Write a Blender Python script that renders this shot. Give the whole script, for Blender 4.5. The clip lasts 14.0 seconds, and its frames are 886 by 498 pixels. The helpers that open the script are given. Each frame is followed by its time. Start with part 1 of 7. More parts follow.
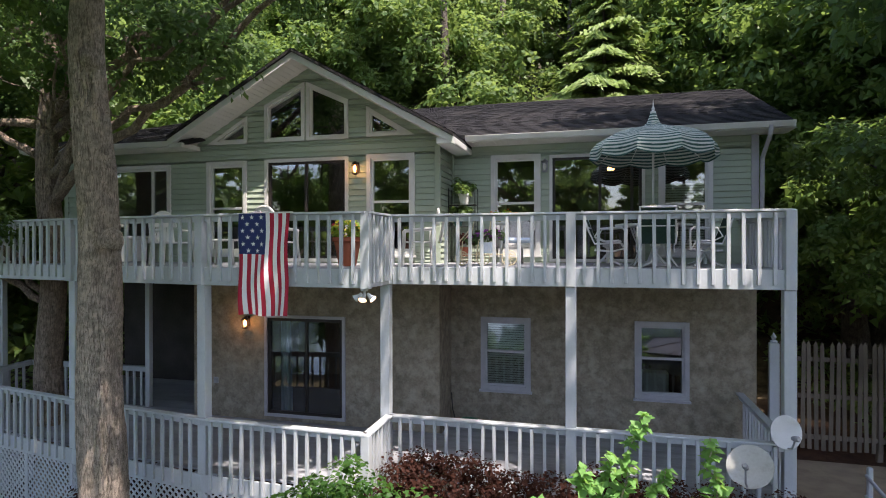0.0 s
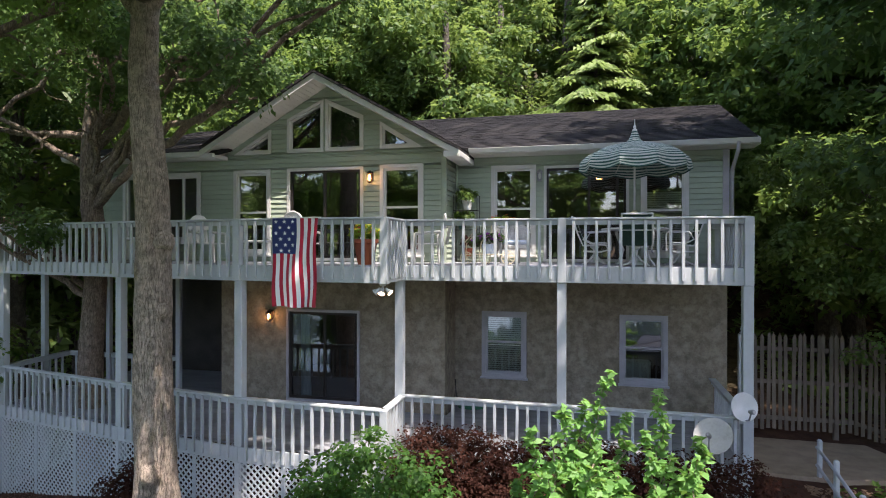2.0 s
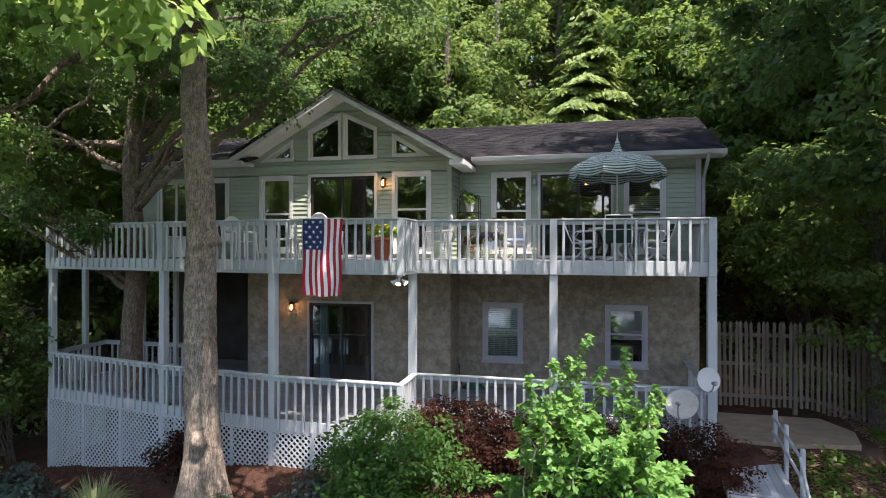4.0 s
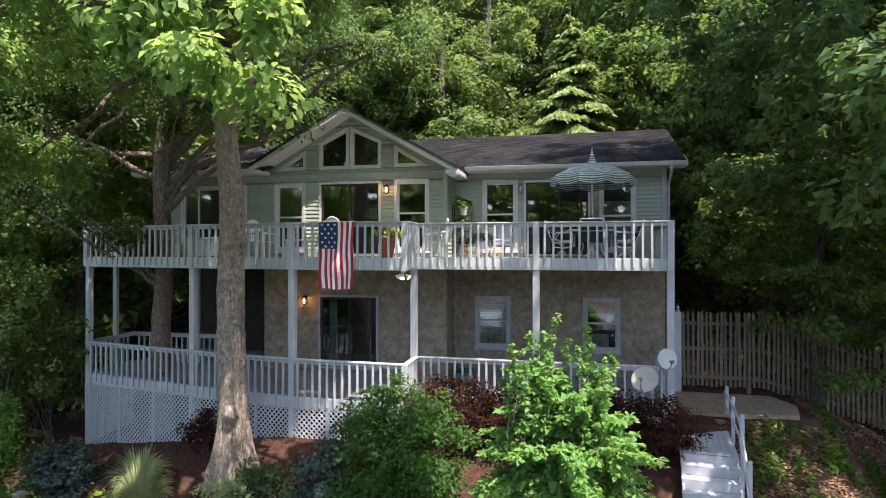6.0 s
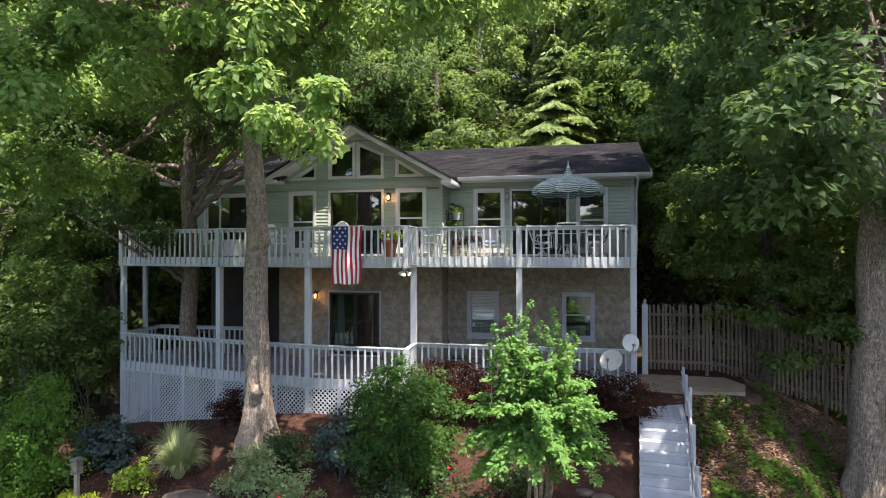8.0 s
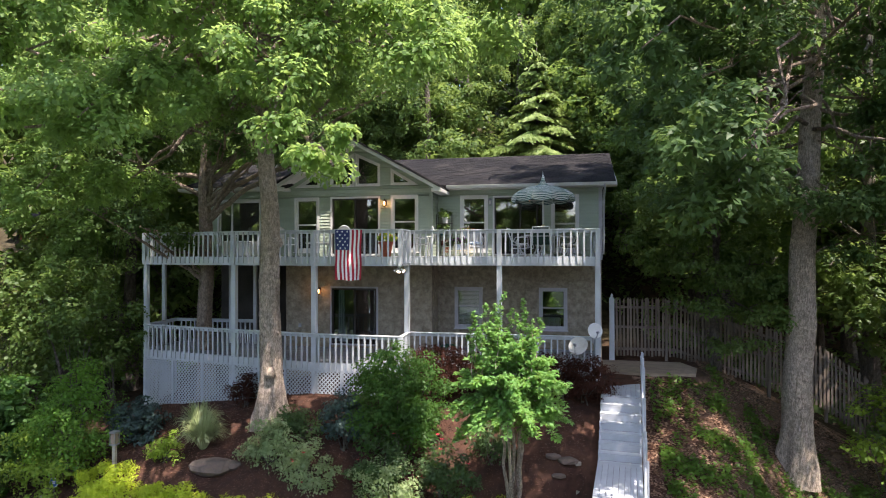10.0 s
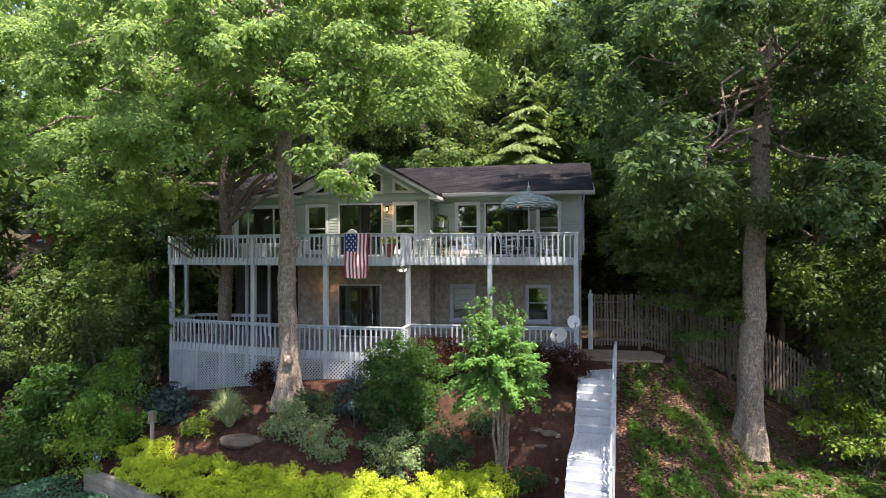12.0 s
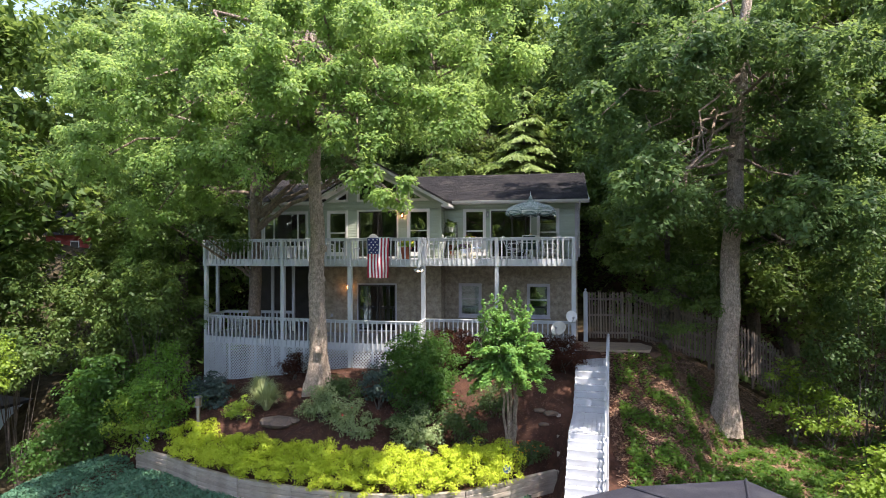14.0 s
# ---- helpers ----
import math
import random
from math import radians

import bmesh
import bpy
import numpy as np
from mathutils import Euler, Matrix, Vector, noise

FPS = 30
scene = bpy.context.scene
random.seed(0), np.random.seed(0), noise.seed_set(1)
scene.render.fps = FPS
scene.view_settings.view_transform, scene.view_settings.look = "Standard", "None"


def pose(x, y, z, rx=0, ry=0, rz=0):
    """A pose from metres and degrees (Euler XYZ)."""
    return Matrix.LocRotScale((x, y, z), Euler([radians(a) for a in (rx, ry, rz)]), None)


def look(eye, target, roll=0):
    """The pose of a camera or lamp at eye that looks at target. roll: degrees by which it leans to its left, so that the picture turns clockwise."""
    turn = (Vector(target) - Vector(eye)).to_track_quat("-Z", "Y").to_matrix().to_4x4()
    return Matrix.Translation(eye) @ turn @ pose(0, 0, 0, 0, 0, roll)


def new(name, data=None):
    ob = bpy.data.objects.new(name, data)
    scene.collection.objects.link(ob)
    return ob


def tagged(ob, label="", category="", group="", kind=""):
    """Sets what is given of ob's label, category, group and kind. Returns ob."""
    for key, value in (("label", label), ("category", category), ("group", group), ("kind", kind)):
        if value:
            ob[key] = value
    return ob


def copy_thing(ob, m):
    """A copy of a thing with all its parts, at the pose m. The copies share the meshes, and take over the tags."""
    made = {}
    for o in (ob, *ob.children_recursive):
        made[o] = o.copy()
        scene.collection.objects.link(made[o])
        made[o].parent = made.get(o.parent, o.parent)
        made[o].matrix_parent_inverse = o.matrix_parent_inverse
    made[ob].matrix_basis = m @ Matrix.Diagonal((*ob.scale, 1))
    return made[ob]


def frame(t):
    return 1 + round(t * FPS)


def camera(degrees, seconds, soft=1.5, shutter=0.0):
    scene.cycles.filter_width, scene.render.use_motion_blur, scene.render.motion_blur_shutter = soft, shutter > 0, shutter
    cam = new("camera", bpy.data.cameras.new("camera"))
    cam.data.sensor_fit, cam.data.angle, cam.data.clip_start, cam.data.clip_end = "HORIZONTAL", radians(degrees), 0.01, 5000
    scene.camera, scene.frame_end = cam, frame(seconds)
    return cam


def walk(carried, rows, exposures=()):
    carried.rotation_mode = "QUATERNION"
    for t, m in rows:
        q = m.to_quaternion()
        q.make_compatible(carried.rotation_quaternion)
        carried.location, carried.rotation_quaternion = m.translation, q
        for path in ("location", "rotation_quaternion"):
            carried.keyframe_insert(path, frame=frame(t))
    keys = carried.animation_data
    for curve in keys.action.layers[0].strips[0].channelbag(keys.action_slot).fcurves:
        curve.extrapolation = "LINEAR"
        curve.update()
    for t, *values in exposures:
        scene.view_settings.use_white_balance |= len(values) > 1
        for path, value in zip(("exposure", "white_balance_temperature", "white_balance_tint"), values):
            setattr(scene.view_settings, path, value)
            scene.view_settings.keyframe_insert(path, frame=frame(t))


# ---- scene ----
cam = camera(73.7, 14.0, soft=1.0)
EXPOSURE = 1.58
# seconds, eye x y z in metres, yaw, pitch, roll in degrees
ROWS = [
    (0.0, 0.404, -9.373, 3.777, 14.430, -0.236, -0.066),
    (0.5, 0.463, -9.650, 3.789, 14.386, -0.231, -0.001),
    (1.0, 0.499, -9.996, 3.798, 14.297, -0.193, 0.045),
    (1.5, 0.526, -10.381, 3.790, 14.185, -0.154, 0.075),
    (2.0, 0.548, -10.773, 3.774, 14.056, -0.123, 0.099),
    (2.5, 0.572, -11.177, 3.745, 13.919, -0.060, 0.099),
    (3.0, 0.600, -11.592, 3.718, 13.782, -0.017, 0.097),
    (5.5, 0.874, -13.834, 3.616, 12.918, 0.175, 0.066),
    (6.0, 0.984, -14.344, 3.611, 12.715, 0.187, 0.023),
    (6.5, 1.087, -14.877, 3.600, 12.572, 0.199, -0.003),
    (7.0, 1.175, -15.419, 3.582, 12.420, 0.229, -0.022),
    (7.5, 1.286, -15.980, 3.576, 12.297, 0.288, -0.042),
    (8.0, 1.436, -16.556, 3.568, 12.150, 0.354, -0.072),
    (10.5, 2.162, -19.453, 3.594, 11.199, 0.292, -0.106),
    (11.0, 2.319, -20.054, 3.609, 11.042, 0.289, -0.129),
    (11.5, 2.391, -20.672, 3.625, 10.879, 0.291, -0.152),
    (12.0, 2.352, -21.324, 3.638, 10.701, 0.269, -0.175),
    (12.5, 2.274, -21.983, 3.672, 10.497, 0.252, -0.177),
    (13.0, 2.181, -22.649, 3.712, 10.287, 0.250, -0.195),
    (13.5, 2.075, -23.328, 3.737, 10.037, 0.252, -0.199),
    (14.0, 1.933, -24.018, 3.751, 9.694, 0.238, -0.188),
]
walk(cam, [(t, pose(x, y, z, 90 + pitch, 0, yaw) @ pose(0, 0, 0, 0, 0, roll)) for t, x, y, z, yaw, pitch, roll in ROWS],
     exposures=[(0.0, EXPOSURE - 0.04, 6700, 21), (3.0, EXPOSURE + 0.04, 6700, 21), (14.0, EXPOSURE + 0.08, 6800, 21)])

# ---- sky and sun: high sun, a little to the right and in front of the house
SUN = Vector((0.32, -0.27, 0.91)).normalized()
world = bpy.data.worlds.new("sky")
scene.world = world
world.use_nodes = True
wn = world.node_tree
wn.nodes.clear()
sky = wn.nodes.new("ShaderNodeTexSky")
sky.sky_type = "NISHITA"
sky.sun_disc = False
sky.sun_elevation = math.asin(SUN.z)
sky.sun_rotation = math.atan2(SUN.x, SUN.y)
sky.dust_density = 1.5
bg = wn.nodes.new("ShaderNodeBackground")
bg.inputs["Strength"].default_value = 0.15
wout = wn.nodes.new("ShaderNodeOutputWorld")
wn.links.new(sky.outputs["Color"], bg.inputs["Color"])
wn.links.new(bg.outputs["Background"], wout.inputs["Surface"])
sun = new("sun", bpy.data.lights.new("sun", "SUN"))
sun.data.energy = 3.8
sun.data.angle = radians(0.55)
sun.data.color = (1.0, 0.95, 0.86)
sun.matrix_world = look(SUN * 60, (0, 0, 0))


# ---- materials
def material(name, base, other=None, rough=0.7, metal=0.0, scale=8.0, fine=60.0, amount=0.5, bump=0.2, bump_scale=None,
             stretch=(1, 1, 1), piece=0.0, stain=None, stain_size=1.2, stain_amount=0.35, spec=0.4):
    """A surface with grain at two scales, relief, and stains; piece: how far single pieces differ."""
    m = bpy.data.materials.new(name)
    m.use_nodes = True
    nt = m.node_tree
    nt.nodes.clear()
    n, l = nt.nodes.new, nt.links.new
    out, bsdf = n("ShaderNodeOutputMaterial"), n("ShaderNodeBsdfPrincipled")
    l(bsdf.outputs[0], out.inputs[0])
    co, mp = n("ShaderNodeTexCoord"), n("ShaderNodeMapping")
    mp.inputs["Scale"].default_value = stretch
    l(co.outputs["Object"], mp.inputs[0])
    big, small = n("ShaderNodeTexNoise"), n("ShaderNodeTexNoise")
    big.inputs["Scale"].default_value, small.inputs["Scale"].default_value = scale, fine
    big.inputs["Detail"].default_value, small.inputs["Detail"].default_value = 5, 4
    l(mp.outputs[0], big.inputs[0]), l(mp.outputs[0], small.inputs[0])
    add = n("ShaderNodeMath")
    add.operation = "MULTIPLY_ADD"
    add.inputs[1].default_value = 0.45
    l(small.outputs[0], add.inputs[0]), l(big.outputs[0], add.inputs[2])
    ramp = n("ShaderNodeMapRange")
    ramp.inputs[1].default_value, ramp.inputs[2].default_value = 0.45, 1.0
    l(add.outputs[0], ramp.inputs[0])
    mix = n("ShaderNodeMix")
    mix.data_type = "RGBA"
    other = other or tuple(c * (1 - amount) for c in base)
    mix.inputs[6].default_value, mix.inputs[7].default_value = (*other, 1), (*base, 1)
    l(ramp.outputs[0], mix.inputs[0])
    colour = mix.outputs[2]
    if stain:
        st, sr, sm = n("ShaderNodeTexNoise"), n("ShaderNodeMapRange"), n("ShaderNodeMix")
        st.inputs["Scale"].default_value, st.inputs["Detail"].default_value, st.inputs["Roughness"].default_value = stain_size, 6, 0.65
        l(co.outputs["Object"], st.inputs[0])
        sr.inputs[1].default_value, sr.inputs[2].default_value, sr.inputs[4].default_value = 0.48, 0.68, stain_amount
        l(st.outputs[0], sr.inputs[0])
        sm.data_type = "RGBA"
        sm.inputs[7].default_value = (*stain, 1)
        l(sr.outputs[0], sm.inputs[0]), l(colour, sm.inputs[6])
        colour = sm.outputs[2]
    if piece:
        info, hs, pr = n("ShaderNodeObjectInfo"), n("ShaderNodeHueSaturation"), n("ShaderNodeMapRange")
        pr.inputs[3].default_value, pr.inputs[4].default_value = 1 - piece, 1 + piece
        l(info.outputs["Random"], pr.inputs[0]), l(pr.outputs[0], hs.inputs["Value"]), l(colour, hs.inputs["Color"])
        colour = hs.outputs[0]
    l(colour, bsdf.inputs["Base Color"])
    bsdf.inputs["Roughness"].default_value, bsdf.inputs["Metallic"].default_value = rough, metal
    bsdf.inputs["Specular IOR Level"].default_value = spec
    if bump:
        b, tex = n("ShaderNodeBump"), add.outputs[0]
        if bump_scale:
            t = n("ShaderNodeTexNoise")
            t.inputs["Scale"].default_value, t.inputs["Detail"].default_value = bump_scale, 6
            l(mp.outputs[0], t.inputs[0])
            tex = t.outputs[0]
        b.inputs["Strength"].default_value, b.inputs["Distance"].default_value = bump, 0.02
        l(tex, b.inputs["Height"]), l(b.outputs[0], bsdf.inputs["Normal"])
    return m


def leaf_material(name, dark, light, glow, rough=0.5, through_light=0.45, gloss=0.3):
    """Leaves: two tones leaf by leaf, light passing through the blade."""
    m = bpy.data.materials.new(name)
    m.use_nodes = True
    nt = m.node_tree
    nt.nodes.clear()
    n, l = nt.nodes.new, nt.links.new
    out, geo, mix = n("ShaderNodeOutputMaterial"), n("ShaderNodeNewGeometry"), n("ShaderNodeMix")
    mix.data_type = "RGBA"
    mix.inputs[6].default_value, mix.inputs[7].default_value = (*dark, 1), (*light, 1)
    co, patch, add = n("ShaderNodeTexCoord"), n("ShaderNodeTexNoise"), n("ShaderNodeMath")
    patch.inputs["Scale"].default_value = 0.6
    l(co.outputs["Object"], patch.inputs[0])
    add.operation = "MULTIPLY_ADD"
    add.inputs[1].default_value = 0.55
    sub = n("ShaderNodeMath")
    sub.operation = "SUBTRACT"
    sub.inputs[1].default_value = 0.25
    l(geo.outputs["Random Per Island"], add.inputs[0]), l(patch.outputs[0], sub.inputs[0]), l(sub.outputs[0], add.inputs[2])
    add.use_clamp = True
    l(add.outputs[0], mix.inputs[0])
    bsdf, tr, shade = n("ShaderNodeBsdfPrincipled"), n("ShaderNodeBsdfTranslucent"), n("ShaderNodeMixShader")
    bsdf.inputs["Roughness"].default_value = rough
    bsdf.inputs["Specular IOR Level"].default_value = gloss
    l(mix.outputs[2], bsdf.inputs["Base Color"])
    gl = n("ShaderNodeMix")
    gl.data_type, gl.blend_type = "RGBA", "MIX"
    gl.inputs[0].default_value = 0.6
    gl.inputs[7].default_value = (*glow, 1)
    l(mix.outputs[2], gl.inputs[6]), l(gl.outputs[2], tr.inputs["Color"])
    shade.inputs[0].default_value = through_light
    l(bsdf.outputs[0], shade.inputs[1]), l(tr.outputs[0], shade.inputs[2]), l(shade.outputs[0], out.inputs[0])
    return m


def bark_material(name, base, groove, scale=9.0, depth=0.9):
    m = bpy.data.materials.new(name)
    m.use_nodes = True
    nt = m.node_tree
    nt.nodes.clear()
    n, l = nt.nodes.new, nt.links.new
    out, bsdf = n("ShaderNodeOutputMaterial"), n("ShaderNodeBsdfPrincipled")
    l(bsdf.outputs[0], out.inputs[0])
    co, mp = n("ShaderNodeTexCoord"), n("ShaderNodeMapping")
    mp.inputs["Scale"].default_value = (1, 1, 0.15)
    l(co.outputs["Object"], mp.inputs[0])
    plates, fine, patch = n("ShaderNodeTexNoise"), n("ShaderNodeTexNoise"), n("ShaderNodeTexNoise")
    plates.inputs["Scale"].default_value, plates.inputs["Detail"].default_value, plates.inputs["Distortion"].default_value = scale, 5, 0.6
    fine.inputs["Scale"].default_value, fine.inputs["Detail"].default_value, fine.inputs["Roughness"].default_value = scale * 1.7, 9, 0.75
    patch.inputs["Scale"].default_value, patch.inputs["Detail"].default_value, patch.inputs["Roughness"].default_value = 9, 8, 0.7
    l(mp.outputs[0], plates.inputs[0]), l(mp.outputs[0], fine.inputs[0]), l(co.outputs["Object"], patch.inputs[0])
    away, size, edge = n("ShaderNodeMath"), n("ShaderNodeMath"), n("ShaderNodeMapRange")
    away.operation, size.operation = "SUBTRACT", "ABSOLUTE"
    away.inputs[1].default_value = 0.5
    l(plates.outputs[0], away.inputs[0]), l(away.outputs[0], size.inputs[0]), l(size.outputs[0], edge.inputs[0])
    edge.inputs[2].default_value = 0.055
    h = n("ShaderNodeMath")
    h.operation = "MULTIPLY_ADD"
    h.inputs[1].default_value = 1.5
    l(fine.outputs[0], h.inputs[0]), l(edge.outputs[0], h.inputs[2])
    r = n("ShaderNodeMapRange")
    r.inputs[1].default_value, r.inputs[2].default_value = 0.5, 1.7
    l(h.outputs[0], r.inputs[0])
    mix, tone = n("ShaderNodeMix"), n("ShaderNodeMix")
    mix.data_type = tone.data_type = "RGBA"
    mix.inputs[6].default_value = (*groove, 1)
    tone.inputs[6].default_value, tone.inputs[7].default_value = (*base, 1), (*(c * 0.45 for c in base), 1)
    pr = n("ShaderNodeMapRange")
    pr.inputs[1].default_value, pr.inputs[2].default_value = 0.38, 0.66
    l(patch.outputs[0], pr.inputs[0]), l(pr.outputs[0], tone.inputs[0]), l(tone.outputs[2], mix.inputs[7]), l(r.outputs[0], mix.inputs[0])
    l(mix.outputs[2], bsdf.inputs["Base Color"])
    bsdf.inputs["Roughness"].default_value = 0.9
    b = n("ShaderNodeBump")
    b.inputs["Strength"].default_value, b.inputs["Distance"].default_value = depth, 0.04
    l(h.outputs[0], b.inputs["Height"]), l(b.outputs[0], bsdf.inputs["Normal"])
    return m


def glass_material(name, tint=(0.55, 0.62, 0.6), clear=0.5):
    """A window pane: a mirror-like sheet that lets part of the light through."""
    m = bpy.data.materials.new(name)
    m.use_nodes = True
    nt = m.node_tree
    nt.nodes.clear()
    n, l = nt.nodes.new, nt.links.new
    out, gl, tr, mix, fr = n("ShaderNodeOutputMaterial"), n("ShaderNodeBsdfGlossy"), n("ShaderNodeBsdfTransparent"), n("ShaderNodeMixShader"), n("ShaderNodeFresnel")
    gl.inputs["Roughness"].default_value = 0.02
    gl.inputs["Color"].default_value = (0.95, 0.97, 1, 1)
    tr.inputs["Color"].default_value = (*tint, 1)
    fr.inputs["IOR"].default_value = 1.9
    add = n("ShaderNodeMath")
    add.operation = "ADD"
    add.inputs[1].default_value = clear
    add.use_clamp = True
    co, wave, b = n("ShaderNodeTexCoord"), n("ShaderNodeTexNoise"), n("ShaderNodeBump")
    wave.inputs["Scale"].default_value = 1.3
    b.inputs["Strength"].default_value, b.inputs["Distance"].default_value = 0.04, 0.02
    l(co.outputs["Object"], wave.inputs[0]), l(wave.outputs[0], b.inputs["Height"]), l(b.outputs[0], gl.inputs["Normal"])
    l(fr.outputs[0], add.inputs[0]), l(add.outputs[0], mix.inputs[0])
    l(tr.outputs[0], mix.inputs[1]), l(gl.outputs[0], mix.inputs[2]), l(mix.outputs[0], out.inputs[0])
    return m


def glow_material(name, colour, strength):
    m = bpy.data.materials.new(name)
    m.use_nodes = True
    bsdf = m.node_tree.nodes["Principled BSDF"]
    bsdf.inputs["Base Color"].default_value = (*colour, 1)
    bsdf.inputs["Emission Color"].default_value = (*colour, 1)
    bsdf.inputs["Emission Strength"].default_value = strength
    return m


WHITE_WOOD = material("weathered_white_paint", (0.50, 0.535, 0.55), (0.41, 0.44, 0.455), rough=0.6, scale=3, fine=40, stretch=(1, 1, 0.4), bump=0.15, piece=0.06,
                      stain=(0.36, 0.38, 0.36), stain_size=1.7, stain_amount=0.3)
DECK_GREY = material("grey_deck_paint", (0.33, 0.345, 0.365), (0.24, 0.25, 0.27), rough=0.65, scale=4, fine=50, stretch=(0.4, 1, 1), bump=0.2, piece=0.1,
                     stain=(0.2, 0.2, 0.2), stain_amount=0.3)
SIDING = material("sage_green_siding", (0.385, 0.45, 0.35), (0.32, 0.38, 0.295), rough=0.6, scale=2, fine=70, stretch=(0.3, 1, 1), bump=0.1, piece=0.04,
                  stain=(0.22, 0.25, 0.2), stain_size=0.8, stain_amount=0.25)
STUCCO = material("tan_grey_stucco", (0.345, 0.292, 0.22), (0.165, 0.14, 0.108), rough=0.95, scale=5.5, fine=30, bump=1.0, bump_scale=8,
                  stain=(0.42, 0.37, 0.29), stain_size=5.0, stain_amount=0.7, spec=0.2)
TRIM = material("white_trim_paint", (0.64, 0.64, 0.61), (0.55, 0.55, 0.52), rough=0.5, scale=3, fine=40, bump=0.06, stain=(0.45, 0.44, 0.4), stain_amount=0.2)
SOFFIT = material("white_soffit", (0.66, 0.65, 0.61), (0.55, 0.54, 0.5), rough=0.7, scale=2, fine=30, bump=0.05)
TRIM_GREY = material("lilac_grey_trim", (0.46, 0.45, 0.48), (0.36, 0.35, 0.38), rough=0.6, scale=4, fine=40, bump=0.08, stain=(0.28, 0.27, 0.27))
SHINGLE = material("dark_asphalt_shingle", (0.034, 0.033, 0.035), (0.015, 0.015, 0.017), rough=0.95, scale=6, fine=90, bump=0.6, bump_scale=70, piece=0.25,
                   stain=(0.13, 0.12, 0.11), stain_size=1.0, stain_amount=0.35, spec=0.2)
DARK_FRAME = material("bronze_frame", (0.03, 0.025, 0.022), rough=0.45, amount=0.3, bump=0.05)
# near-black colour that stands in for shade indoors and under the deck
SHADE_INSIDE = material("indoor_shade", (0.09, 0.08, 0.07), (0.05, 0.045, 0.04), rough=0.9, scale=2, fine=20, bump=0)
GLASS = glass_material("window_glass", clear=0.1)
MULCH = material("red_brown_mulch", (0.088, 0.045, 0.031), (0.036, 0.022, 0.018), rough=1.0, scale=5, fine=55, bump=1.0, bump_scale=42,
                 stain=(0.14, 0.07, 0.046), stain_size=1.3, stain_amount=0.5, spec=0.1)


def ground_zones(m):
    """Mulch in the garden; leafy earth on the wooded hill and grass along the shore."""
    nt = m.node_tree
    n, l = nt.nodes.new, nt.links.new
    bsdf = next(q for q in nt.nodes if q.type == "BSDF_PRINCIPLED")
    base = bsdf.inputs["Base Color"].links[0].from_socket
    co, sep, wob = n("ShaderNodeTexCoord"), n("ShaderNodeSeparateXYZ"), n("ShaderNodeTexNoise")
    wob.inputs["Scale"].default_value, wob.inputs["Detail"].default_value = 0.9, 6
    l(co.outputs["Object"], sep.inputs[0]), l(co.outputs["Object"], wob.inputs[0])
    for axis, lo, hi, colour in (("Y", 5.0, 9.0, (0.055, 0.048, 0.028)), ("Y", -9.0, -13.0, (0.045, 0.075, 0.022)), ("X", 5.0, 8.5, (0.11, 0.075, 0.05)), ("X", -14.0, -17.0, (0.06, 0.05, 0.03))):
        add, r, mix = n("ShaderNodeMath"), n("ShaderNodeMapRange"), n("ShaderNodeMix")
        add.operation = "MULTIPLY_ADD"
        add.inputs[1].default_value = 3.0
        l(wob.outputs[0], add.inputs[0]), l(sep.outputs[axis], add.inputs[2])
        r.inputs[1].default_value, r.inputs[2].default_value = lo + 1.5, hi + 1.5
        l(add.outputs[0], r.inputs[0])
        mix.data_type = "RGBA"
        tuft, tone, spot = n("ShaderNodeTexNoise"), n("ShaderNodeMix"), n("ShaderNodeMapRange")
        tuft.inputs["Scale"].default_value, tuft.inputs["Detail"].default_value, tuft.inputs["Roughness"].default_value = 2.2, 12, 0.75
        spot.inputs[1].default_value, spot.inputs[2].default_value = 0.38, 0.62
        tone.data_type = "RGBA"
        tone.inputs[6].default_value, tone.inputs[7].default_value = (*(c * 0.45 for c in colour), 1), (*(c * 1.5 for c in colour), 1)
        l(co.outputs["Object"], tuft.inputs[0]), l(tuft.outputs[0], spot.inputs[0]), l(spot.outputs[0], tone.inputs[0])
        l(tone.outputs[2], mix.inputs[7])
        l(r.outputs[0], mix.inputs[0]), l(base, mix.inputs[6])
        base = mix.outputs[2]
    l(base, bsdf.inputs["Base Color"])


ground_zones(MULCH)


# ---- building kit
def part(name, bm, mat, parent=None, label="", smooth=False):
    """Links a bmesh as one mesh object, under a thing or a part."""
    me = bpy.data.meshes.new(name)
    bm.to_mesh(me)
    bm.free()
    return placed(name, me, mat, parent, label, smooth)


def placed(name, me, mat, parent=None, label="", smooth=False):
    if mat and not me.materials:
        me.materials.append(mat)
    if smooth:
        me.polygons.foreach_set("use_smooth", [True] * len(me.polygons))
    ob = new(name, me)
    if parent:
        ob.parent = parent
    if label:
        ob["label"] = label
    return ob


def thing(name, label, category, at=(0, 0, 0), turn=0.0, group="", kind=""):
    ob = new(name)
    ob.empty_display_size = 0.1
    ob.matrix_basis = pose(*at, 0, 0, turn)
    return tagged(ob, label, category, group, kind)


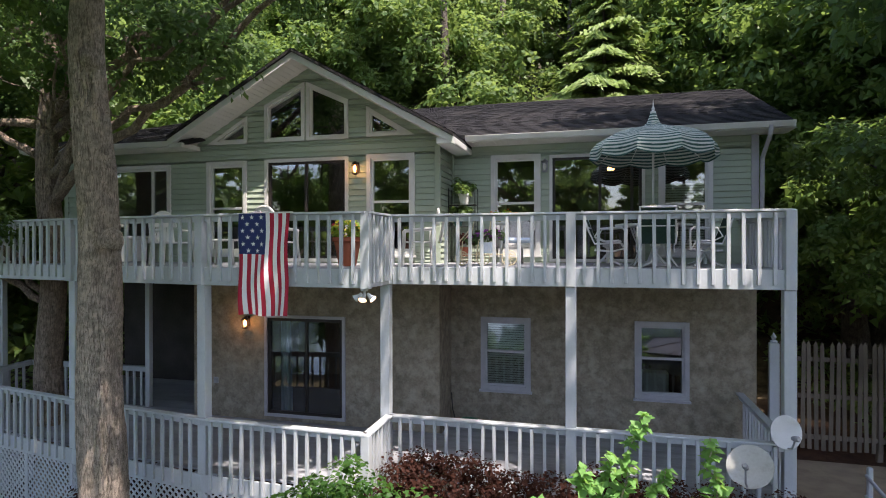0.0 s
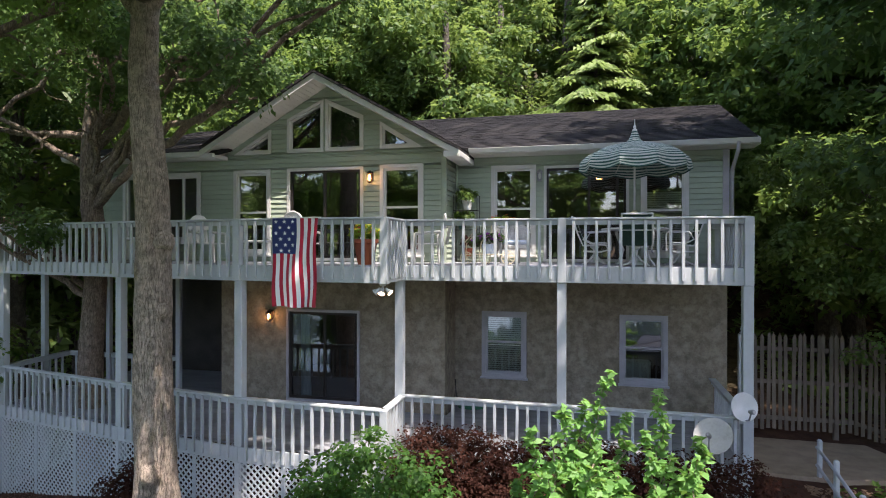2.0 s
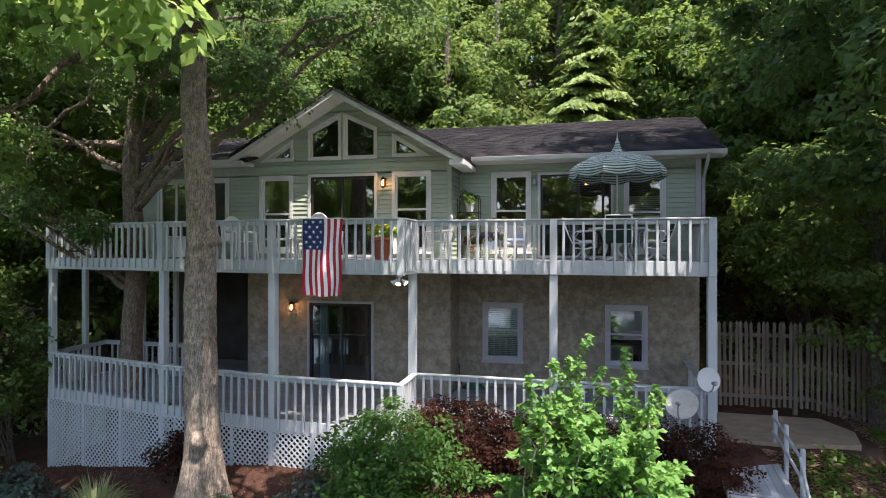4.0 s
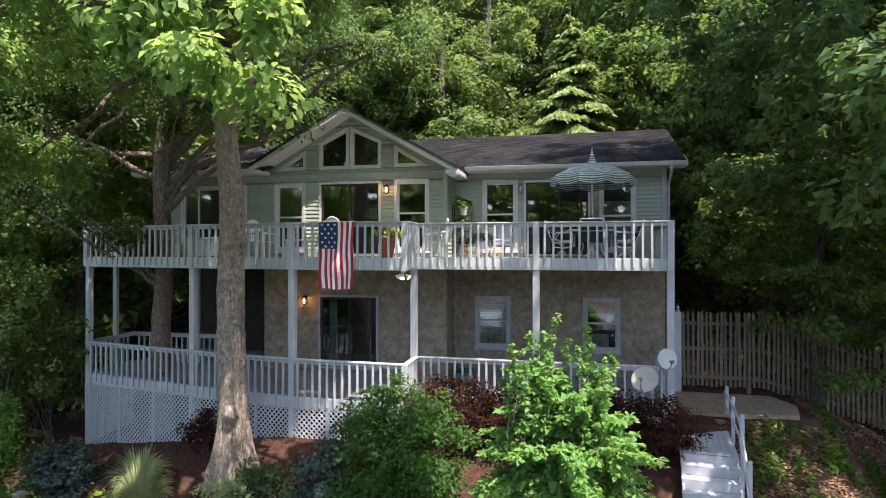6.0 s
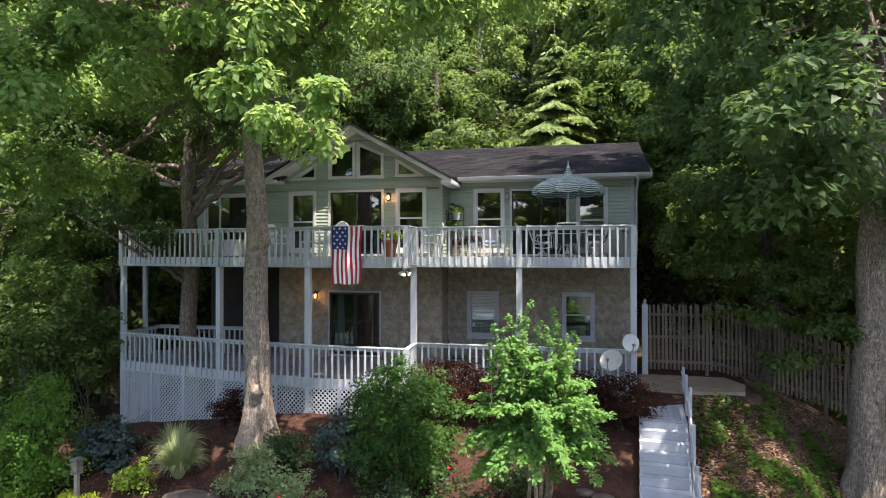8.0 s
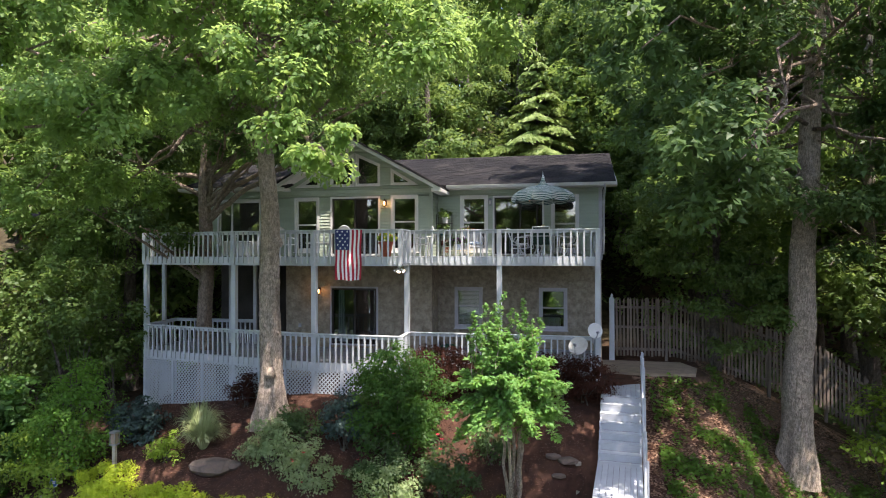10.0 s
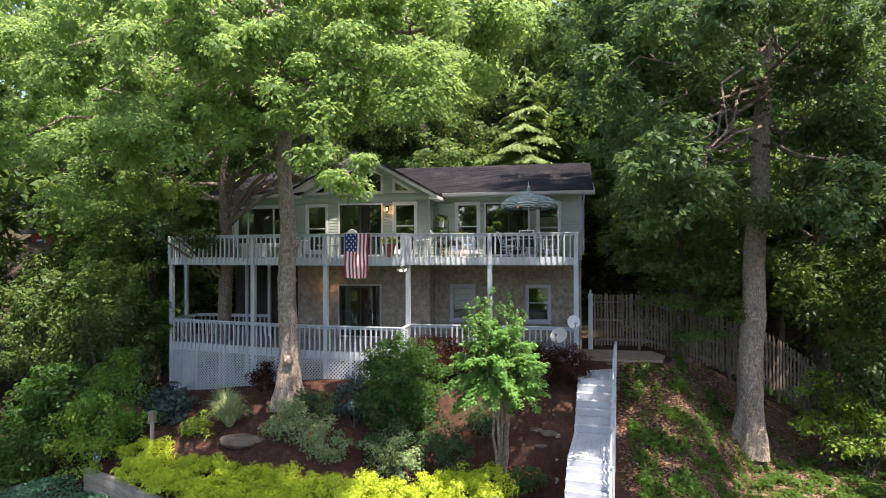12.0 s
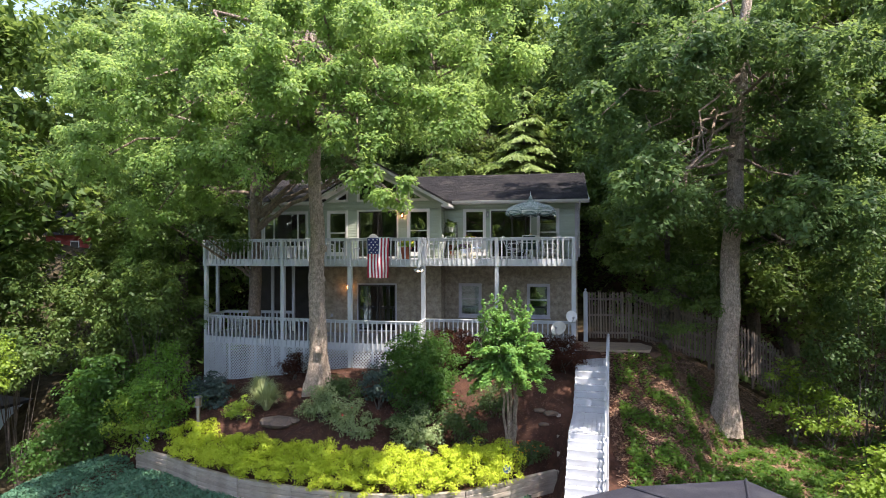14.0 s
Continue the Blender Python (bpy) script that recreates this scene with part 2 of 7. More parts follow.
def block(bm, x0, y0, z0, x1, y1, z1, bevel=0.0, m=None):
    vs = [bm.verts.new((x, y, z)) for z in (z0, z1) for y in (y0, y1) for x in (x0, x1)]
    fs = [bm.faces.new([vs[i] for i in f]) for f in ((0, 2, 3, 1), (4, 5, 7, 6), (0, 1, 5, 4), (2, 6, 7, 3), (0, 4, 6, 2), (1, 3, 7, 5))]
    if bevel:
        es = {e for f in fs for e in f.edges}
        made = bmesh.ops.bevel(bm, geom=list(es), offset=bevel, segments=1, affect="EDGES")
        vs = list({v for v in vs if v.is_valid} | set(made["verts"]))
    if m is not None:
        bmesh.ops.transform(bm, matrix=m, verts=vs)
    return vs


def slab(bm, outline, depth, m=None):
    """An outline in x, z (counter-clockwise from the front), made solid over depth along y."""
    a = [bm.verts.new((x, 0, z)) for x, z in outline]
    b = [bm.verts.new((x, depth, z)) for x, z in outline]
    n = len(a)
    bm.faces.new(a)
    bm.faces.new(b[::-1])
    for i in range(n):
        bm.faces.new((a[i], b[i], b[(i + 1) % n], a[(i + 1) % n]))
    bmesh.ops.recalc_face_normals(bm, faces=bm.faces[:])
    if m is not None:
        bmesh.ops.transform(bm, matrix=m, verts=a + b)


def rod(bm, points, radii, sides=8, cap=True):
    """A round bar along points, with a radius at each (or one for all)."""
    points = [Vector(p) for p in points]
    if not isinstance(radii, (list, tuple)):
        radii = [radii] * len(points)
    rings, ref = [], None
    for i, p in enumerate(points):
        way = (points[min(i + 1, len(points) - 1)] - points[max(i - 1, 0)]).normalized()
        if ref is None:
            ref = way.orthogonal().normalized()
        ref = (ref - way * ref.dot(way)).normalized()
        side = way.cross(ref)
        rings.append([bm.verts.new(p + (ref * math.cos(a) + side * math.sin(a)) * radii[i]) for a in (2 * math.pi * k / sides for k in range(sides))])
    for a, b in zip(rings, rings[1:]):
        for k in range(sides):
            bm.faces.new((a[k], a[(k + 1) % sides], b[(k + 1) % sides], b[k]))
    if cap:
        bm.faces.new(rings[0][::-1])
        bm.faces.new(rings[-1])


def turned(bm, profile, sides=16, at=(0, 0, 0), m=None):
    """A shape turned on the z axis from (radius, height) pairs."""
    at, rings = Vector(at), []
    for r, z in profile:
        rings.append([bm.verts.new(at + Vector((max(r, 1e-4) * math.cos(a), max(r, 1e-4) * math.sin(a), z))) for a in (2 * math.pi * k / sides for k in range(sides))])
    for a, b in zip(rings, rings[1:]):
        for k in range(sides):
            bm.faces.new((a[k], a[(k + 1) % sides], b[(k + 1) % sides], b[k]))
    bm.faces.new(rings[0][::-1])
    bm.faces.new(rings[-1])
    if m is not None:
        bmesh.ops.transform(bm, matrix=m, verts=[v for r in rings for v in r])


def along(a, b):
    """The pose at a whose x axis runs towards b (z stays up), and the distance."""
    a, b = Vector(a), Vector(b)
    d = b - a
    return Matrix.Translation(a) @ Matrix.Rotation(math.atan2(d.y, d.x), 4, "Z"), math.hypot(d.x, d.y)


SHARED = {}


def piece(key, name, make, mat, parent, m, label=""):
    """One of many alike pieces: an object of its own on a shared mesh."""
    if key not in SHARED:
        bm = bmesh.new()
        make(bm)
        me = bpy.data.meshes.new(name)
        bm.to_mesh(me)
        bm.free()
        SHARED[key] = me
    ob = placed(name, SHARED[key], mat, parent, label)
    ob.matrix_basis = m
    return ob

# ---- ground: one sheet; terrace at the house, falling bank in front, wooded hill behind
WALL_X = [-13.2, -11.5, -9.8, -7.9, -5.9, -3.9, -2.0, -0.5, 0.8, 2.3]
WALL_Y = [-3.95, -4.55, -5.4, -6.1, -6.45, -6.65, -6.5, -5.95, -4.9, -3.7]


def smooth_step(a, b, v):
    t = np.clip((v - a) / (b - a), 0, 1)
    return t * t * (3 - 2 * t)


def ground_z(x, y):
    x, y = np.asarray(x, float), np.asarray(y, float)
    zt = np.interp(x, [-40, -20, -13, -6, 0, 4, 7, 9, 14, 22, 60], [-5, -2.7, -2.04, -0.95, -0.5, -0.42, -0.42, -1.5, -4.3, -6, -9])
    yt = np.interp(x, [-40, -13, -6, 0, 3, 5, 6.5, 7.5, 9, 60], [1, 0.3, -0.94, -0.4, -0.2, 0.9, 1.3, 2.6, 3.3, 4])
    s = np.interp(x, [-40, -20, -16, -13, -10.7, -8, -6, 0, 3.4, 5, 9, 14, 60], [0.3, 0.5, 0.5, 0.37, 0.22, 0.38, 0.5, 0.76, 0.62, 0.6, 0.8, 0.5, 0.3])
    z = zt - s * np.maximum(0, yt - y) + 0.02 * np.maximum(0, y - yt)
    z = np.maximum(z, -3.55 - 0.1 * np.abs(x + 5) * 0.2 - 0.03 * np.maximum(0, yt - y))
    wy = np.interp(x, WALL_X, WALL_Y)
    near = smooth_step(1.3, 0.2, y - wy) * smooth_step(-13.9, -13.1, x) * smooth_step(2.7, 2.2, x)
    z = z + (-3.72 - z) * near
    low = smooth_step(0.36, 0.18, y - wy) * smooth_step(-13.9, -13.1, x) * smooth_step(2.7, 2.2, x)
    z = z - 0.62 * low
    z = z - 0.09 * np.maximum(0, -7 - y) - 0.1 * np.maximum(0, -12 - x) * smooth_step(1, -4, y)
    z = z - 1.9 * smooth_step(-15.6, -18.5, x) * smooth_step(3, -1, y)
    z = np.where(y < -14, np.maximum(z, -5.4), z) - 3.0 * smooth_step(-25, -31, y) + 3.4 * smooth_step(-140, -150, y) + 26 * smooth_step(-160, -330, y)
    hill = smooth_step(9, 16, y) * 0.52 * (y - 9) + smooth_step(6, 14, np.abs(x + 4) - 6) * 0.12 * np.maximum(0, y - 6)
    return z + np.minimum(hill, 26)


def ground_bumps(x, y):
    return np.array([noise.noise((a * 0.7, b * 0.7, 0)) * 0.06 + noise.noise((a * 3, b * 3, 5)) * 0.025 for a, b in zip(np.ravel(x), np.ravel(y))])


def ground_mesh():
    def axis(lo, hi, fine_lo, fine_hi, step):
        inner = np.arange(fine_lo, fine_hi + 1e-6, step)
        out_lo = fine_lo - np.geomspace(step, fine_lo - lo, 22)[::-1]
        out_hi = fine_hi + np.geomspace(step, hi - fine_hi, 22)
        return np.concatenate([out_lo, inner, out_hi])
    xs, ys = axis(-400, 400, -22, 20, 0.22), axis(-400, 400, -14, 16, 0.22)
    X, Y = np.meshgrid(xs, ys)
    Z = ground_z(X, Y)
    Z = Z + ground_bumps(X, Y).reshape(X.shape)
    n, k = X.shape
    verts = np.stack([X.ravel(), Y.ravel(), Z.ravel()], 1)
    idx = np.arange(n * k).reshape(n, k)
    faces = np.stack([idx[:-1, :-1].ravel(), idx[:-1, 1:].ravel(), idx[1:, 1:].ravel(), idx[1:, :-1].ravel()], 1)
    me = bpy.data.meshes.new("ground")
    me.from_pydata(verts.tolist(), [], faces.tolist())
    return me


tagged(placed("ground", ground_mesh(), MULCH, smooth=True), "sloping bank of red-brown bark mulch and bare earth", "ground", kind="structure")

# ---- the house: main figures in metres
GABLE_Y, WING_Y = 2.09, 3.08          # faces of the gable wall and of the right-hand wing
JOG_X, END_X, WEST_X = -2.62, 3.4, -11.85
DECK_LOW, DECK_UP = 0.03, 3.44
PEAK = (-5.5, 7.62)                   # underside line of the gable roof at its ridge
PITCH = 0.555
COURSE = 0.118


def gable_under(x):
    return PEAK[1] - PITCH * abs(x - PEAK[0])


def spans(z, outline, holes):
    """Free stretches of a wall at height z: outline(z) gives its ends, holes are outlines in x, z."""
    lo, hi = outline(z)
    if hi - lo < 0.02:
        return []
    cuts = []
    for poly in holes:
        xs = []
        for (xa, za), (xb, zb) in zip(poly, poly[1:] + poly[:1]):
            if (za <= z) != (zb <= z):
                xs.append(xa + (xb - xa) * (z - za) / (zb - za))
        if len(xs) >= 2:
            cuts.append((min(xs), max(xs)))
    free, at = [], lo
    for a, b in sorted(cuts):
        if a > at:
            free.append((at, min(a, hi)))
        at = max(at, b)
    if at < hi:
        free.append((at, hi))
    return [f for f in free if f[1] - f[0] > 0.01]


def clad_wall(name, label, outline, holes, z0, z1, y, thick, mat_back, breaks, boards=True):
    """A wall facing -y of stacked courses: a solid backing and, on it, lapped boards with a shadow line."""
    bm, made = bmesh.new(), []
    levels = sorted({z0, z1, *[b for b in breaks if z0 < b < z1], *([z0 + COURSE * i for i in range(int((z1 - z0) / COURSE) + 1)] if boards else [])})
    levels = [a for i, a in enumerate(levels) if i == 0 or a - levels[i - 1] > 0.004]
    for a, b in zip(levels, levels[1:]):
        low, high = spans(a + 0.002, outline, holes), spans(b - 0.002, outline, holes)
        if len(low) != len(high):
            high = low = low if len(low) > len(high) else high
        for (la, lb), (ha, hb) in zip(low, high):
            slab(bm, [(la, a), (lb, a), (hb, b), (ha, b)], thick, Matrix.Translation((0, y, 0)))
            made.append((la, lb, ha, hb, a, b))
    wall = tagged(part(name, bm, mat_back), label, "wall", kind="structure")
    if boards:
        for la, lb, ha, hb, a, b in made:
            bb = bmesh.new()
            g = min(0.013, (b - a) * 0.3)
            vs = [bb.verts.new(p) for p in ((la, y - 0.036, a + g), (lb, y - 0.036, a + g), (hb, y - 0.012, b), (ha, y - 0.012, b), (la, y + 0.001, a + g), (lb, y + 0.001, a + g))]
            bb.faces.new(vs[:4])
            bb.faces.new((vs[4], vs[5], vs[1], vs[0]))
            part("siding_board", bb, SIDING, wall)
    return wall


def rect(x0, x1, z0, z1):
    return [(x0, z0), (x1, z0), (x1, z1), (x0, z1)]


# openings: outer edges of the trim
OPEN_GABLE = {
    "picture_window": rect(-11.2, -8.9, 3.9, 5.64),
    "sash_window": rect(-7.96, -6.957, 3.6, 5.655),
    "sliding_door": rect(-6.517, -4.574, 3.46, 5.66),
    "sash_window_b": rect(-4.163, -3.125, 3.6, 5.68),
    "gable_tri_l": [(-7.95, 6.03), (-6.945, 6.03), (-6.945, 6.62)],
    "gable_trap_l": [(-6.517, 6.03), (-5.565, 6.03), (-5.565, 7.28), (-6.517, 6.83)],
    "gable_trap_r": [(-5.52, 6.03), (-4.572, 6.03), (-4.572, 6.84), (-5.52, 7.27)],
    "gable_tri_r": [(-4.165, 6.045), (-3.125, 6.045), (-4.165, 6.68)],
}
OPEN_WING = {
    "sash_window_c": rect(-1.741, -0.695, 3.6, 5.707),
    "patio_door": rect(-0.512, 1.37, 3.46, 5.67),
    "sash_window_d": rect(1.62, 2.62, 3.6, 5.67),
}
OPEN_LOW_GABLE = {"sliding_door_low": rect(-6.53, -4.655, 0.12, 2.306)}
OPEN_LOW_WING = {"sash_window_e": rect(-1.96, -0.903, 0.735, 2.277), "sash_window_f": rect(1.172, 2.196, 0.735, 2.277)}


def gable_outline(z):
    lo, hi = WEST_X, JOG_X
    if z > 5.95:
        half = max(0.0, (PEAK[1] - 0.02 - z) / PITCH)
        lo, hi = (lo if z < 6.1 else max(lo, PEAK[0] - half)), min(hi, PEAK[0] + half)
    return lo, hi


def edges_of(openings):
    return sorted({round(z, 3) for p in openings.values() for _, z in p})


clad_wall("wall_gable", "sage green lapped siding on the gable front", gable_outline, list(OPEN_GABLE.values()), 3.3, 7.6, GABLE_Y, 0.16, SIDING, edges_of(OPEN_GABLE) + [5.95])
clad_wall("wall_wing", "sage green lapped siding on the right-hand wing", lambda z: (JOG_X, END_X), list(OPEN_WING.values()), 3.3, 6.0, WING_Y, 0.16, SIDING, edges_of(OPEN_WING))
clad_wall("wall_gable_low", "rough tan grey stucco on the lower storey", lambda z: (-8.32, JOG_X), list(OPEN_LOW_GABLE.values()), -1.2, 3.3, GABLE_Y, 0.2, STUCCO, edges_of(OPEN_LOW_GABLE), boards=False)
clad_wall("wall_wing_low", "rough tan grey stucco on the lower storey", lambda z: (JOG_X, END_X), list(OPEN_LOW_WING.values()), -1.2, 3.3, WING_Y, 0.2, STUCCO, edges_of(OPEN_LOW_WING), boards=False)


def side_wall(name, label, x, y0, y1, z0, z1, mat, boards):
    """A wall along y whose face looks to +x."""
    bm = bmesh.new()
    block(bm, x - 0.16, y0, z0, x, y1, z1)
    wall = tagged(part(name, bm, mat), label, "wall", kind="structure")
    if boards:
        n = int((z1 - z0) / COURSE)
        for i in range(n):
            a = z0 + i * COURSE
            bb = bmesh.new()
            bb.faces.new([bb.verts.new(p) for p in ((x + 0.036, y0, a + 0.013), (x + 0.036, y1, a + 0.013), (x + 0.012, y1, a + COURSE), (x + 0.012, y0, a + COURSE))])
            bb.faces.new([bb.verts.new(p) for p in ((x - 0.001, y0, a + 0.013), (x - 0.001, y1, a + 0.013), (x + 0.036, y1, a + 0.013), (x + 0.036, y0, a + 0.013))])
            part("siding_board", bb, SIDING, wall)
    return wall


side_wall("wall_jog", "sage green siding on the short return wall", JOG_X, GABLE_Y + 0.003, WING_Y + 0.06, 3.3, 6.0, SIDING, True)
side_wall("wall_jog_low", "tan grey stucco on the short return wall", JOG_X - 0.002, GABLE_Y + 0.003, WING_Y + 0.06, -1.2, 3.298, STUCCO, False)
side_wall("wall_east", "sage green siding on the end wall", END_X - 0.002, WING_Y + 0.003, 11.5, 3.3, 6.1, SIDING, True)
side_wall("wall_east_low", "tan grey stucco on the end wall", END_X - 0.004, WING_Y + 0.003, 11.5, -1.2, 3.298, STUCCO, False)
side_wall("wall_west", "sage green siding on the end wall", WEST_X + 0.158, GABLE_Y + 0.165, 11.5, 3.3, 6.1, SIDING, False)
bm = bmesh.new()
block(bm, WEST_X + 0.2, 11.3, -1.0, END_X - 0.2, 11.5, 6.1)
tagged(part("wall_north", bm, SIDING), "plain rear wall of the house", "wall", kind="structure")
# floors, ceilings and partitions inside; their dark colour stands in for indoor shade
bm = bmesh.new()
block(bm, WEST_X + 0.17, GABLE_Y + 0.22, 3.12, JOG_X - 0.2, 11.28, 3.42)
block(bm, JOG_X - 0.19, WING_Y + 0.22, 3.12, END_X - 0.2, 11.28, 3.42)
tagged(part("floor_upper", bm, SHADE_INSIDE), "floor of the upper rooms, coloured dark as indoor shade", "floor", kind="structure")
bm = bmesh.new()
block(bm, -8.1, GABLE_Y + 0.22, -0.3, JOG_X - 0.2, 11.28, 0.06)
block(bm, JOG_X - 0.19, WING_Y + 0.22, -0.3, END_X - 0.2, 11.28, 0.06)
tagged(part("floor_lower", bm, SHADE_INSIDE), "floor of the lower rooms, coloured dark as indoor shade", "floor", kind="structure")
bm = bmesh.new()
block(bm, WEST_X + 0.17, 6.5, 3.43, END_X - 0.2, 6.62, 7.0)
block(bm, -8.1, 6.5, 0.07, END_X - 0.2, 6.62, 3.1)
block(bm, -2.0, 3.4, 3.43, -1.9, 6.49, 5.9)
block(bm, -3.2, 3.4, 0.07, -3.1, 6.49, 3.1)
tagged(part("wall_inner", bm, SHADE_INSIDE), "inner wall of the rooms, coloured dark as indoor shade", "wall", kind="structure")
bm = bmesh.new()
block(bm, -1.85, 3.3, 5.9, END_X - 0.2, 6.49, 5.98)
tagged(part("ceiling", bm, SHADE_INSIDE), "ceiling of the wing's room, coloured dark as indoor shade", "ceiling", kind="structure")


# ---- windows and doors
def frame_ring(parent, name, poly, width, y0, y1, mat, label=""):
    """One mitred board on each side of an outline, each its own part."""
    n = len(poly)
    centre = Vector((sum(p[0] for p in poly) / n, sum(p[1] for p in poly) / n))
    pts = [Vector(p) for p in poly]
    area = sum(pts[i].x * pts[(i + 1) % n].y - pts[(i + 1) % n].x * pts[i].y for i in range(n))
    if area < 0:
        pts.reverse()
    inner = []
    for i in range(n):
        a, b, c = pts[i - 1], pts[i], pts[(i + 1) % n]
        d1, d2 = (b - a).normalized(), (c - b).normalized()
        n1, n2 = Vector((-d1.y, d1.x)), Vector((-d2.y, d2.x))
        bis = (n1 + n2)
        inner.append(b + bis * (width / (1 + n1.dot(n2))))
    for i in range(n):
        j = (i + 1) % n
        bm = bmesh.new()
        slab(bm, [tuple(pts[i]), tuple(pts[j]), tuple(inner[j]), tuple(inner[i])], y1 - y0, Matrix.Translation((0, y0, 0)))
        part(name, bm, mat, parent, label)
    return [tuple(p) for p in inner]


def pane(parent, poly, y):
    bm = bmesh.new()
    bm.faces.new([bm.verts.new((x, y, z)) for x, z in poly])
    ob = part("pane", bm, GLASS, parent, "reflecting window glass")
    ob.visible_shadow = False
    return ob


def bar(parent, name, x0, x1, z0, z1, y0, y1, mat, label=""):
    bm = bmesh.new()
    block(bm, x0, y0, z0, x1, y1, z1, 0.004)
    return part(name, bm, mat, parent, label)


def opening(name, label, poly, y, trim, sash, trim_w=0.085, sash_w=0.05, splits=(), meeting=None, sill=True, category="window"):
    w = thing(name, label, category, kind="structure")
    inner = frame_ring(w, "trim", poly, trim_w, y - 0.05, y + 0.03, trim)
    glass = frame_ring(w, "sash", inner, sash_w, y - 0.005, y + 0.06, sash)
    xs, zs = [p[0] for p in glass], [p[1] for p in glass]
    pane(w, glass, y + 0.035)
    for s in splits:
        bar(w, "mullion", s - 0.03, s + 0.03, min(zs) - 0.002, max(zs) + 0.002, y + 0.0, y + 0.05, sash)
    if meeting:
        bar(w, "meeting_rail", min(xs) - 0.002, max(xs) + 0.002, meeting - 0.025, meeting + 0.025, y - 0.002, y + 0.05, sash)
    if sill:
        zb = min(p[1] for p in poly)
        bar(w, "sill", min(p[0] for p in poly) - 0.03, max(p[0] for p in poly) + 0.03, zb - 0.045, zb - 0.002, y - 0.085, y + 0.02, trim)
    return w


opening("window_1", "wide three-part window with white trim", OPEN_GABLE["picture_window"], GABLE_Y, TRIM, TRIM, splits=(-10.6, -9.42))
opening("window_2", "white-trimmed sash window in the gable wall", OPEN_GABLE["sash_window"], GABLE_Y, TRIM, TRIM, meeting=4.62)
opening("door_1", "dark sliding glass door in white trim", OPEN_GABLE["sliding_door"], GABLE_Y, TRIM, DARK_FRAME, trim_w=0.07, splits=(-5.56,), sill=False, category="door")
opening("window_3", "white-trimmed sash window in the gable wall", OPEN_GABLE["sash_window_b"], GABLE_Y, TRIM, TRIM, meeting=4.7)
for k, key in enumerate(("gable_tri_l", "gable_trap_l", "gable_trap_r", "gable_tri_r")):
    opening("window_%d" % (4 + k), "angled gable window following the roof slope" if "trap" in key else "triangular gable window with white trim", OPEN_GABLE[key], GABLE_Y, TRIM, TRIM,
            trim_w=0.07, sash_w=0.035, sill=False)
opening("window_8", "white-trimmed sash window beside the patio door", OPEN_WING["sash_window_c"], WING_Y, TRIM, TRIM, meeting=4.69)
opening("door_2", "dark sliding patio door in white trim", OPEN_WING["patio_door"], WING_Y, TRIM, DARK_FRAME, trim_w=0.06, splits=(0.5, 1.12), sill=False, category="door")
opening("window_9", "white-trimmed sash window behind the umbrella", OPEN_WING["sash_window_d"], WING_Y, TRIM, TRIM, meeting=4.61)
opening("door_3", "dark bronze sliding glass door on the lower storey", OPEN_LOW_GABLE["sliding_door_low"], GABLE_Y, TRIM_GREY, DARK_FRAME, trim_w=0.06, sash_w=0.065, splits=(-5.56,), sill=False, category="door")
opening("window_10", "grey-trimmed sash window with a lowered pale blind", OPEN_LOW_WING["sash_window_e"], WING_Y, TRIM_GREY, TRIM_GREY, meeting=1.56)
opening("window_11", "grey-trimmed sash window to a dark room", OPEN_LOW_WING["sash_window_f"], WING_Y, TRIM_GREY, TRIM_GREY, meeting=1.54)

# corner boards
for name, x0, y0, x1, y1, z0, z1 in (("corner_board", JOG_X - 0.09, GABLE_Y - 0.035, JOG_X + 0.032, GABLE_Y - 0.005, 3.3, 5.98),
                                     ("corner_board", END_X - 0.1, WING_Y - 0.035, END_X + 0.035, WING_Y - 0.005, 3.3, 6.05),
                                     ("corner_board", JOG_X + 0.03, WING_Y - 0.07, JOG_X + 0.07, WING_Y - 0.03, 3.3, 6.05),
                                     ("corner_board", WEST_X - 0.03, GABLE_Y - 0.035, WEST_X + 0.08, GABLE_Y - 0.005, 3.3, 5.95)):
    bm = bmesh.new()
    block(bm, x0, y0, z0, x1, y1, z1, 0.006)
    tagged(part(name, bm, SIDING if x0 < 0 else TRIM_GREY), "vertical corner board of the siding", "trim", kind="structure")


# ---- roofs
def roof_plane(name, label, a, b, c, d, thick, parent=None):
    """A sloping deck: eave a-b, ridge d-c (seen from outside, left to right), thickness downwards."""
    bm = bmesh.new()
    top = [bm.verts.new(p) for p in (a, b, c, d)]
    low = [bm.verts.new(Vector(p) - Vector((0, 0, thick))) for p in (a, b, c, d)]
    bm.faces.new(top)
    bm.faces.new(low[::-1])
    for i in range(4):
        bm.faces.new((top[i], low[i], low[(i + 1) % 4], top[(i + 1) % 4]))
    return part(name, bm, SHINGLE, parent, label)


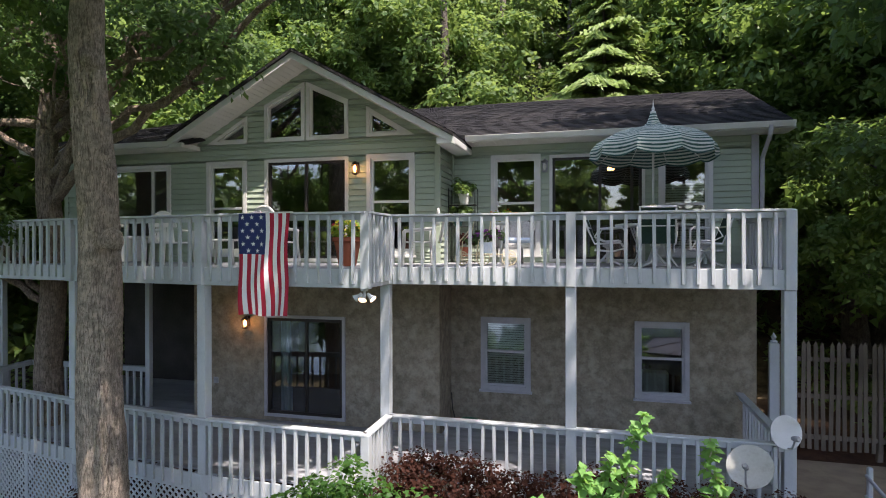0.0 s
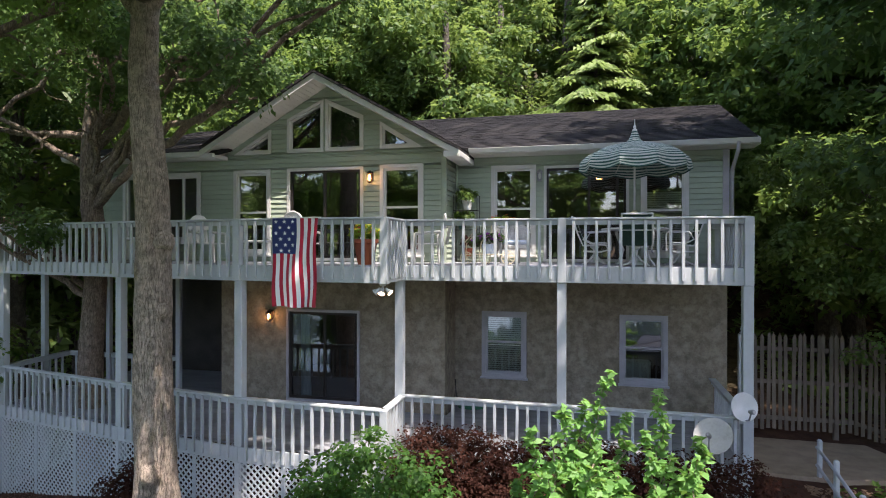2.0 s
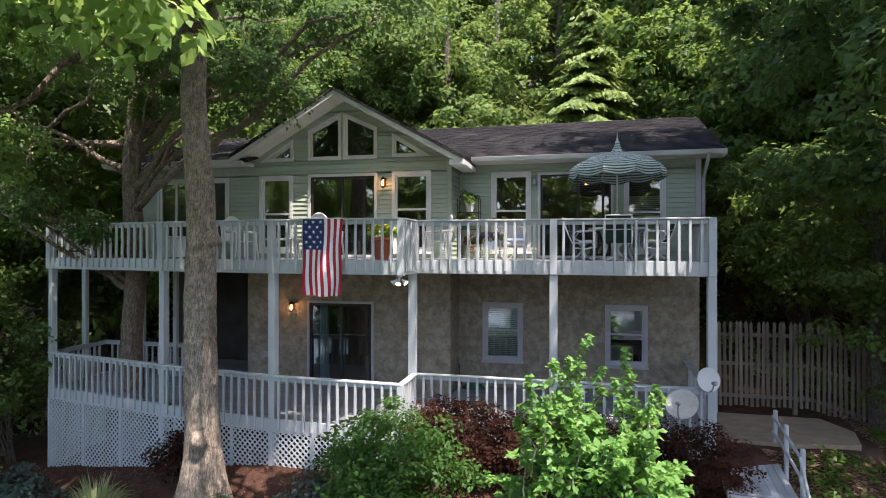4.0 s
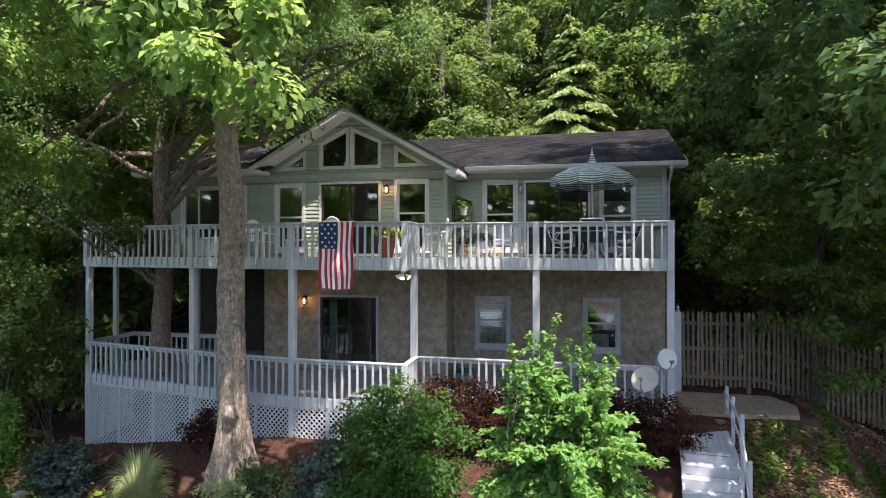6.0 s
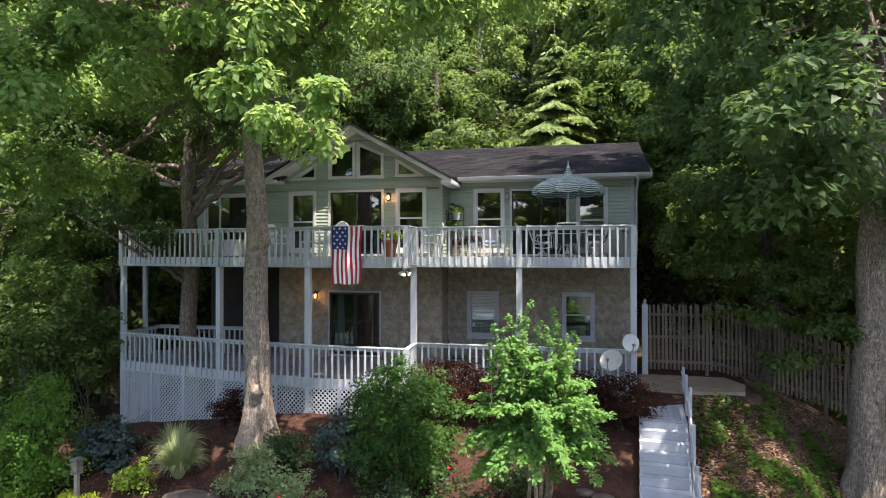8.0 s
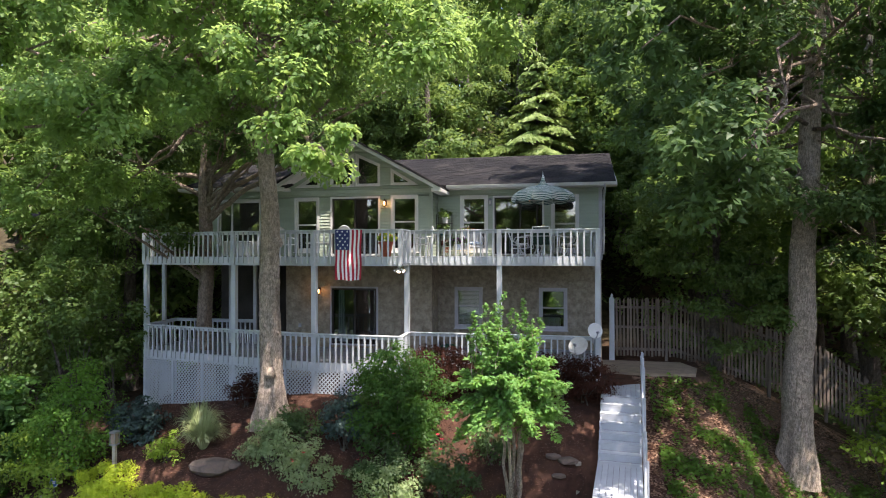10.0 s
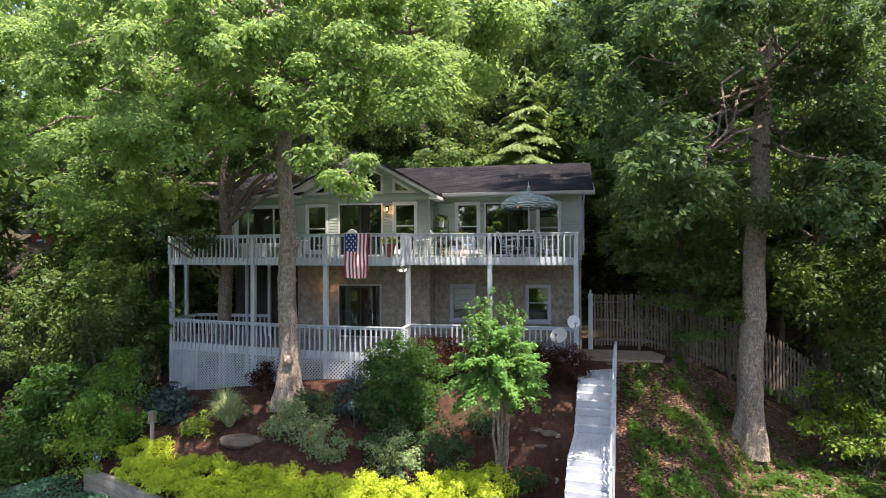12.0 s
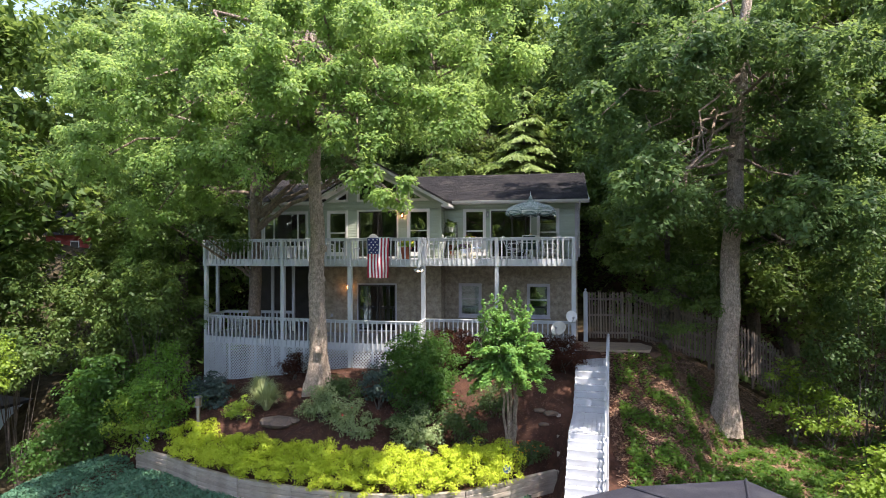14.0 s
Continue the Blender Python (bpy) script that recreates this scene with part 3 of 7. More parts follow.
def shingles(parent, a, b, c, d, rows, cols, seed):
    """Courses of tab shingles lying on a roof plane, slightly uneven."""
    rng = random.Random(seed)
    a, b, c, d = (Vector(p) for p in (a, b, c, d))
    nrm = (b - a).cross(d - a).normalized()
    bm = bmesh.new()
    for r in range(rows):
        u0, u1 = r / rows, (r + 1.08) / rows
        lo_a, lo_b = a.lerp(d, u0), b.lerp(c, u0)
        hi_a, hi_b = a.lerp(d, min(u1, 1)), b.lerp(c, min(u1, 1))
        shift = rng.random() / cols
        for k in range(-1, cols):
            v0, v1 = max(0, k / cols + shift), min(1, (k + 0.985) / cols + shift)
            if v1 - v0 < 0.002:
                continue
            lift = 0.012 + rng.random() * 0.006
            p = [lo_a.lerp(lo_b, v0) + nrm * lift, lo_a.lerp(lo_b, v1) + nrm * lift, hi_a.lerp(hi_b, v1) + nrm * 0.004, hi_a.lerp(hi_b, v0) + nrm * 0.004]
            q = [bm.verts.new(x) for x in p]
            bm.faces.new(q)
            e = [bm.verts.new(lo_a.lerp(lo_b, v0)), bm.verts.new(lo_a.lerp(lo_b, v1))]
            bm.faces.new((e[0], e[1], q[1], q[0]))
    ob = part("shingle_courses", bm, SHINGLE, parent, "dark grey asphalt shingles")
    ob["kind"] = "stuff"


RIDGE_Y, RIDGE_Z = 7.0, 7.76
EAVE_Y, EAVE_Z = 2.48, 6.05
roof = thing("roof", "dark asphalt shingle roof with white eaves", "roof", kind="structure")
fa = ((JOG_X - 3.0, EAVE_Y, EAVE_Z), (3.86, EAVE_Y, EAVE_Z), (3.98, RIDGE_Y, RIDGE_Z), (JOG_X - 3.0, RIDGE_Y, RIDGE_Z))
roof_plane("roof_plane", "", *fa, 0.07, roof)
shingles(roof, *fa, 34, 26, 1)
wa = ((-12.5, 1.5, 6.06), (-8.0, 1.5, 6.06), (-8.0, RIDGE_Y, RIDGE_Z), (-12.5, RIDGE_Y, RIDGE_Z))
roof_plane("roof_plane", "", *wa, 0.1, roof)
shingles(roof, *wa, 30, 18, 2)
back = ((3.98, 12.0, EAVE_Z), (-12.5, 12.0, EAVE_Z), (-12.5, RIDGE_Y, RIDGE_Z), (3.98, RIDGE_Y, RIDGE_Z))
roof_plane("roof_plane", "", *back, 0.1, roof)
# gable roof over the projecting front
GF, GZ = 1.42, 7.76
half, half_l, GR = 3.34, 2.92, 1.34
ga_r = ((PEAK[0] + half, GR, GZ - PITCH * half), (PEAK[0] + half, 7.2, GZ - PITCH * half), (PEAK[0], 7.2, GZ), (PEAK[0], GR, GZ))
ga_l = ((PEAK[0] - half_l, 7.2, GZ - PITCH * half_l), (PEAK[0] - half_l, GR, GZ - PITCH * half_l), (PEAK[0], GR, GZ), (PEAK[0], 7.2, GZ))
roof_plane("roof_plane", "", *ga_r, 0.055, roof)
roof_plane("roof_plane", "", *ga_l, 0.055, roof)
shingles(roof, *ga_r, 26, 30, 3)
shingles(roof, *ga_l, 26, 30, 4)
# rake boards and soffits of the gable
for sgn, half in ((-1, half_l), (1, half)):
    bm = bmesh.new()
    x1 = PEAK[0] + sgn * (half + 0.02)
    z1 = GZ - PITCH * (half + 0.02)
    pts = [(PEAK[0], GZ - 0.065), (x1, z1 - 0.065), (x1, z1 - 0.2), (PEAK[0], GZ - 0.2)]
    slab(bm, pts if sgn < 0 else pts[::-1], 0.035, Matrix.Translation((0, GF - 0.036, 0)))
    part("rake_board", bm, TRIM, roof, "white painted rake board")
    bm = bmesh.new()
    for k in range(28):
        xa, xb = PEAK[0] + sgn * half * k / 28, PEAK[0] + sgn * half * (k + 0.93) / 28
        za, zb = GZ - 0.2 - PITCH * half * k / 28, GZ - 0.2 - PITCH * half * (k + 0.93) / 28
        vs = [bm.verts.new(p) for p in ((xa, GF, za), (xb, GF, zb), (xb, GABLE_Y + 0.02, zb), (xa, GABLE_Y + 0.02, za), (xa, GF, za + 0.03), (xb, GF, zb + 0.03), (xb, GABLE_Y + 0.02, zb + 0.03), (xa, GABLE_Y + 0.02, za + 0.03))]
        for f in ((0, 1, 2, 3), (7, 6, 5, 4), (0, 4, 5, 1), (1, 5, 6, 2), (2, 6, 7, 3), (3, 7, 4, 0)):
            bm.faces.new([vs[i] for i in f])
    part("soffit", bm, SOFFIT, roof, "white ribbed soffit boards")


def eave(parent, x0, x1, y, z, wall_y):
    """Gutter, fascia and ribbed soffit along an eave that faces -y."""
    bm = bmesh.new()
    slab(bm, [(x0, z - 0.135), (x1, z - 0.135), (x1, z - 0.03), (x0, z - 0.03)], 0.03, Matrix.Translation((0, y + 0.02, 0)))
    part("fascia", bm, TRIM, parent, "white eave board")
    bm = bmesh.new()
    prof = [(0.0, -0.11), (0.0, -0.12), (-0.065, -0.12), (-0.1, -0.03), (-0.11, -0.03), (-0.11, -0.018), (-0.09, -0.018), (-0.06, -0.11)]
    rings = [[bm.verts.new((x, y + 0.015 + py, z + pz)) for py, pz in prof] for x in (x0, x1)]
    n = len(prof)
    for i in range(n):
        bm.faces.new((rings[0][i], rings[1][i], rings[1][(i + 1) % n], rings[0][(i + 1) % n]))
    bm.faces.new(rings[0])
    bm.faces.new(rings[1][::-1])
    bmesh.ops.recalc_face_normals(bm, faces=bm.faces[:])
    part("gutter", bm, TRIM, parent, "white metal gutter")
    bm = bmesh.new()
    x = x0
    while x < x1 - 0.02:
        block(bm, x, y + 0.05, z - 0.14, min(x + 0.105, x1), wall_y + 0.02, z - 0.125)
        block(bm, x + 0.105, y + 0.05, z - 0.132, min(x + 0.115, x1), wall_y + 0.02, z - 0.125)
        x += 0.115
    part("soffit", bm, SOFFIT, parent, "white ribbed soffit boards")


eave(roof, JOG_X + 0.46, 3.88, EAVE_Y, EAVE_Z, WING_Y)
eave(roof, -12.5, -8.3, 1.5, 6.06, GABLE_Y)
# boxed ends where gable and eaves meet
for x0, x1, y0, y1, z0, z1 in ((-8.42, -8.1, GF - 0.01, GABLE_Y - 0.05, 5.9, 6.0), (-2.5, -2.14, GF - 0.01, EAVE_Y + 0.5, 5.72, 5.84)):
    bm = bmesh.new()
    block(bm, x0, y0, z0, x1, y1, z1, 0.01)
    part("eave_box", bm, TRIM, roof)
# right-hand rake
bm = bmesh.new()
slab(bm, [(EAVE_Y, EAVE_Z - 0.02), (RIDGE_Y, RIDGE_Z - 0.02), (12.0, EAVE_Z - 0.02), (12.0, EAVE_Z - 0.13), (RIDGE_Y, RIDGE_Z - 0.13), (EAVE_Y, EAVE_Z - 0.13)], 0.03, Matrix.Translation((3.9, 0, 0)) @ Matrix.Rotation(radians(90), 4, "Z"))
part("rake_board", bm, TRIM, roof, "white painted rake board")
bm = bmesh.new()
slab(bm, [(WING_Y, 6.0), (11.5, 6.0), (RIDGE_Y, 7.45)], 0.1, Matrix.Translation((END_X - 0.05, 0, 0)) @ Matrix.Rotation(radians(90), 4, "Z"))
tagged(part("wall_east_gable", bm, SIDING), "green siding in the end gable", "wall", kind="structure")
# downspouts
for x, y0, zt, wy in ((END_X + 0.08, EAVE_Y - 0.02, 5.97, WING_Y - 0.06),):
    d = thing("downspout", "white metal downspout at the house corner", "downspout")
    bm = bmesh.new()
    rod(bm, [(x, y0 - 0.03, zt), (x, y0, zt - 0.16), (x, wy - 0.03, zt - 0.5), (x, wy, zt - 0.62), (x, wy, 3.5)], 0.04, 8)
    part("pipe", bm, TRIM_GREY, d)


# ---- decks
FRONT = [(-13.03, 0.30), (-9.01, -0.457), (-5.875, -0.945), (-2.93, -1.06), (-2.94, 0.0), (0.04, 0.0), (3.09, 0.0)]
POST = 0.095
CAP = 0.96


def front_y(x, line=FRONT):
    for (xa, ya), (xb, yb) in zip(line, line[1:]):
        if xa <= x <= xb:
            return ya + (yb - ya) * (x - xa) / (xb - xa)
    return line[-1][1]


def deck_floor(name, label, z, back, left, right):
    """Boards along x, cut to the bent front edge; each its own piece."""
    floor = thing(name, label, "deck", kind="structure")
    y, w = -1.0, 0.14
    while y < back:
        ya, yb = y, min(y + w - 0.006, back)
        xs = [left + (right - left) * i / 400 for i in range(401)]
        runs, run = [], []
        for x in xs:
            if front_y(x) + 0.05 < ya and not (yb > GABLE_Y - 0.01 and -8.3 < x < JOG_X + 0.02 and z < 3) and not (yb > GABLE_Y - 0.01 and x < JOG_X + 0.02 and z > 3):
                run.append(x)
            elif run:
                runs.append(run)
                run = []
        if run:
            runs.append(run)
        for r in runs:
            if r[-1] - r[0] > 0.1:
                bm = bmesh.new()
                block(bm, r[0], ya, z - 0.035, r[-1], yb, z)
                part("deck_board", bm, DECK_GREY, floor)
        y += w
    return floor


deck_floor("deck_upper", "grey painted boards of the upper deck", DECK_UP, WING_Y, -13.0, 3.1)
deck_floor("deck_lower", "grey painted boards of the lower deck", DECK_LOW, 5.0, -13.0, 3.1)

BAL_W = 0.05


def baluster(bm, length):
    vs = block(bm, -BAL_W / 2, -BAL_W / 2, 0, BAL_W / 2, BAL_W / 2, length, 0.004)


def railing(name, a, b, deck_z, drop, pitch=0.2, fascia=0.27, cap=True, posts=()):
    """A run of railing: cap, sub-rail, balusters that lap the rim board, and the rim board itself."""
    m, length = along((*a, 0), (*b, 0))
    r = thing(name, "white painted wooden deck railing with square balusters", "railing", kind="structure", group="deck railing")
    top = deck_z + drop
    r.matrix_basis = m

    def local(nm, x0, y0, z0, x1, y1, z1, lab=""):
        bm = bmesh.new()
        block(bm, x0, y0, z0, x1, y1, z1, 0.005)
        return part(nm, bm, WHITE_WOOD, r, lab)

    local("cap", -0.01, -0.075, top - 0.035, length + 0.01, 0.065, top)
    local("sub_rail", 0.0, -0.02, top - 0.125, length, 0.018, top - 0.037)
    local("rim_board", 0.0, -0.02, deck_z - fascia - 0.02, length, 0.018, deck_z + 0.0)
    n = max(2, round(length / pitch))
    ln = drop - 0.04 + fascia - 0.05
    for i in range(1, n):
        x = length * i / n
        piece("bal%.3f" % ln, "baluster", lambda bm: baluster(bm, ln), WHITE_WOOD, r, Matrix.Translation((x, -0.04, deck_z - fascia + 0.045)) @ Matrix.Rotation(radians(random.uniform(-0.5, 0.5)), 4, "Y"))
    return r


def tall_post(x, y, z0, z1, w=POST, turn=0.0):
    bm = bmesh.new()
    block(bm, -w, -w, 0, w, w, z1 - z0, 0.008)
    ob = part("deck_post", bm, WHITE_WOOD)
    ob.matrix_basis = pose(x, y, z0, 0, 0, turn)
    tagged(ob, "white painted square deck post", "post", group="deck posts")
    return ob


RAIL_UP, RAIL_LOW = 4.31 - DECK_UP, 0.965 - DECK_LOW
for i, (a, b) in enumerate(zip(FRONT, FRONT[1:])):
    short = i == 3
    pitch = 0.17 if short else 0.2 if i > 1 else 0.213
    railing("railing_upper", a, b, DECK_UP, RAIL_UP, pitch)
    railing("railing_lower", a, b, DECK_LOW, RAIL_LOW, pitch)
railing("railing_upper", (-13.2, 2.35), FRONT[0], DECK_UP, RAIL_UP)
railing("railing_upper", FRONT[-1], (3.09, WING_Y - 0.05), DECK_UP, RAIL_UP)
railing("railing_lower", (-13.2, 2.35), FRONT[0], DECK_LOW, RAIL_LOW)
railing("railing_lower", FRONT[-1], (3.09, WING_Y - 0.05), DECK_LOW, RAIL_LOW)
railing("railing_lower", (-9.8, 2.35), (-13.2, 2.35), DECK_LOW, RAIL_LOW)
for (x, y), turn in zip(FRONT, (-10, -9, -5, 0, 0, 0, 0)):
    g = float(ground_z(x, y))
    if (x, y) == FRONT[3]:
        tall_post(x, y, DECK_UP - 0.3, 4.3, 0.07, 0)
        tall_post(x, y, g - 0.2, 0.955, 0.07, 0)
    else:
        # the long post carries the deck from below; a short one holds the railing above it
        tall_post(x - (0.07 if (x, y) == FRONT[4] else 0.0), y + (0.05 if x > -4 else 0.08), g - 0.2, DECK_UP - 0.29, 0.082 if x > -12 else 0.075, turn)
        tall_post(x, y - 0.005, DECK_UP - 0.288, 4.3, 0.074, turn)
tall_post(-13.2, 1.6, -1.9, 4.3, 0.065)
for x in (-9.75, -10.8, -11.9):
    tall_post(x, 2.35, -1.7, 3.4, 0.06)
# joists and beams under the upper deck
bm = bmesh.new()
for i in range(40):
    x = -12.9 + i * 0.41
    if x < 3.1:
        block(bm, x, front_y(x) + 0.05, DECK_UP - 0.27, x + 0.04, (GABLE_Y if x < JOG_X else WING_Y) - 0.02, DECK_UP - 0.04)
tagged(part("joists", bm, WHITE_WOOD), "white joists carrying the upper deck", "joists", kind="structure")


# ---- lattice skirt below the lower deck
LATTICE = material("white_lattice", (0.54, 0.57, 0.58), (0.44, 0.465, 0.475), rough=0.7, scale=3, fine=40, bump=0.1, stain=(0.36, 0.35, 0.31), stain_amount=0.4)


def lattice_panel(parent, a, b, z_top):
    """Two layers of crossed slats cut to the sloping ground."""
    m, length = along((*a, 0), (*b, 0))
    za, zb = float(ground_z(*a)) - 0.03, float(ground_z(*b)) - 0.03
    bm = bmesh.new()
    gap = 0.135
    for layer, sgn in ((0, 1), (1, -1)):
        k = -40
        while k < 60:
            x0 = k * gap
            k += 1
            pts = []
            for s in (0, 0.051):
                xs = x0 + s
                # line x = xs + sgn * (z - z_top)
                t0, t1 = -4.0, 0.0
                lo, hi = None, None
                for j in range(161):
                    z = t0 + (t1 - t0) * j / 160
                    x = xs + sgn * z + (0 if sgn > 0 else 0)
                    ground = (za + (zb - za) * x / length) - z_top
                    if 0 <= x <= length and z >= ground:
                        lo = (x, z) if lo is None else lo
                        hi = (x, z)
                pts.append((lo, hi))
            (l0, h0), (l1, h1) = pts
            if l0 and l1 and h0 and h1 and abs(h0[1] - l0[1]) > 0.03:
                y0 = -0.012 * layer
                vs = [bm.verts.new((p[0], y0 + dy, z_top + p[1])) for dy in (0, -0.01) for p in (l0, l1, h1, h0)]
                for f in ((4, 5, 6, 7), (0, 3, 2, 1), (0, 1, 5, 4), (1, 2, 6, 5), (2, 3, 7, 6), (3, 0, 4, 7)):
                    bm.faces.new([vs[i] for i in f])
    ob = part("lattice_panel", bm, LATTICE, parent)
    ob.matrix_basis = m
    bm = bmesh.new()
    block(bm, -0.045, -0.035, za, 0.045, -0.022, z_top, 0.003)
    ob = part("batten", bm, WHITE_WOOD, parent)
    ob.matrix_basis = m


skirt = thing("lattice_skirt", "white diagonal lattice skirt closing the space below the lower deck", "lattice", kind="structure")
for (a, b), n in zip([*zip(FRONT, FRONT[1:]), ((-13.2, 2.35), FRONT[0])], (3, 3, 3, 1, 3, 3, 2)):
    a, b = Vector(a), Vector(b)
    for i in range(n):
        lattice_panel(skirt, tuple(a.lerp(b, i / n)), tuple(a.lerp(b, (i + 1) / n)), DECK_LOW - 0.28)
# walls added behind porch and lattice, their dark colour painting the shade there
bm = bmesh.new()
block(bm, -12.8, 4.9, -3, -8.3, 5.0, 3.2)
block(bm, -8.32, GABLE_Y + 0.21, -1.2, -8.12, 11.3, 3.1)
tagged(part("wall_undercroft", bm, SHADE_INSIDE), "walls added behind the open porch, coloured dark as the shade under the deck", "wall", kind="structure")


# ---- trees and plants
OAK_BARK = bark_material("grey_oak_bark", (0.74, 0.6, 0.475), (0.155, 0.115, 0.085), scale=30, depth=1.0)
DARK_BARK = bark_material("dark_bark", (0.2, 0.17, 0.14), (0.08, 0.064, 0.052), scale=24)
# darker oak bark: shade under the crowns put into the limb colour
SHADED_BARK = bark_material("shaded_limb_bark", (0.38, 0.29, 0.22), (0.09, 0.068, 0.05), scale=24)
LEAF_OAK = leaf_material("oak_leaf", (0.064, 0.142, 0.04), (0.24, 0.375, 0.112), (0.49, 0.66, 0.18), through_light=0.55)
LEAF_WOOD = leaf_material("woodland_leaf", (0.043, 0.096, 0.028), (0.15, 0.235, 0.068), (0.36, 0.48, 0.115), through_light=0.48)
LEAF_MAPLE = leaf_material("maple_leaf", (0.042, 0.1, 0.028), (0.12, 0.19, 0.054), (0.34, 0.48, 0.1))
# darker copy of the oak leaf, with the crowns' shade put into its colour
LEAF_SHADED = leaf_material("shaded_tree_leaf", (0.034, 0.085, 0.027), (0.1, 0.174, 0.058), (0.24, 0.36, 0.096), through_light=0.5)
LEAF_CONIFER = leaf_material("hemlock_needles", (0.10, 0.17, 0.04), (0.25, 0.34, 0.09), (0.36, 0.46, 0.1), through_light=0.35)


def leaf_cloud(name, pos, nrm, tip, size, width=0.62, fold=0.1, corners=4):
    """Many leaves as one mesh: each a folded blade (or, far off, a single pointed one) at pos, facing nrm, pointing to tip."""
    pos, nrm, tip = (np.asarray(v, float) for v in (pos, nrm, tip))
    size = np.asarray(size, float)[:, None]
    tip = tip - nrm * np.sum(tip * nrm, 1, keepdims=True)
    tip /= np.linalg.norm(tip, axis=1, keepdims=True) + 1e-9
    side = np.cross(nrm, tip)
    if corners == 4:
        a = pos - tip * size * 0.5
        c = pos + tip * size * 0.5 - nrm * size * fold
        b = pos + side * size * width * 0.5 + tip * size * 0.05 + nrm * size * fold
        d = pos - side * size * width * 0.5 + tip * size * 0.05 + nrm * size * fold
        quads = [a, b, c, d]
    else:
        quads = [pos - tip * size * 0.4 + side * size * width * 0.6, pos + tip * size * 0.6, pos - tip * size * 0.4 - side * size * width * 0.6]
    n = len(pos)
    co = np.stack(quads, 1).reshape(-1, 3)
    me = bpy.data.meshes.new(name)
    me.vertices.add(corners * n)
    me.vertices.foreach_set("co", co.ravel())
    me.loops.add(corners * n)
    me.loops.foreach_set("vertex_index", np.arange(corners * n))
    me.polygons.add(n)
    me.polygons.foreach_set("loop_start", np.arange(n) * corners)
    me.update(calc_edges=True)
    return me


def unit(v):
    return v / (np.linalg.norm(v, axis=-1, keepdims=True) + 1e-9)


def puff_leaves(rng, puffs, leaf, clump_r=0.32, per_clump=22, density=1.0, up=0.55, droop=0.35, lower=0.35, core=1.5):
    """Leaves in tufts over puffs (x, y, z, rx, ry, rz): each tuft a small cap of leaves, dark beneath, with gaps between."""
    P, N, T, S = [], [], [], []
    for x, y, z, rx, ry, rz in puffs:
        area = (rx * ry + rx * rz + ry * rz) / 3 * 4 * math.pi
        k = max(5, int(area * density * 0.42 / (clump_r * clump_r * 3.1)))
        d = unit(rng.normal(size=(k, 3)))
        d = d[(d[:, 2] > -0.25) | (rng.random(k) < lower)]
        rad = 0.6 + 0.45 * rng.random(len(d)) ** 0.7
        lump = 1 + 0.22 * np.sin(d[:, 0] * 5 + x) * np.sin(d[:, 1] * 6 + y) + 0.15 * np.sin(d[:, 2] * 7 + z)
        c = np.array([x, y, z]) + d * np.array([rx, ry, rz]) * (rad * lump)[:, None]
        size = clump_r * (0.7 + 0.7 * rng.random(len(d)))
        cc, dd, ss = np.repeat(c, per_clump, 0), np.repeat(d, per_clump, 0), np.repeat(size, per_clump)[:, None]
        q = unit(rng.normal(size=cc.shape) + dd * 0.5 + np.array([0, 0, 0.45]))
        shell = (0.35 + 0.75 * rng.random(len(cc)) ** 0.5)[:, None]
        off = q * ss * shell * np.array([1.15, 1.15, 0.75])
        P.append(cc + off)
        N.append(unit(np.array([0, -0.1, up]) + q * 0.55 + rng.normal(size=cc.shape) * 0.38))
        T.append(unit(q + np.array([0, 0, -droop]) + rng.normal(size=cc.shape) * 0.45))
        S.append(leaf * (0.6 + 0.8 * rng.random(len(cc))))
        m = max(3, per_clump // 6)
        cc, dd, ss = np.repeat(c, m, 0), np.repeat(d, m, 0), np.repeat(size, m)[:, None]
        q = unit(rng.normal(size=cc.shape))
        P.append(cc + q * ss * 0.4 - dd * ss * 0.35)
        N.append(unit(dd * 0.8 + rng.normal(size=cc.shape) * 0.5))
        T.append(unit(q + np.array([0, 0, -droop])))
        S.append(leaf * core * (0.8 + 0.5 * rng.random(len(cc))))
    return np.concatenate(P), np.concatenate(N), np.concatenate(T), np.concatenate(S)


def wavy(a, b, n, amount, rng, sag=0.0):
    a, b = np.array(a, float), np.array(b, float)
    out = []
    for i in range(n + 1):
        t = i / n
        p = a + (b - a) * t + rng.normal(size=3) * amount * math.sin(math.pi * t)
        p[2] += sag * math.sin(math.pi * t)
        out.append(tuple(p))
    return out


def trunk_mesh(bm, pts, radii, sides, rng, flare=0.0, lumps=0.05):
    """A trunk with uneven girth, root flare and burrs."""
    pts = [Vector(p) for p in pts]
    rings = []
    phase = rng.random() * 6
    foot = max(4, len(pts) // 8)
    for i, (p, r) in enumerate(zip(pts, radii)):
        ring = []
        for k in range(sides):
            a = 2 * math.pi * k / sides
            f = 1 + lumps * (math.sin(3 * a + phase + p.z * 0.9) + 0.7 * math.sin(5 * a - p.z * 2)) + lumps * (0.8 if sides < 20 else 0.5) * rng.normal()
            if flare and i < foot:
                f += flare * (1 - i / foot) ** 2 * (1 + 0.5 * math.sin(5 * a + phase))
            ring.append(bm.verts.new(p + Vector((math.cos(a), math.sin(a), 0)) * r * f))
        rings.append(ring)
    for a, b in zip(rings, rings[1:]):
        for k in range(sides):
            bm.faces.new((a[k], a[(k + 1) % sides], b[(k + 1) % sides], b[k]))
    bm.faces.new(rings[-1])


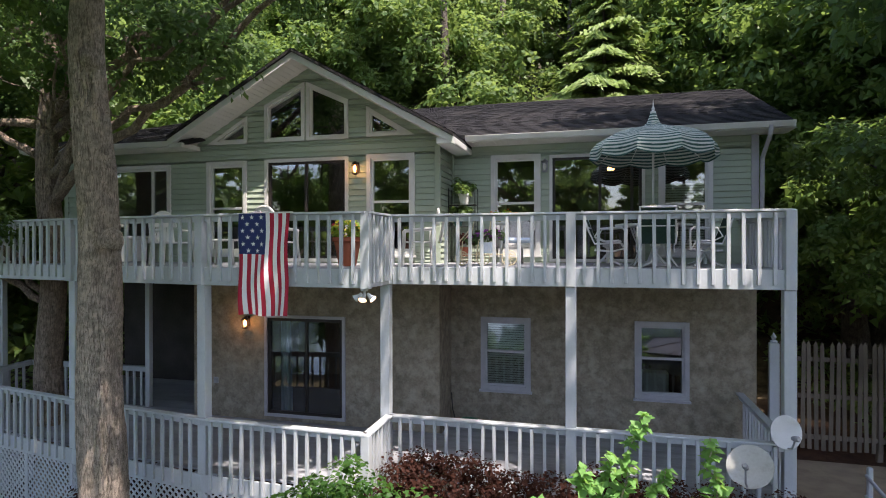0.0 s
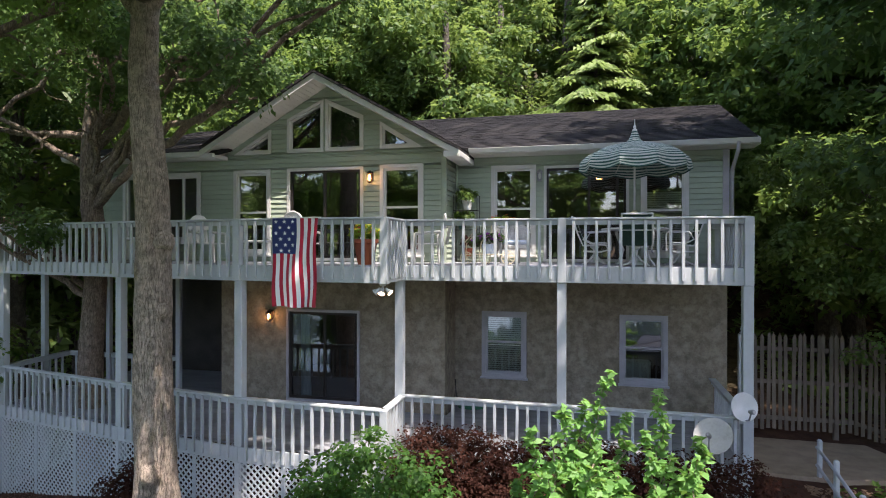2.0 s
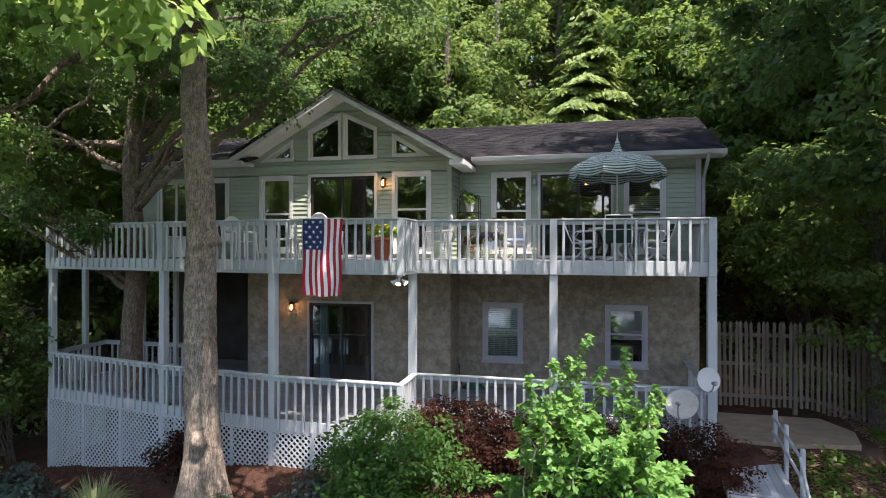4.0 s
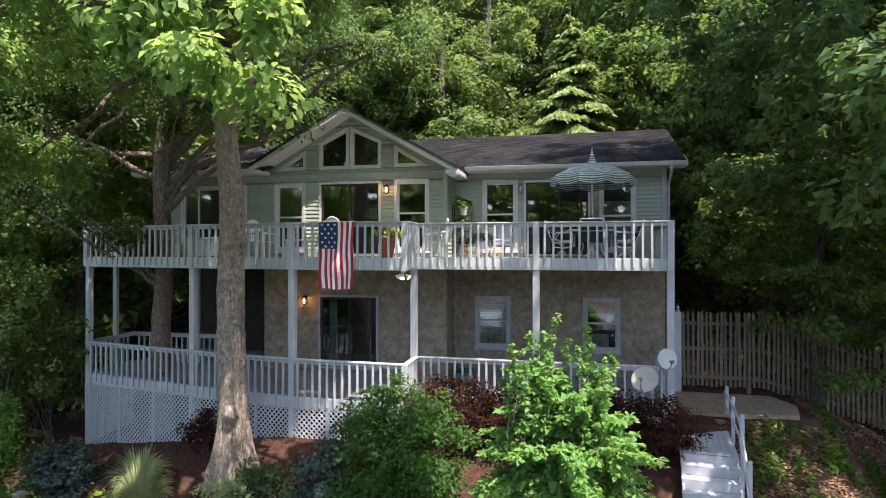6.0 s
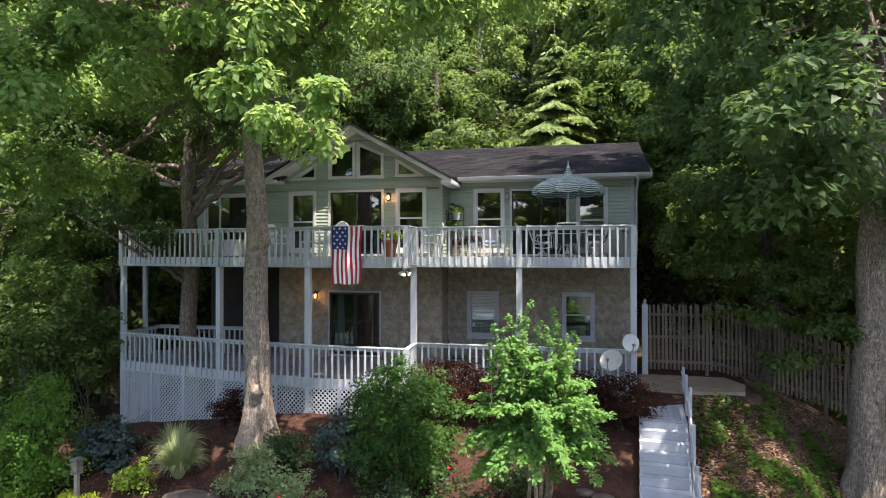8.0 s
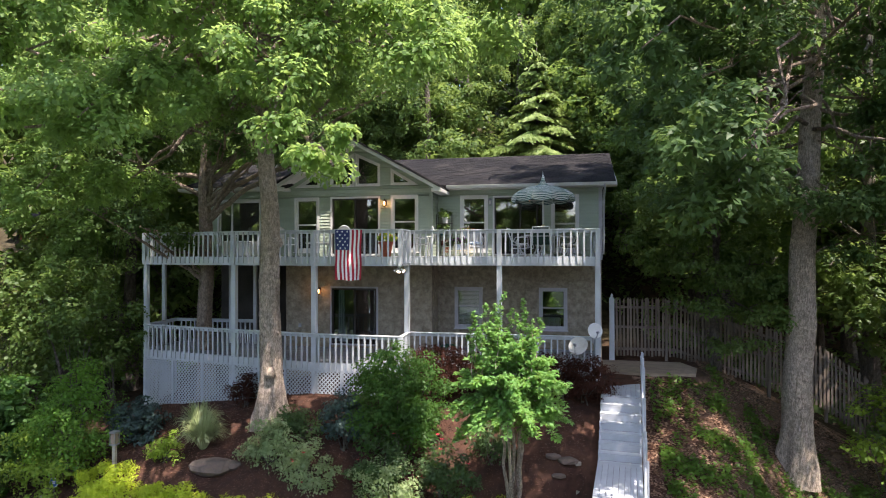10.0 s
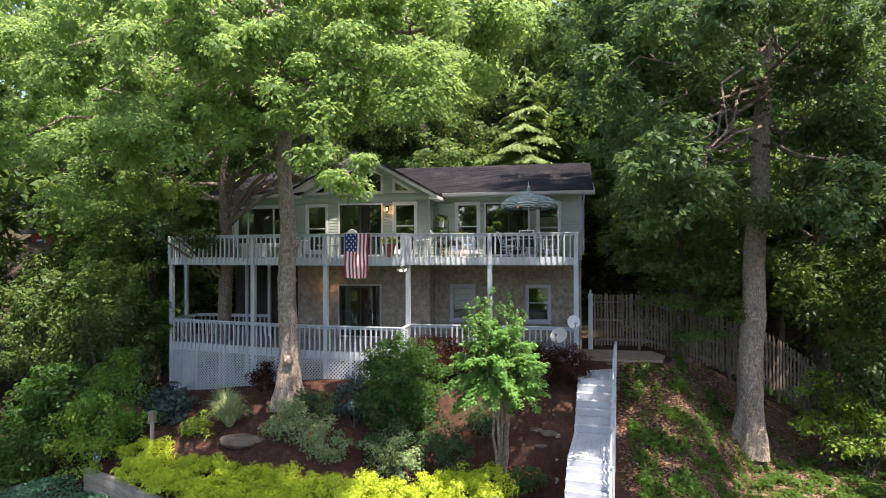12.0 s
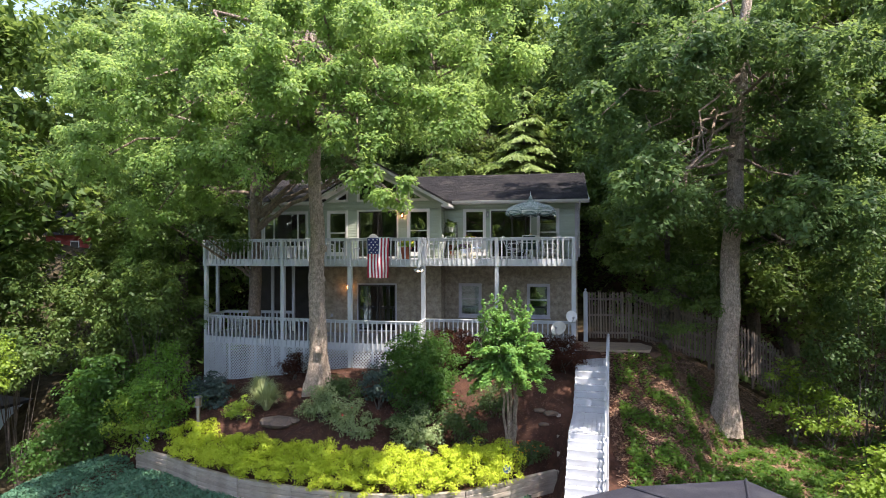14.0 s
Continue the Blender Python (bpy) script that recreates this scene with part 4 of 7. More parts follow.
def tree(name, label, base, top, r0, puffs, leaf_mat, bark, seed, leaf=0.17, per=22, density=1.0, lean=(0, 0), flare=0.35, sides=18, clump_r=0.32, fork=None, group="", droop=0.35, burrs=(), lower=0.35, corners=4, twigs=4, round_sides=8, low=(), limb_bark=None, forks=(), limb_size=1.0):
    """A tree: tapered trunk, a limb to each puff of the crown, and the crown of leaves."""
    rng = np.random.default_rng(seed)
    t = thing(name, label, "tree", base, group=group)
    b = Vector(base)
    h = top - base[2]
    n = max(8, int(h / (0.45 if sides < 20 else 0.17)))
    bm = bmesh.new()
    path = [Vector((lean[0] * (i / n) ** 1.3 + 0.04 * math.sin(h * i / n * 1.5 + seed), lean[1] * (i / n) ** 1.3 + 0.04 * math.cos(h * i / n * 1.3), h * i / n - (0.25 if i == 0 else 0))) for i in range(n + 1)]
    rad = [r0 * (1 - 0.62 * (i / n) ** 1.1) for i in range(n + 1)]
    trunk_mesh(bm, path, rad, sides, rng, flare)
    for bz, ang, br in burrs:
        i = min(n, max(0, int(bz / h * n)))
        c = path[i] + Vector((math.cos(ang), math.sin(ang), 0)) * rad[i] * 0.92
        turned(bm, [(br * 0.9, -br), (br * 1.15, -br * 0.4), (br, br * 0.5), (br * 0.5, br)], 9, m=Matrix.Translation(c))
    part("trunk", bm, bark, t, smooth=True)
    fork = fork if fork is not None else h * 0.55
    puffs = list(puffs) + [q[:6] for q in low]
    for i, (x, y, z, rx, ry, rz) in enumerate(puffs):
        goal = Vector((x, y, z)) - b
        z0 = min(max(fork * (0.85 + 0.5 * rng.random()), min(goal.z - 1.2, h * 0.95)), h * 0.95)
        if i >= len(puffs) - len(low):
            z0 = low[i - len(puffs) + len(low)][6] - b.z
        k = z0 / h * n
        start = path[int(k)].lerp(path[min(n, int(k) + 1)], k % 1)
        d = (goal - start).length
        r = limb_size * max(0.035, min(rad[int(k)] * 0.62, 0.019 * d + 0.025))
        pts = wavy(start, goal, 7, 0.07 * d * 0.5, rng, 0.05 * d)
        bm = bmesh.new()
        rod(bm, pts, [r * (1 - 0.8 * j / 7) for j in range(8)], round_sides)
        for _ in range(twigs):
            j = rng.integers(2, 7)
            e = Vector(pts[j]) + Vector(unit(rng.normal(size=3) + np.array([0, 0, 0.3]))) * (0.5 * max(rx, rz))
            rod(bm, wavy(pts[j], e, 4, 0.08, rng), [r * 0.4 * (1 - 0.7 * q / 4) for q in range(5)], 6)
        part("limb", bm, limb_bark or bark, t, smooth=True)
    for way, thick in forks:
        bm = bmesh.new()
        pts = [Vector(q) - b for q in way]
        fine = [pts[0].lerp(pts[1], 0)]
        for a, c in zip(pts, pts[1:]):
            fine += [a.lerp(c, (j + 1) / 4) + Vector(rng.normal(size=3)) * 0.025 for j in range(4)]
        trunk_way = [thick * (1 - 0.72 * j / (len(fine) - 1)) for j in range(len(fine))]
        rod(bm, fine, trunk_way, 14)
        part("limb", bm, bark, t, smooth=True)
    P, N, T, S = puff_leaves(rng, [(x - b.x, y - b.y, z - b.z, rx, ry, rz) for x, y, z, rx, ry, rz in puffs], leaf, clump_r, per, density, droop=droop, lower=lower)
    placed("crown", leaf_cloud("crown", P, N, T, S, corners=corners), leaf_mat, t)
    return t


def scatter_puffs(rng, centre, spread, n, size):
    out = []
    for _ in range(n):
        d = unit(rng.normal(size=3)) * rng.random() ** 0.4
        p = np.array(centre) + d * np.array(spread)
        s = size * (0.7 + 0.6 * rng.random())
        out.append((*p, s * 1.15, s * 1.15, s * 0.75))
    return out


# the oak in front of the left-hand deck
oak_puffs = [(-2.6, -10.0, 6.9, 0.9, 0.8, 0.7), (-1.7, -9.4, 7.5, 1.0, 0.9, 0.7), (-3.4, -9.3, 8.2, 1.1, 1.0, 0.8), (-0.6, -9.0, 7.0, 0.8, 0.8, 0.6), (0.0, -6.3, 8.1, 1.0, 1.0, 0.7),
             (-3.2, -6.8, 7.1, 0.9, 0.9, 0.65), (-4.2, -10.3, 7.5, 1.0, 0.9, 0.7), (-4.8, -11.5, 7.9, 1.1, 0.9, 0.8), (-4.8, -9.5, 6.7, 0.8, 0.7, 0.6), (-7.7, -9.7, 5.9, 1.0, 0.9, 0.7),
             (-6.1, -10.2, 5.9, 1.0, 0.9, 0.8), (-5.6, -8.6, 7.4, 1.1, 1.0, 0.8), (0.6, -8.4, 8.7, 1.0, 0.9, 0.7), (-9.5, -10.1, 8.0, 1.2, 1.1, 0.9), (-6.6, -4.0, 8.3, 1.0, 1.0, 0.7),
             (-5.4, -4.2, 8.7, 1.0, 1.0, 0.7), (-7.5, -10.6, 8.6, 1.2, 1.1, 0.9), (-5.0, -10.7, 9.1, 1.2, 1.1, 0.9), (-3.6, -9.6, 9.8, 1.2, 1.1, 0.9), (-1.7, -8.8, 9.2, 1.1, 1.0, 0.8),
             (-1.5, -5.1, 8.8, 1.1, 1.0, 0.7), (-10.0, -7.4, 4.9, 1.1, 1.0, 0.8), (-10.7, -9.1, 6.3, 1.1, 1.0, 0.9), (-10.0, -4.4, 5.5, 1.1, 1.0, 0.8), (-7.9, -9.5, 7.4, 1.1, 1.0, 0.8),
             (0.9, -6.8, 8.9, 1.0, 1.0, 0.7), (-8.6, -7.5, 6.6, 1.2, 1.1, 0.9), (-9.0, -5.5, 7.5, 1.3, 1.2, 0.9), (-11.8, -6.5, 7.5, 1.5, 1.3, 1.1), (-8.0, -2.7, 8.6, 0.8, 0.7, 0.5),
             (-7.0, -6.5, 9.5, 1.6, 1.4, 1.1), (-3.0, -7.0, 9.8, 1.6, 1.4, 1.0), (-0.5, -7.5, 10.6, 1.5, 1.3, 1.0), (-10.0, -8.0, 9.6, 1.4, 1.2, 1.0), 
             (-12.5, -4.0, 8.5, 1.6, 1.4, 1.1), (-4.0, -3.5, 10.5, 1.8, 1.6, 1.1), (-8.5, -2.5, 10.6, 1.9, 1.7, 1.2), (-6.0, -1.2, 12.4, 2.1, 1.9, 1.3), (-2.4, -3.2, 12.0, 1.8, 1.7, 1.1), (-9.4, -2.4, 8.0, 1.2, 1.1, 0.7), (-6.9, -4.2, 7.6, 0.7, 0.6, 0.55), (-7.5, -4.4, 8.3, 0.9, 0.8, 0.7), (-6.0, -4.6, 8.4, 0.8, 0.7, 0.6), (-5.2, -4.8, 7.9, 0.7, 0.6, 0.5), (-10.9, -2.2, 8.7, 1.3, 1.1, 0.8), (-1.4, -3.0, 9.6, 1.2, 1.1, 0.8)]
tree("oak_tree", "tall oak with pale furrowed trunk in front of the deck", (-6.81, -1.95, float(ground_z(-6.81, -1.95))), 12.5, 0.355, oak_puffs, LEAF_OAK, OAK_BARK, 11, leaf=0.108, per=190, density=1.75,
     lean=(-0.02, -0.5), flare=0.6, sides=46, clump_r=0.38, limb_bark=SHADED_BARK, fork=11.4, burrs=((4.35, -0.3, 0.12), (5.6, -0.2, 0.16), (1.6, -1.2, 0.16), (8.2, -0.6, 0.12)),
     low=((-9.3, -3.0, 9.4, 1.2, 1.1, 0.8, 8.5), (-4.6, -2.8, 9.2, 1.1, 1.0, 0.7, 8.6), (-1.6, -7.9, 7.2, 0.6, 0.55, 0.45, 8.4), (-1.52, -10.1, 4.95, 0.46, 0.42, 0.42, 8.0), (-2.4, -10.3, 5.95, 0.6, 0.5, 0.45, 8.0)),
     forks=((((-6.85, -2.15, 7.7), (-7.3, -2.35, 8.2), (-7.9, -2.7, 8.6), (-8.5, -3.0, 9.4), (-9.0, -3.4, 10.4)), 0.14), (((-6.85, -2.15, 7.75), (-6.4, -2.3, 8.2), (-5.9, -2.6, 8.7), (-5.0, -3.2, 9.7), (-4.2, -3.6, 10.6)), 0.13),
            (((-6.85, -2.2, 8.3), (-6.5, -4.0, 8.8), (-5.6, -6.5, 8.9), (-4.6, -9.0, 8.9)), 0.11), (((-6.85, -2.2, 8.2), (-7.4, -4.4, 8.4), (-8.4, -7.0, 7.6), (-8.8, -9.0, 7.8)), 0.1)))
# the oak that grows beside the left-hand deck, in the shaded leaf and bark colours
tree("oak_tree", "dark oak trunk rising beside the deck railing", (-10.85, 0.75, -1.9), 12.0, 0.3,
     [(-13.5, 1.0, 8.0, 2.2, 2.0, 1.6), (-11.0, 2.0, 9.5, 2.3, 2.2, 1.8), (-8.8, 1.6, 8.4, 1.9, 1.8, 1.3), (-15.0, 0.0, 6.2, 1.7, 1.5, 1.2), (-12.5, 0.4, 11.0, 2.4, 2.2, 1.8), (-7.6, 2.8, 10.2, 1.8, 1.8, 1.4), (-14.8, -0.6, 9.0, 1.6, 1.6, 1.3), (-13.4, -0.4, 5.8, 1.2, 1.0, 0.8)],
     LEAF_SHADED, SHADED_BARK, 12, leaf=0.12, per=150, density=1.6, clump_r=0.5, flare=0.3, sides=42, fork=8.0, limb_bark=SHADED_BARK, burrs=((5.2, -1.0, 0.12),),
     low=((-12.6, -0.7, 4.5, 0.55, 0.45, 0.4, 2.7), (-14.6, -0.8, 5.4, 0.9, 0.7, 0.5, 3.0), (-11.3, -0.3, 3.9, 0.35, 0.3, 0.5, 2.9), (-8.3, -0.1, 6.9, 0.9, 0.8, 0.6, 4.6), (-6.7, -0.2, 7.6, 0.9, 0.8, 0.55, 5.2), (-6.0, -0.1, 6.8, 0.4, 0.35, 0.5, 5.4), (-9.6, -0.2, 7.4, 1.1, 0.9, 0.7, 5.0), (-8.8, -0.6, 8.0, 1.2, 0.9, 0.7, 6.0), (-4.7, 0.2, 8.6, 0.7, 0.5, 0.4, 6.0), (-3.8, 0.2, 9.2, 0.8, 0.6, 0.45, 6.5)),
     forks=((((-10.75, 0.7, 4.7), (-9.4, 0.4, 5.6), (-7.4, 0.2, 6.6), (-5.6, 0.3, 8.1), (-3.8, 0.2, 9.0)), 0.115), (((-10.9, 0.7, 2.6), (-11.8, 0.2, 3.3), (-12.8, -0.4, 4.1), (-14.6, -0.8, 5.2)), 0.085), (((-10.9, 0.7, 5.6), (-12.4, 0.3, 6.5), (-14.5, -0.2, 7.6)), 0.09)))
# the oak on the right-hand bank
tree("oak_tree", "tall oak with a straight grey trunk on the ivy bank", (9.0, 1.05, float(ground_z(9.0, 1.05))), 15.0, 0.43,
     [(5.6, 0.6, 7.2, 1.9, 1.8, 1.1), (12.2, 0.3, 7.4, 2.1, 1.9, 1.3), (4.9, 1.6, 9.6, 2.0, 1.9, 1.3), (9.6, 2.6, 12.0, 2.6, 2.2, 1.6), (6.4, 1.2, 12.2, 2.2, 2.0, 1.5),
      (6.2, 0.3, 5.2, 1.2, 1.1, 0.6), (11.6, 0.4, 4.6, 1.3, 1.1, 0.8), (13.6, -0.2, 5.2, 1.5, 1.3, 1.0), (4.0, 1.8, 12.4, 1.8, 1.7, 1.3), 
      (6.8, -3.4, 10.2, 2.2, 1.9, 1.1), (10.6, -4.2, 11.0, 2.3, 2.0, 1.2), (5.0, -2.4, 11.8, 2.0, 1.9, 1.2), (6.8, -0.6, 8.4, 1.2, 1.0, 0.8), (11.3, -0.8, 7.6, 1.6, 1.2, 0.9), (9.2, -1.0, 11.0, 1.7, 1.2, 0.9), (6.4, -0.6, 10.4, 1.6, 1.3, 1.0),
      (5.4, -6.4, 4.95, 0.8, 0.7, 0.5), (5.0, -5.6, 4.65, 0.6, 0.6, 0.4), (6.0, -5.5, 5.0, 0.8, 0.7, 0.5), (4.9, -4.2, 6.2, 0.9, 0.8, 0.6), (5.8, -2.0, 6.2, 0.9, 0.8, 0.6), (4.6, -4.3, 7.1, 0.9, 0.8, 0.65), (3.6, -6.4, 7.7, 0.9, 0.8, 0.7), (5.5, -4.0, 9.4, 1.2, 1.1, 0.8), (4.9, -6.8, 5.5, 0.8, 0.7, 0.6), (5.8, -6.6, 5.9, 0.8, 0.7, 0.6), (6.2, -3.0, 8.2, 0.9, 0.8, 0.7), (7.4, -2.0, 9.0, 1.0, 0.8, 0.6), (10.8, -1.4, 9.8, 1.0, 0.9, 0.7),
      (10.1, -4.4, 5.0, 0.9, 0.8, 0.65), (11.9, -0.8, 6.5, 1.2, 1.0, 0.8), (11.0, -0.5, 4.6, 1.0, 0.8, 0.65), (10.7, -0.1, 3.5, 0.8, 0.7, 0.5), (7.5, 1.6, 8.6, 1.0, 0.9, 0.7), (11.5, 3.0, 8.0, 1.3, 1.1, 0.9),
      # the two puffs above z 15 are unseen, added to shade the right-hand deck
      (5.6, -6.2, 9.2, 1.2, 1.1, 0.7), (3.4, -2.6, 15.0, 2.2, 2.0, 0.9), (5.6, -2.0, 15.4, 2.0, 2.0, 0.9),
      (12.0, -0.9, 10.2, 1.8, 1.4, 1.1), (13.4, -0.8, 6.6, 1.5, 1.2, 1.0), (10.6, -0.6, 9.0, 1.2, 1.0, 0.8)],
     LEAF_SHADED, OAK_BARK, 13, leaf=0.16, per=115, density=1.7, clump_r=0.48, corners=3, lean=(1.0, 0.2), flare=0.45, sides=42, fork=12.2, limb_bark=SHADED_BARK, limb_size=0.5, low=((9.7, -0.4, 4.7, 0.8, 0.6, 0.4, 6.0), (8.2, -0.4, 5.0, 0.7, 0.6, 0.4, 6.3), (10.5, -0.5, 5.9, 0.8, 0.6, 0.45, 7.0), (6.8, -0.7, 5.9, 0.95, 0.9, 0.6, 7.0), (11.0, -0.6, 5.3, 1.2, 1.0, 0.8, 4.2), (12.3, -0.8, 4.5, 1.3, 1.2, 0.9, 3.4), (6.9, 0.2, 4.9, 1.1, 1.0, 0.5, 6.4)), burrs=((4.6, -1.6, 0.1), (2.2, -1.5, 0.14)))

# an unseen oak beside the drive, added so that its limbs shade the stairs
tree("oak_tree", "unseen oak added beside the drive, its high limbs shading the stairs", (14.6, -9.6, float(ground_z(14.6, -9.6))), 14.0, 0.38,
     [(8.4, -7.9, 12.9, 2.1, 1.9, 1.0), (10.6, -7.4, 12.6, 2.0, 1.9, 1.1), (13.4, -8.4, 12.2, 2.1, 2.0, 1.2), (14.8, -11.0, 14.6, 2.6, 2.4, 1.6)],
     LEAF_SHADED, OAK_BARK, 14, leaf=0.17, per=90, density=1.5, clump_r=0.55, corners=3, flare=0.4, sides=18, fork=11.5, limb_bark=SHADED_BARK)


# ---- woodland on the hill behind and at the sides
def woodland_tree(seed, h, spread, n, leaf, per, name="woodland_tree", density=0.55, sides=12, clump_r=0.75, mat=LEAF_WOOD):
    r = np.random.default_rng(seed)
    puffs = []
    for i in range(n):
        a, u = r.random() * 6.28, r.random()
        z = h * (0.28 + 0.7 * u)
        rr = spread * (0.25 + 0.75 * math.sin(math.pi * (0.15 + 0.8 * u)))
        s = spread * (0.32 + 0.2 * r.random())
        puffs.append((math.cos(a) * rr * r.random() ** 0.5, math.sin(a) * rr * r.random() ** 0.5, z, s * 1.2, s * 1.2, s * 0.75))
    return tree(name, "leafy broadleaf woodland tree on the hillside", (0, 0, 0), h * 0.92, 0.2 + h * 0.008, puffs, mat, DARK_BARK, seed, leaf=leaf, per=per, density=density, clump_r=clump_r, sides=sides, corners=3, twigs=1, round_sides=5, flare=0.3, fork=h * 0.4, group="woodland trees")


kinds = [woodland_tree(31, 14.0, 3.7, 15, 0.32, 48, density=1.5), woodland_tree(32, 17.0, 4.1, 17, 0.32, 48, density=1.5)]
fine_kinds = [woodland_tree(33, 13.0, 3.6, 15, 0.19, 88, density=1.7, clump_r=0.6), woodland_tree(34, 16.0, 4.0, 16, 0.19, 88, density=1.7, clump_r=0.6)]
# same woodland tree in darker leaves, painting the shade of the denser woods
shaded_kind = woodland_tree(35, 14.0, 3.7, 15, 0.19, 84, density=1.7, clump_r=0.6, mat=LEAF_MAPLE)
far_kinds = [woodland_tree(36, 16.0, 4.2, 15, 0.5, 23, density=1.4, sides=8), woodland_tree(37, 18.5, 4.4, 16, 0.5, 23, density=1.4, sides=8)]
shore_kind = woodland_tree(38, 17.0, 4.4, 12, 0.9, 14, density=1.3, sides=6)
spots, far_spots = [], []
r = np.random.default_rng(77)
for row, (y, x0, x1, step) in enumerate(((14.0, -22, 26, 4.6), (19.0, -32, 36, 4.6), (25, -38, 42, 5.4), (32, -44, 50, 6.4), (42, -54, 60, 8.0))):
    x = x0
    while x < x1:
        px, py = x + r.normal() * 0.9, y + r.normal() * 1.2
        x += step
        if row == 0 and -5.0 < px < 7.0:
            continue
        (spots if row < 2 else far_spots).append((px, py))
spots += [(-17.5, 7.0), (-24.5, -2.5), (-20.5, 11.0), (-27, -5), (-26, -11), (-34, -4), (-16.0, 3.2), (13.5, 6.5), (20.5, 8.0), (9.4, 9.2), (8.2, 15.6), (12.8, 9.6), (10.6, 17.0), (24.0, -6.5), (25, 2.5), (9.5, 13.0), (-29, 4), (-24, 12.5), (-36, 1.5), (-23, 14), (-30, -8), (-20.8, 5.0), (-29.5, -1.5)]
far_spots += [(-46, 26), (-53, 20), (-41, 31), (-49, 14)]
used = set()
for i, (x, y) in enumerate(spots):
    if (4 < x < 11.5 and 3 < y < 18) or (-24 < x < -9 and 3 < y < 17 and i % 3) or (-28 < x < -20 and -8 < y < 5 and i % 2):
        k = shaded_kind
    elif (-15 < x < 13 and 9 < y < 23) or (x < -20 and -8 < y < 5 and x > -28) or (11 < x < 22 and 3 < y < 10):
        k = fine_kinds[i % 2]
    else:
        k = kinds[i % 2]
    m = Matrix.Translation((x, y, float(ground_z(x, y)) - 0.1)) @ Matrix.Rotation(r.random() * 6.28, 4, "Z") @ Matrix.Scale(1.45 if x < -20 and -8 < y < 5 else 0.9 + 0.25 * r.random(), 4)
    if k.name not in used:
        used.add(k.name)
        k.matrix_basis = m
    else:
        copy_thing(k, m)
for i, (x, y) in enumerate(far_spots):
    k = far_kinds[i % 2]
    m = Matrix.Translation((x, y, float(ground_z(x, y)) - 0.1)) @ Matrix.Rotation(r.random() * 6.28, 4, "Z")
    if i < 2:
        k.matrix_basis = m
    else:
        copy_thing(k, m)


# ---- garden: shrubs, hedge, grasses
def shrub(name, label, base, puffs, mat, seed, leaf=0.07, per=26, density=4.0, clump_r=0.13, category="shrub", stems=7, width=0.0, up=0.55, droop=0.1, bark=None, blooms=None, group=""):
    """A bush: stems from the ground and leaves on puffs given relative to the base."""
    rng = np.random.default_rng(seed)
    t = thing(name, label, category, base, group=group)
    bm = bmesh.new()
    for i in range(stems):
        x, y, z, rx, ry, rz = puffs[i % len(puffs)]
        e = (x + rng.normal() * rx * 0.4, y + rng.normal() * ry * 0.4, z + rng.random() * rz * 0.5)
        a = rng.random() * 6.28
        rod(bm, wavy((0.1 * math.cos(a), 0.1 * math.sin(a), -0.1), e, 5, 0.05, rng), [0.025 * (1 - 0.7 * q / 5) for q in range(6)], 6)
    part("stem", bm, bark or DARK_BARK, t)
    P, N, T, S = puff_leaves(rng, puffs, leaf, clump_r * 1.7, int(per * 1.5), density * 0.8, up=up, droop=droop, lower=0.6)
    ok = P[:, 2] > -0.05
    placed("foliage", leaf_cloud("foliage", P[ok], N[ok], T[ok], S[ok], width=width or 0.62), mat, t)
    if blooms:
        bmat, count, size = blooms
        pick = rng.choice(np.where(ok)[0], count)
        for q in pick:
            piece("bloom%.3f%s" % (size, bmat.name), "bloom", lambda b: bloom(b, size), bmat, t, Matrix.Translation(P[q] + N[q] * 0.04 + np.array([0, -0.03, 0.05])) @ Matrix.Rotation(rng.random() * 6, 4, "Z"))
    return t


def bloom(bm, s):
    """A small cupped flower of five petals."""
    c = bm.verts.new((0, 0, 0))
    for k in range(5):
        a, b = 2 * math.pi * k / 5, 2 * math.pi * (k + 0.8) / 5
        m = (a + b) / 2
        v = [bm.verts.new((s * 0.6 * math.cos(a), s * 0.6 * math.sin(a), s * 0.3)), bm.verts.new((s * math.cos(m), s * math.sin(m), s * 0.45)), bm.verts.new((s * 0.6 * math.cos(b), s * 0.6 * math.sin(b), s * 0.3))]
        bm.faces.new((c, *v))


LEAF_BOX = leaf_material("dense_shrub_leaf", (0.028, 0.085, 0.02), (0.07, 0.16, 0.035), (0.2, 0.38, 0.05), gloss=0.25)
LEAF_PALE = leaf_material("pale_variegated_leaf", (0.15, 0.24, 0.085), (0.38, 0.47, 0.245), (0.5, 0.6, 0.3))
LEAF_ROSE = leaf_material("rose_leaf", (0.035, 0.075, 0.03), (0.10, 0.17, 0.07), (0.2, 0.34, 0.08))
LEAF_GOLD = leaf_material("golden_cypress", (0.31, 0.43, 0.02), (0.62, 0.7, 0.08), (0.7, 0.8, 0.08))
LEAF_BLUE = leaf_material("blue_spruce_needles", (0.03, 0.06, 0.05), (0.075, 0.12, 0.1), (0.09, 0.15, 0.1), through_light=0.15)
LEAF_RED = leaf_material("barberry_leaf", (0.03, 0.014, 0.011), (0.09, 0.038, 0.027), (0.15, 0.06, 0.034), gloss=0.12, rough=0.7)
LEAF_MYRTLE = leaf_material("crape_myrtle_leaf", (0.07, 0.19, 0.05), (0.22, 0.42, 0.12), (0.46, 0.7, 0.15))
LEAF_GRASS = leaf_material("pale_grass_blade", (0.24, 0.31, 0.13), (0.5, 0.56, 0.32), (0.5, 0.56, 0.25))
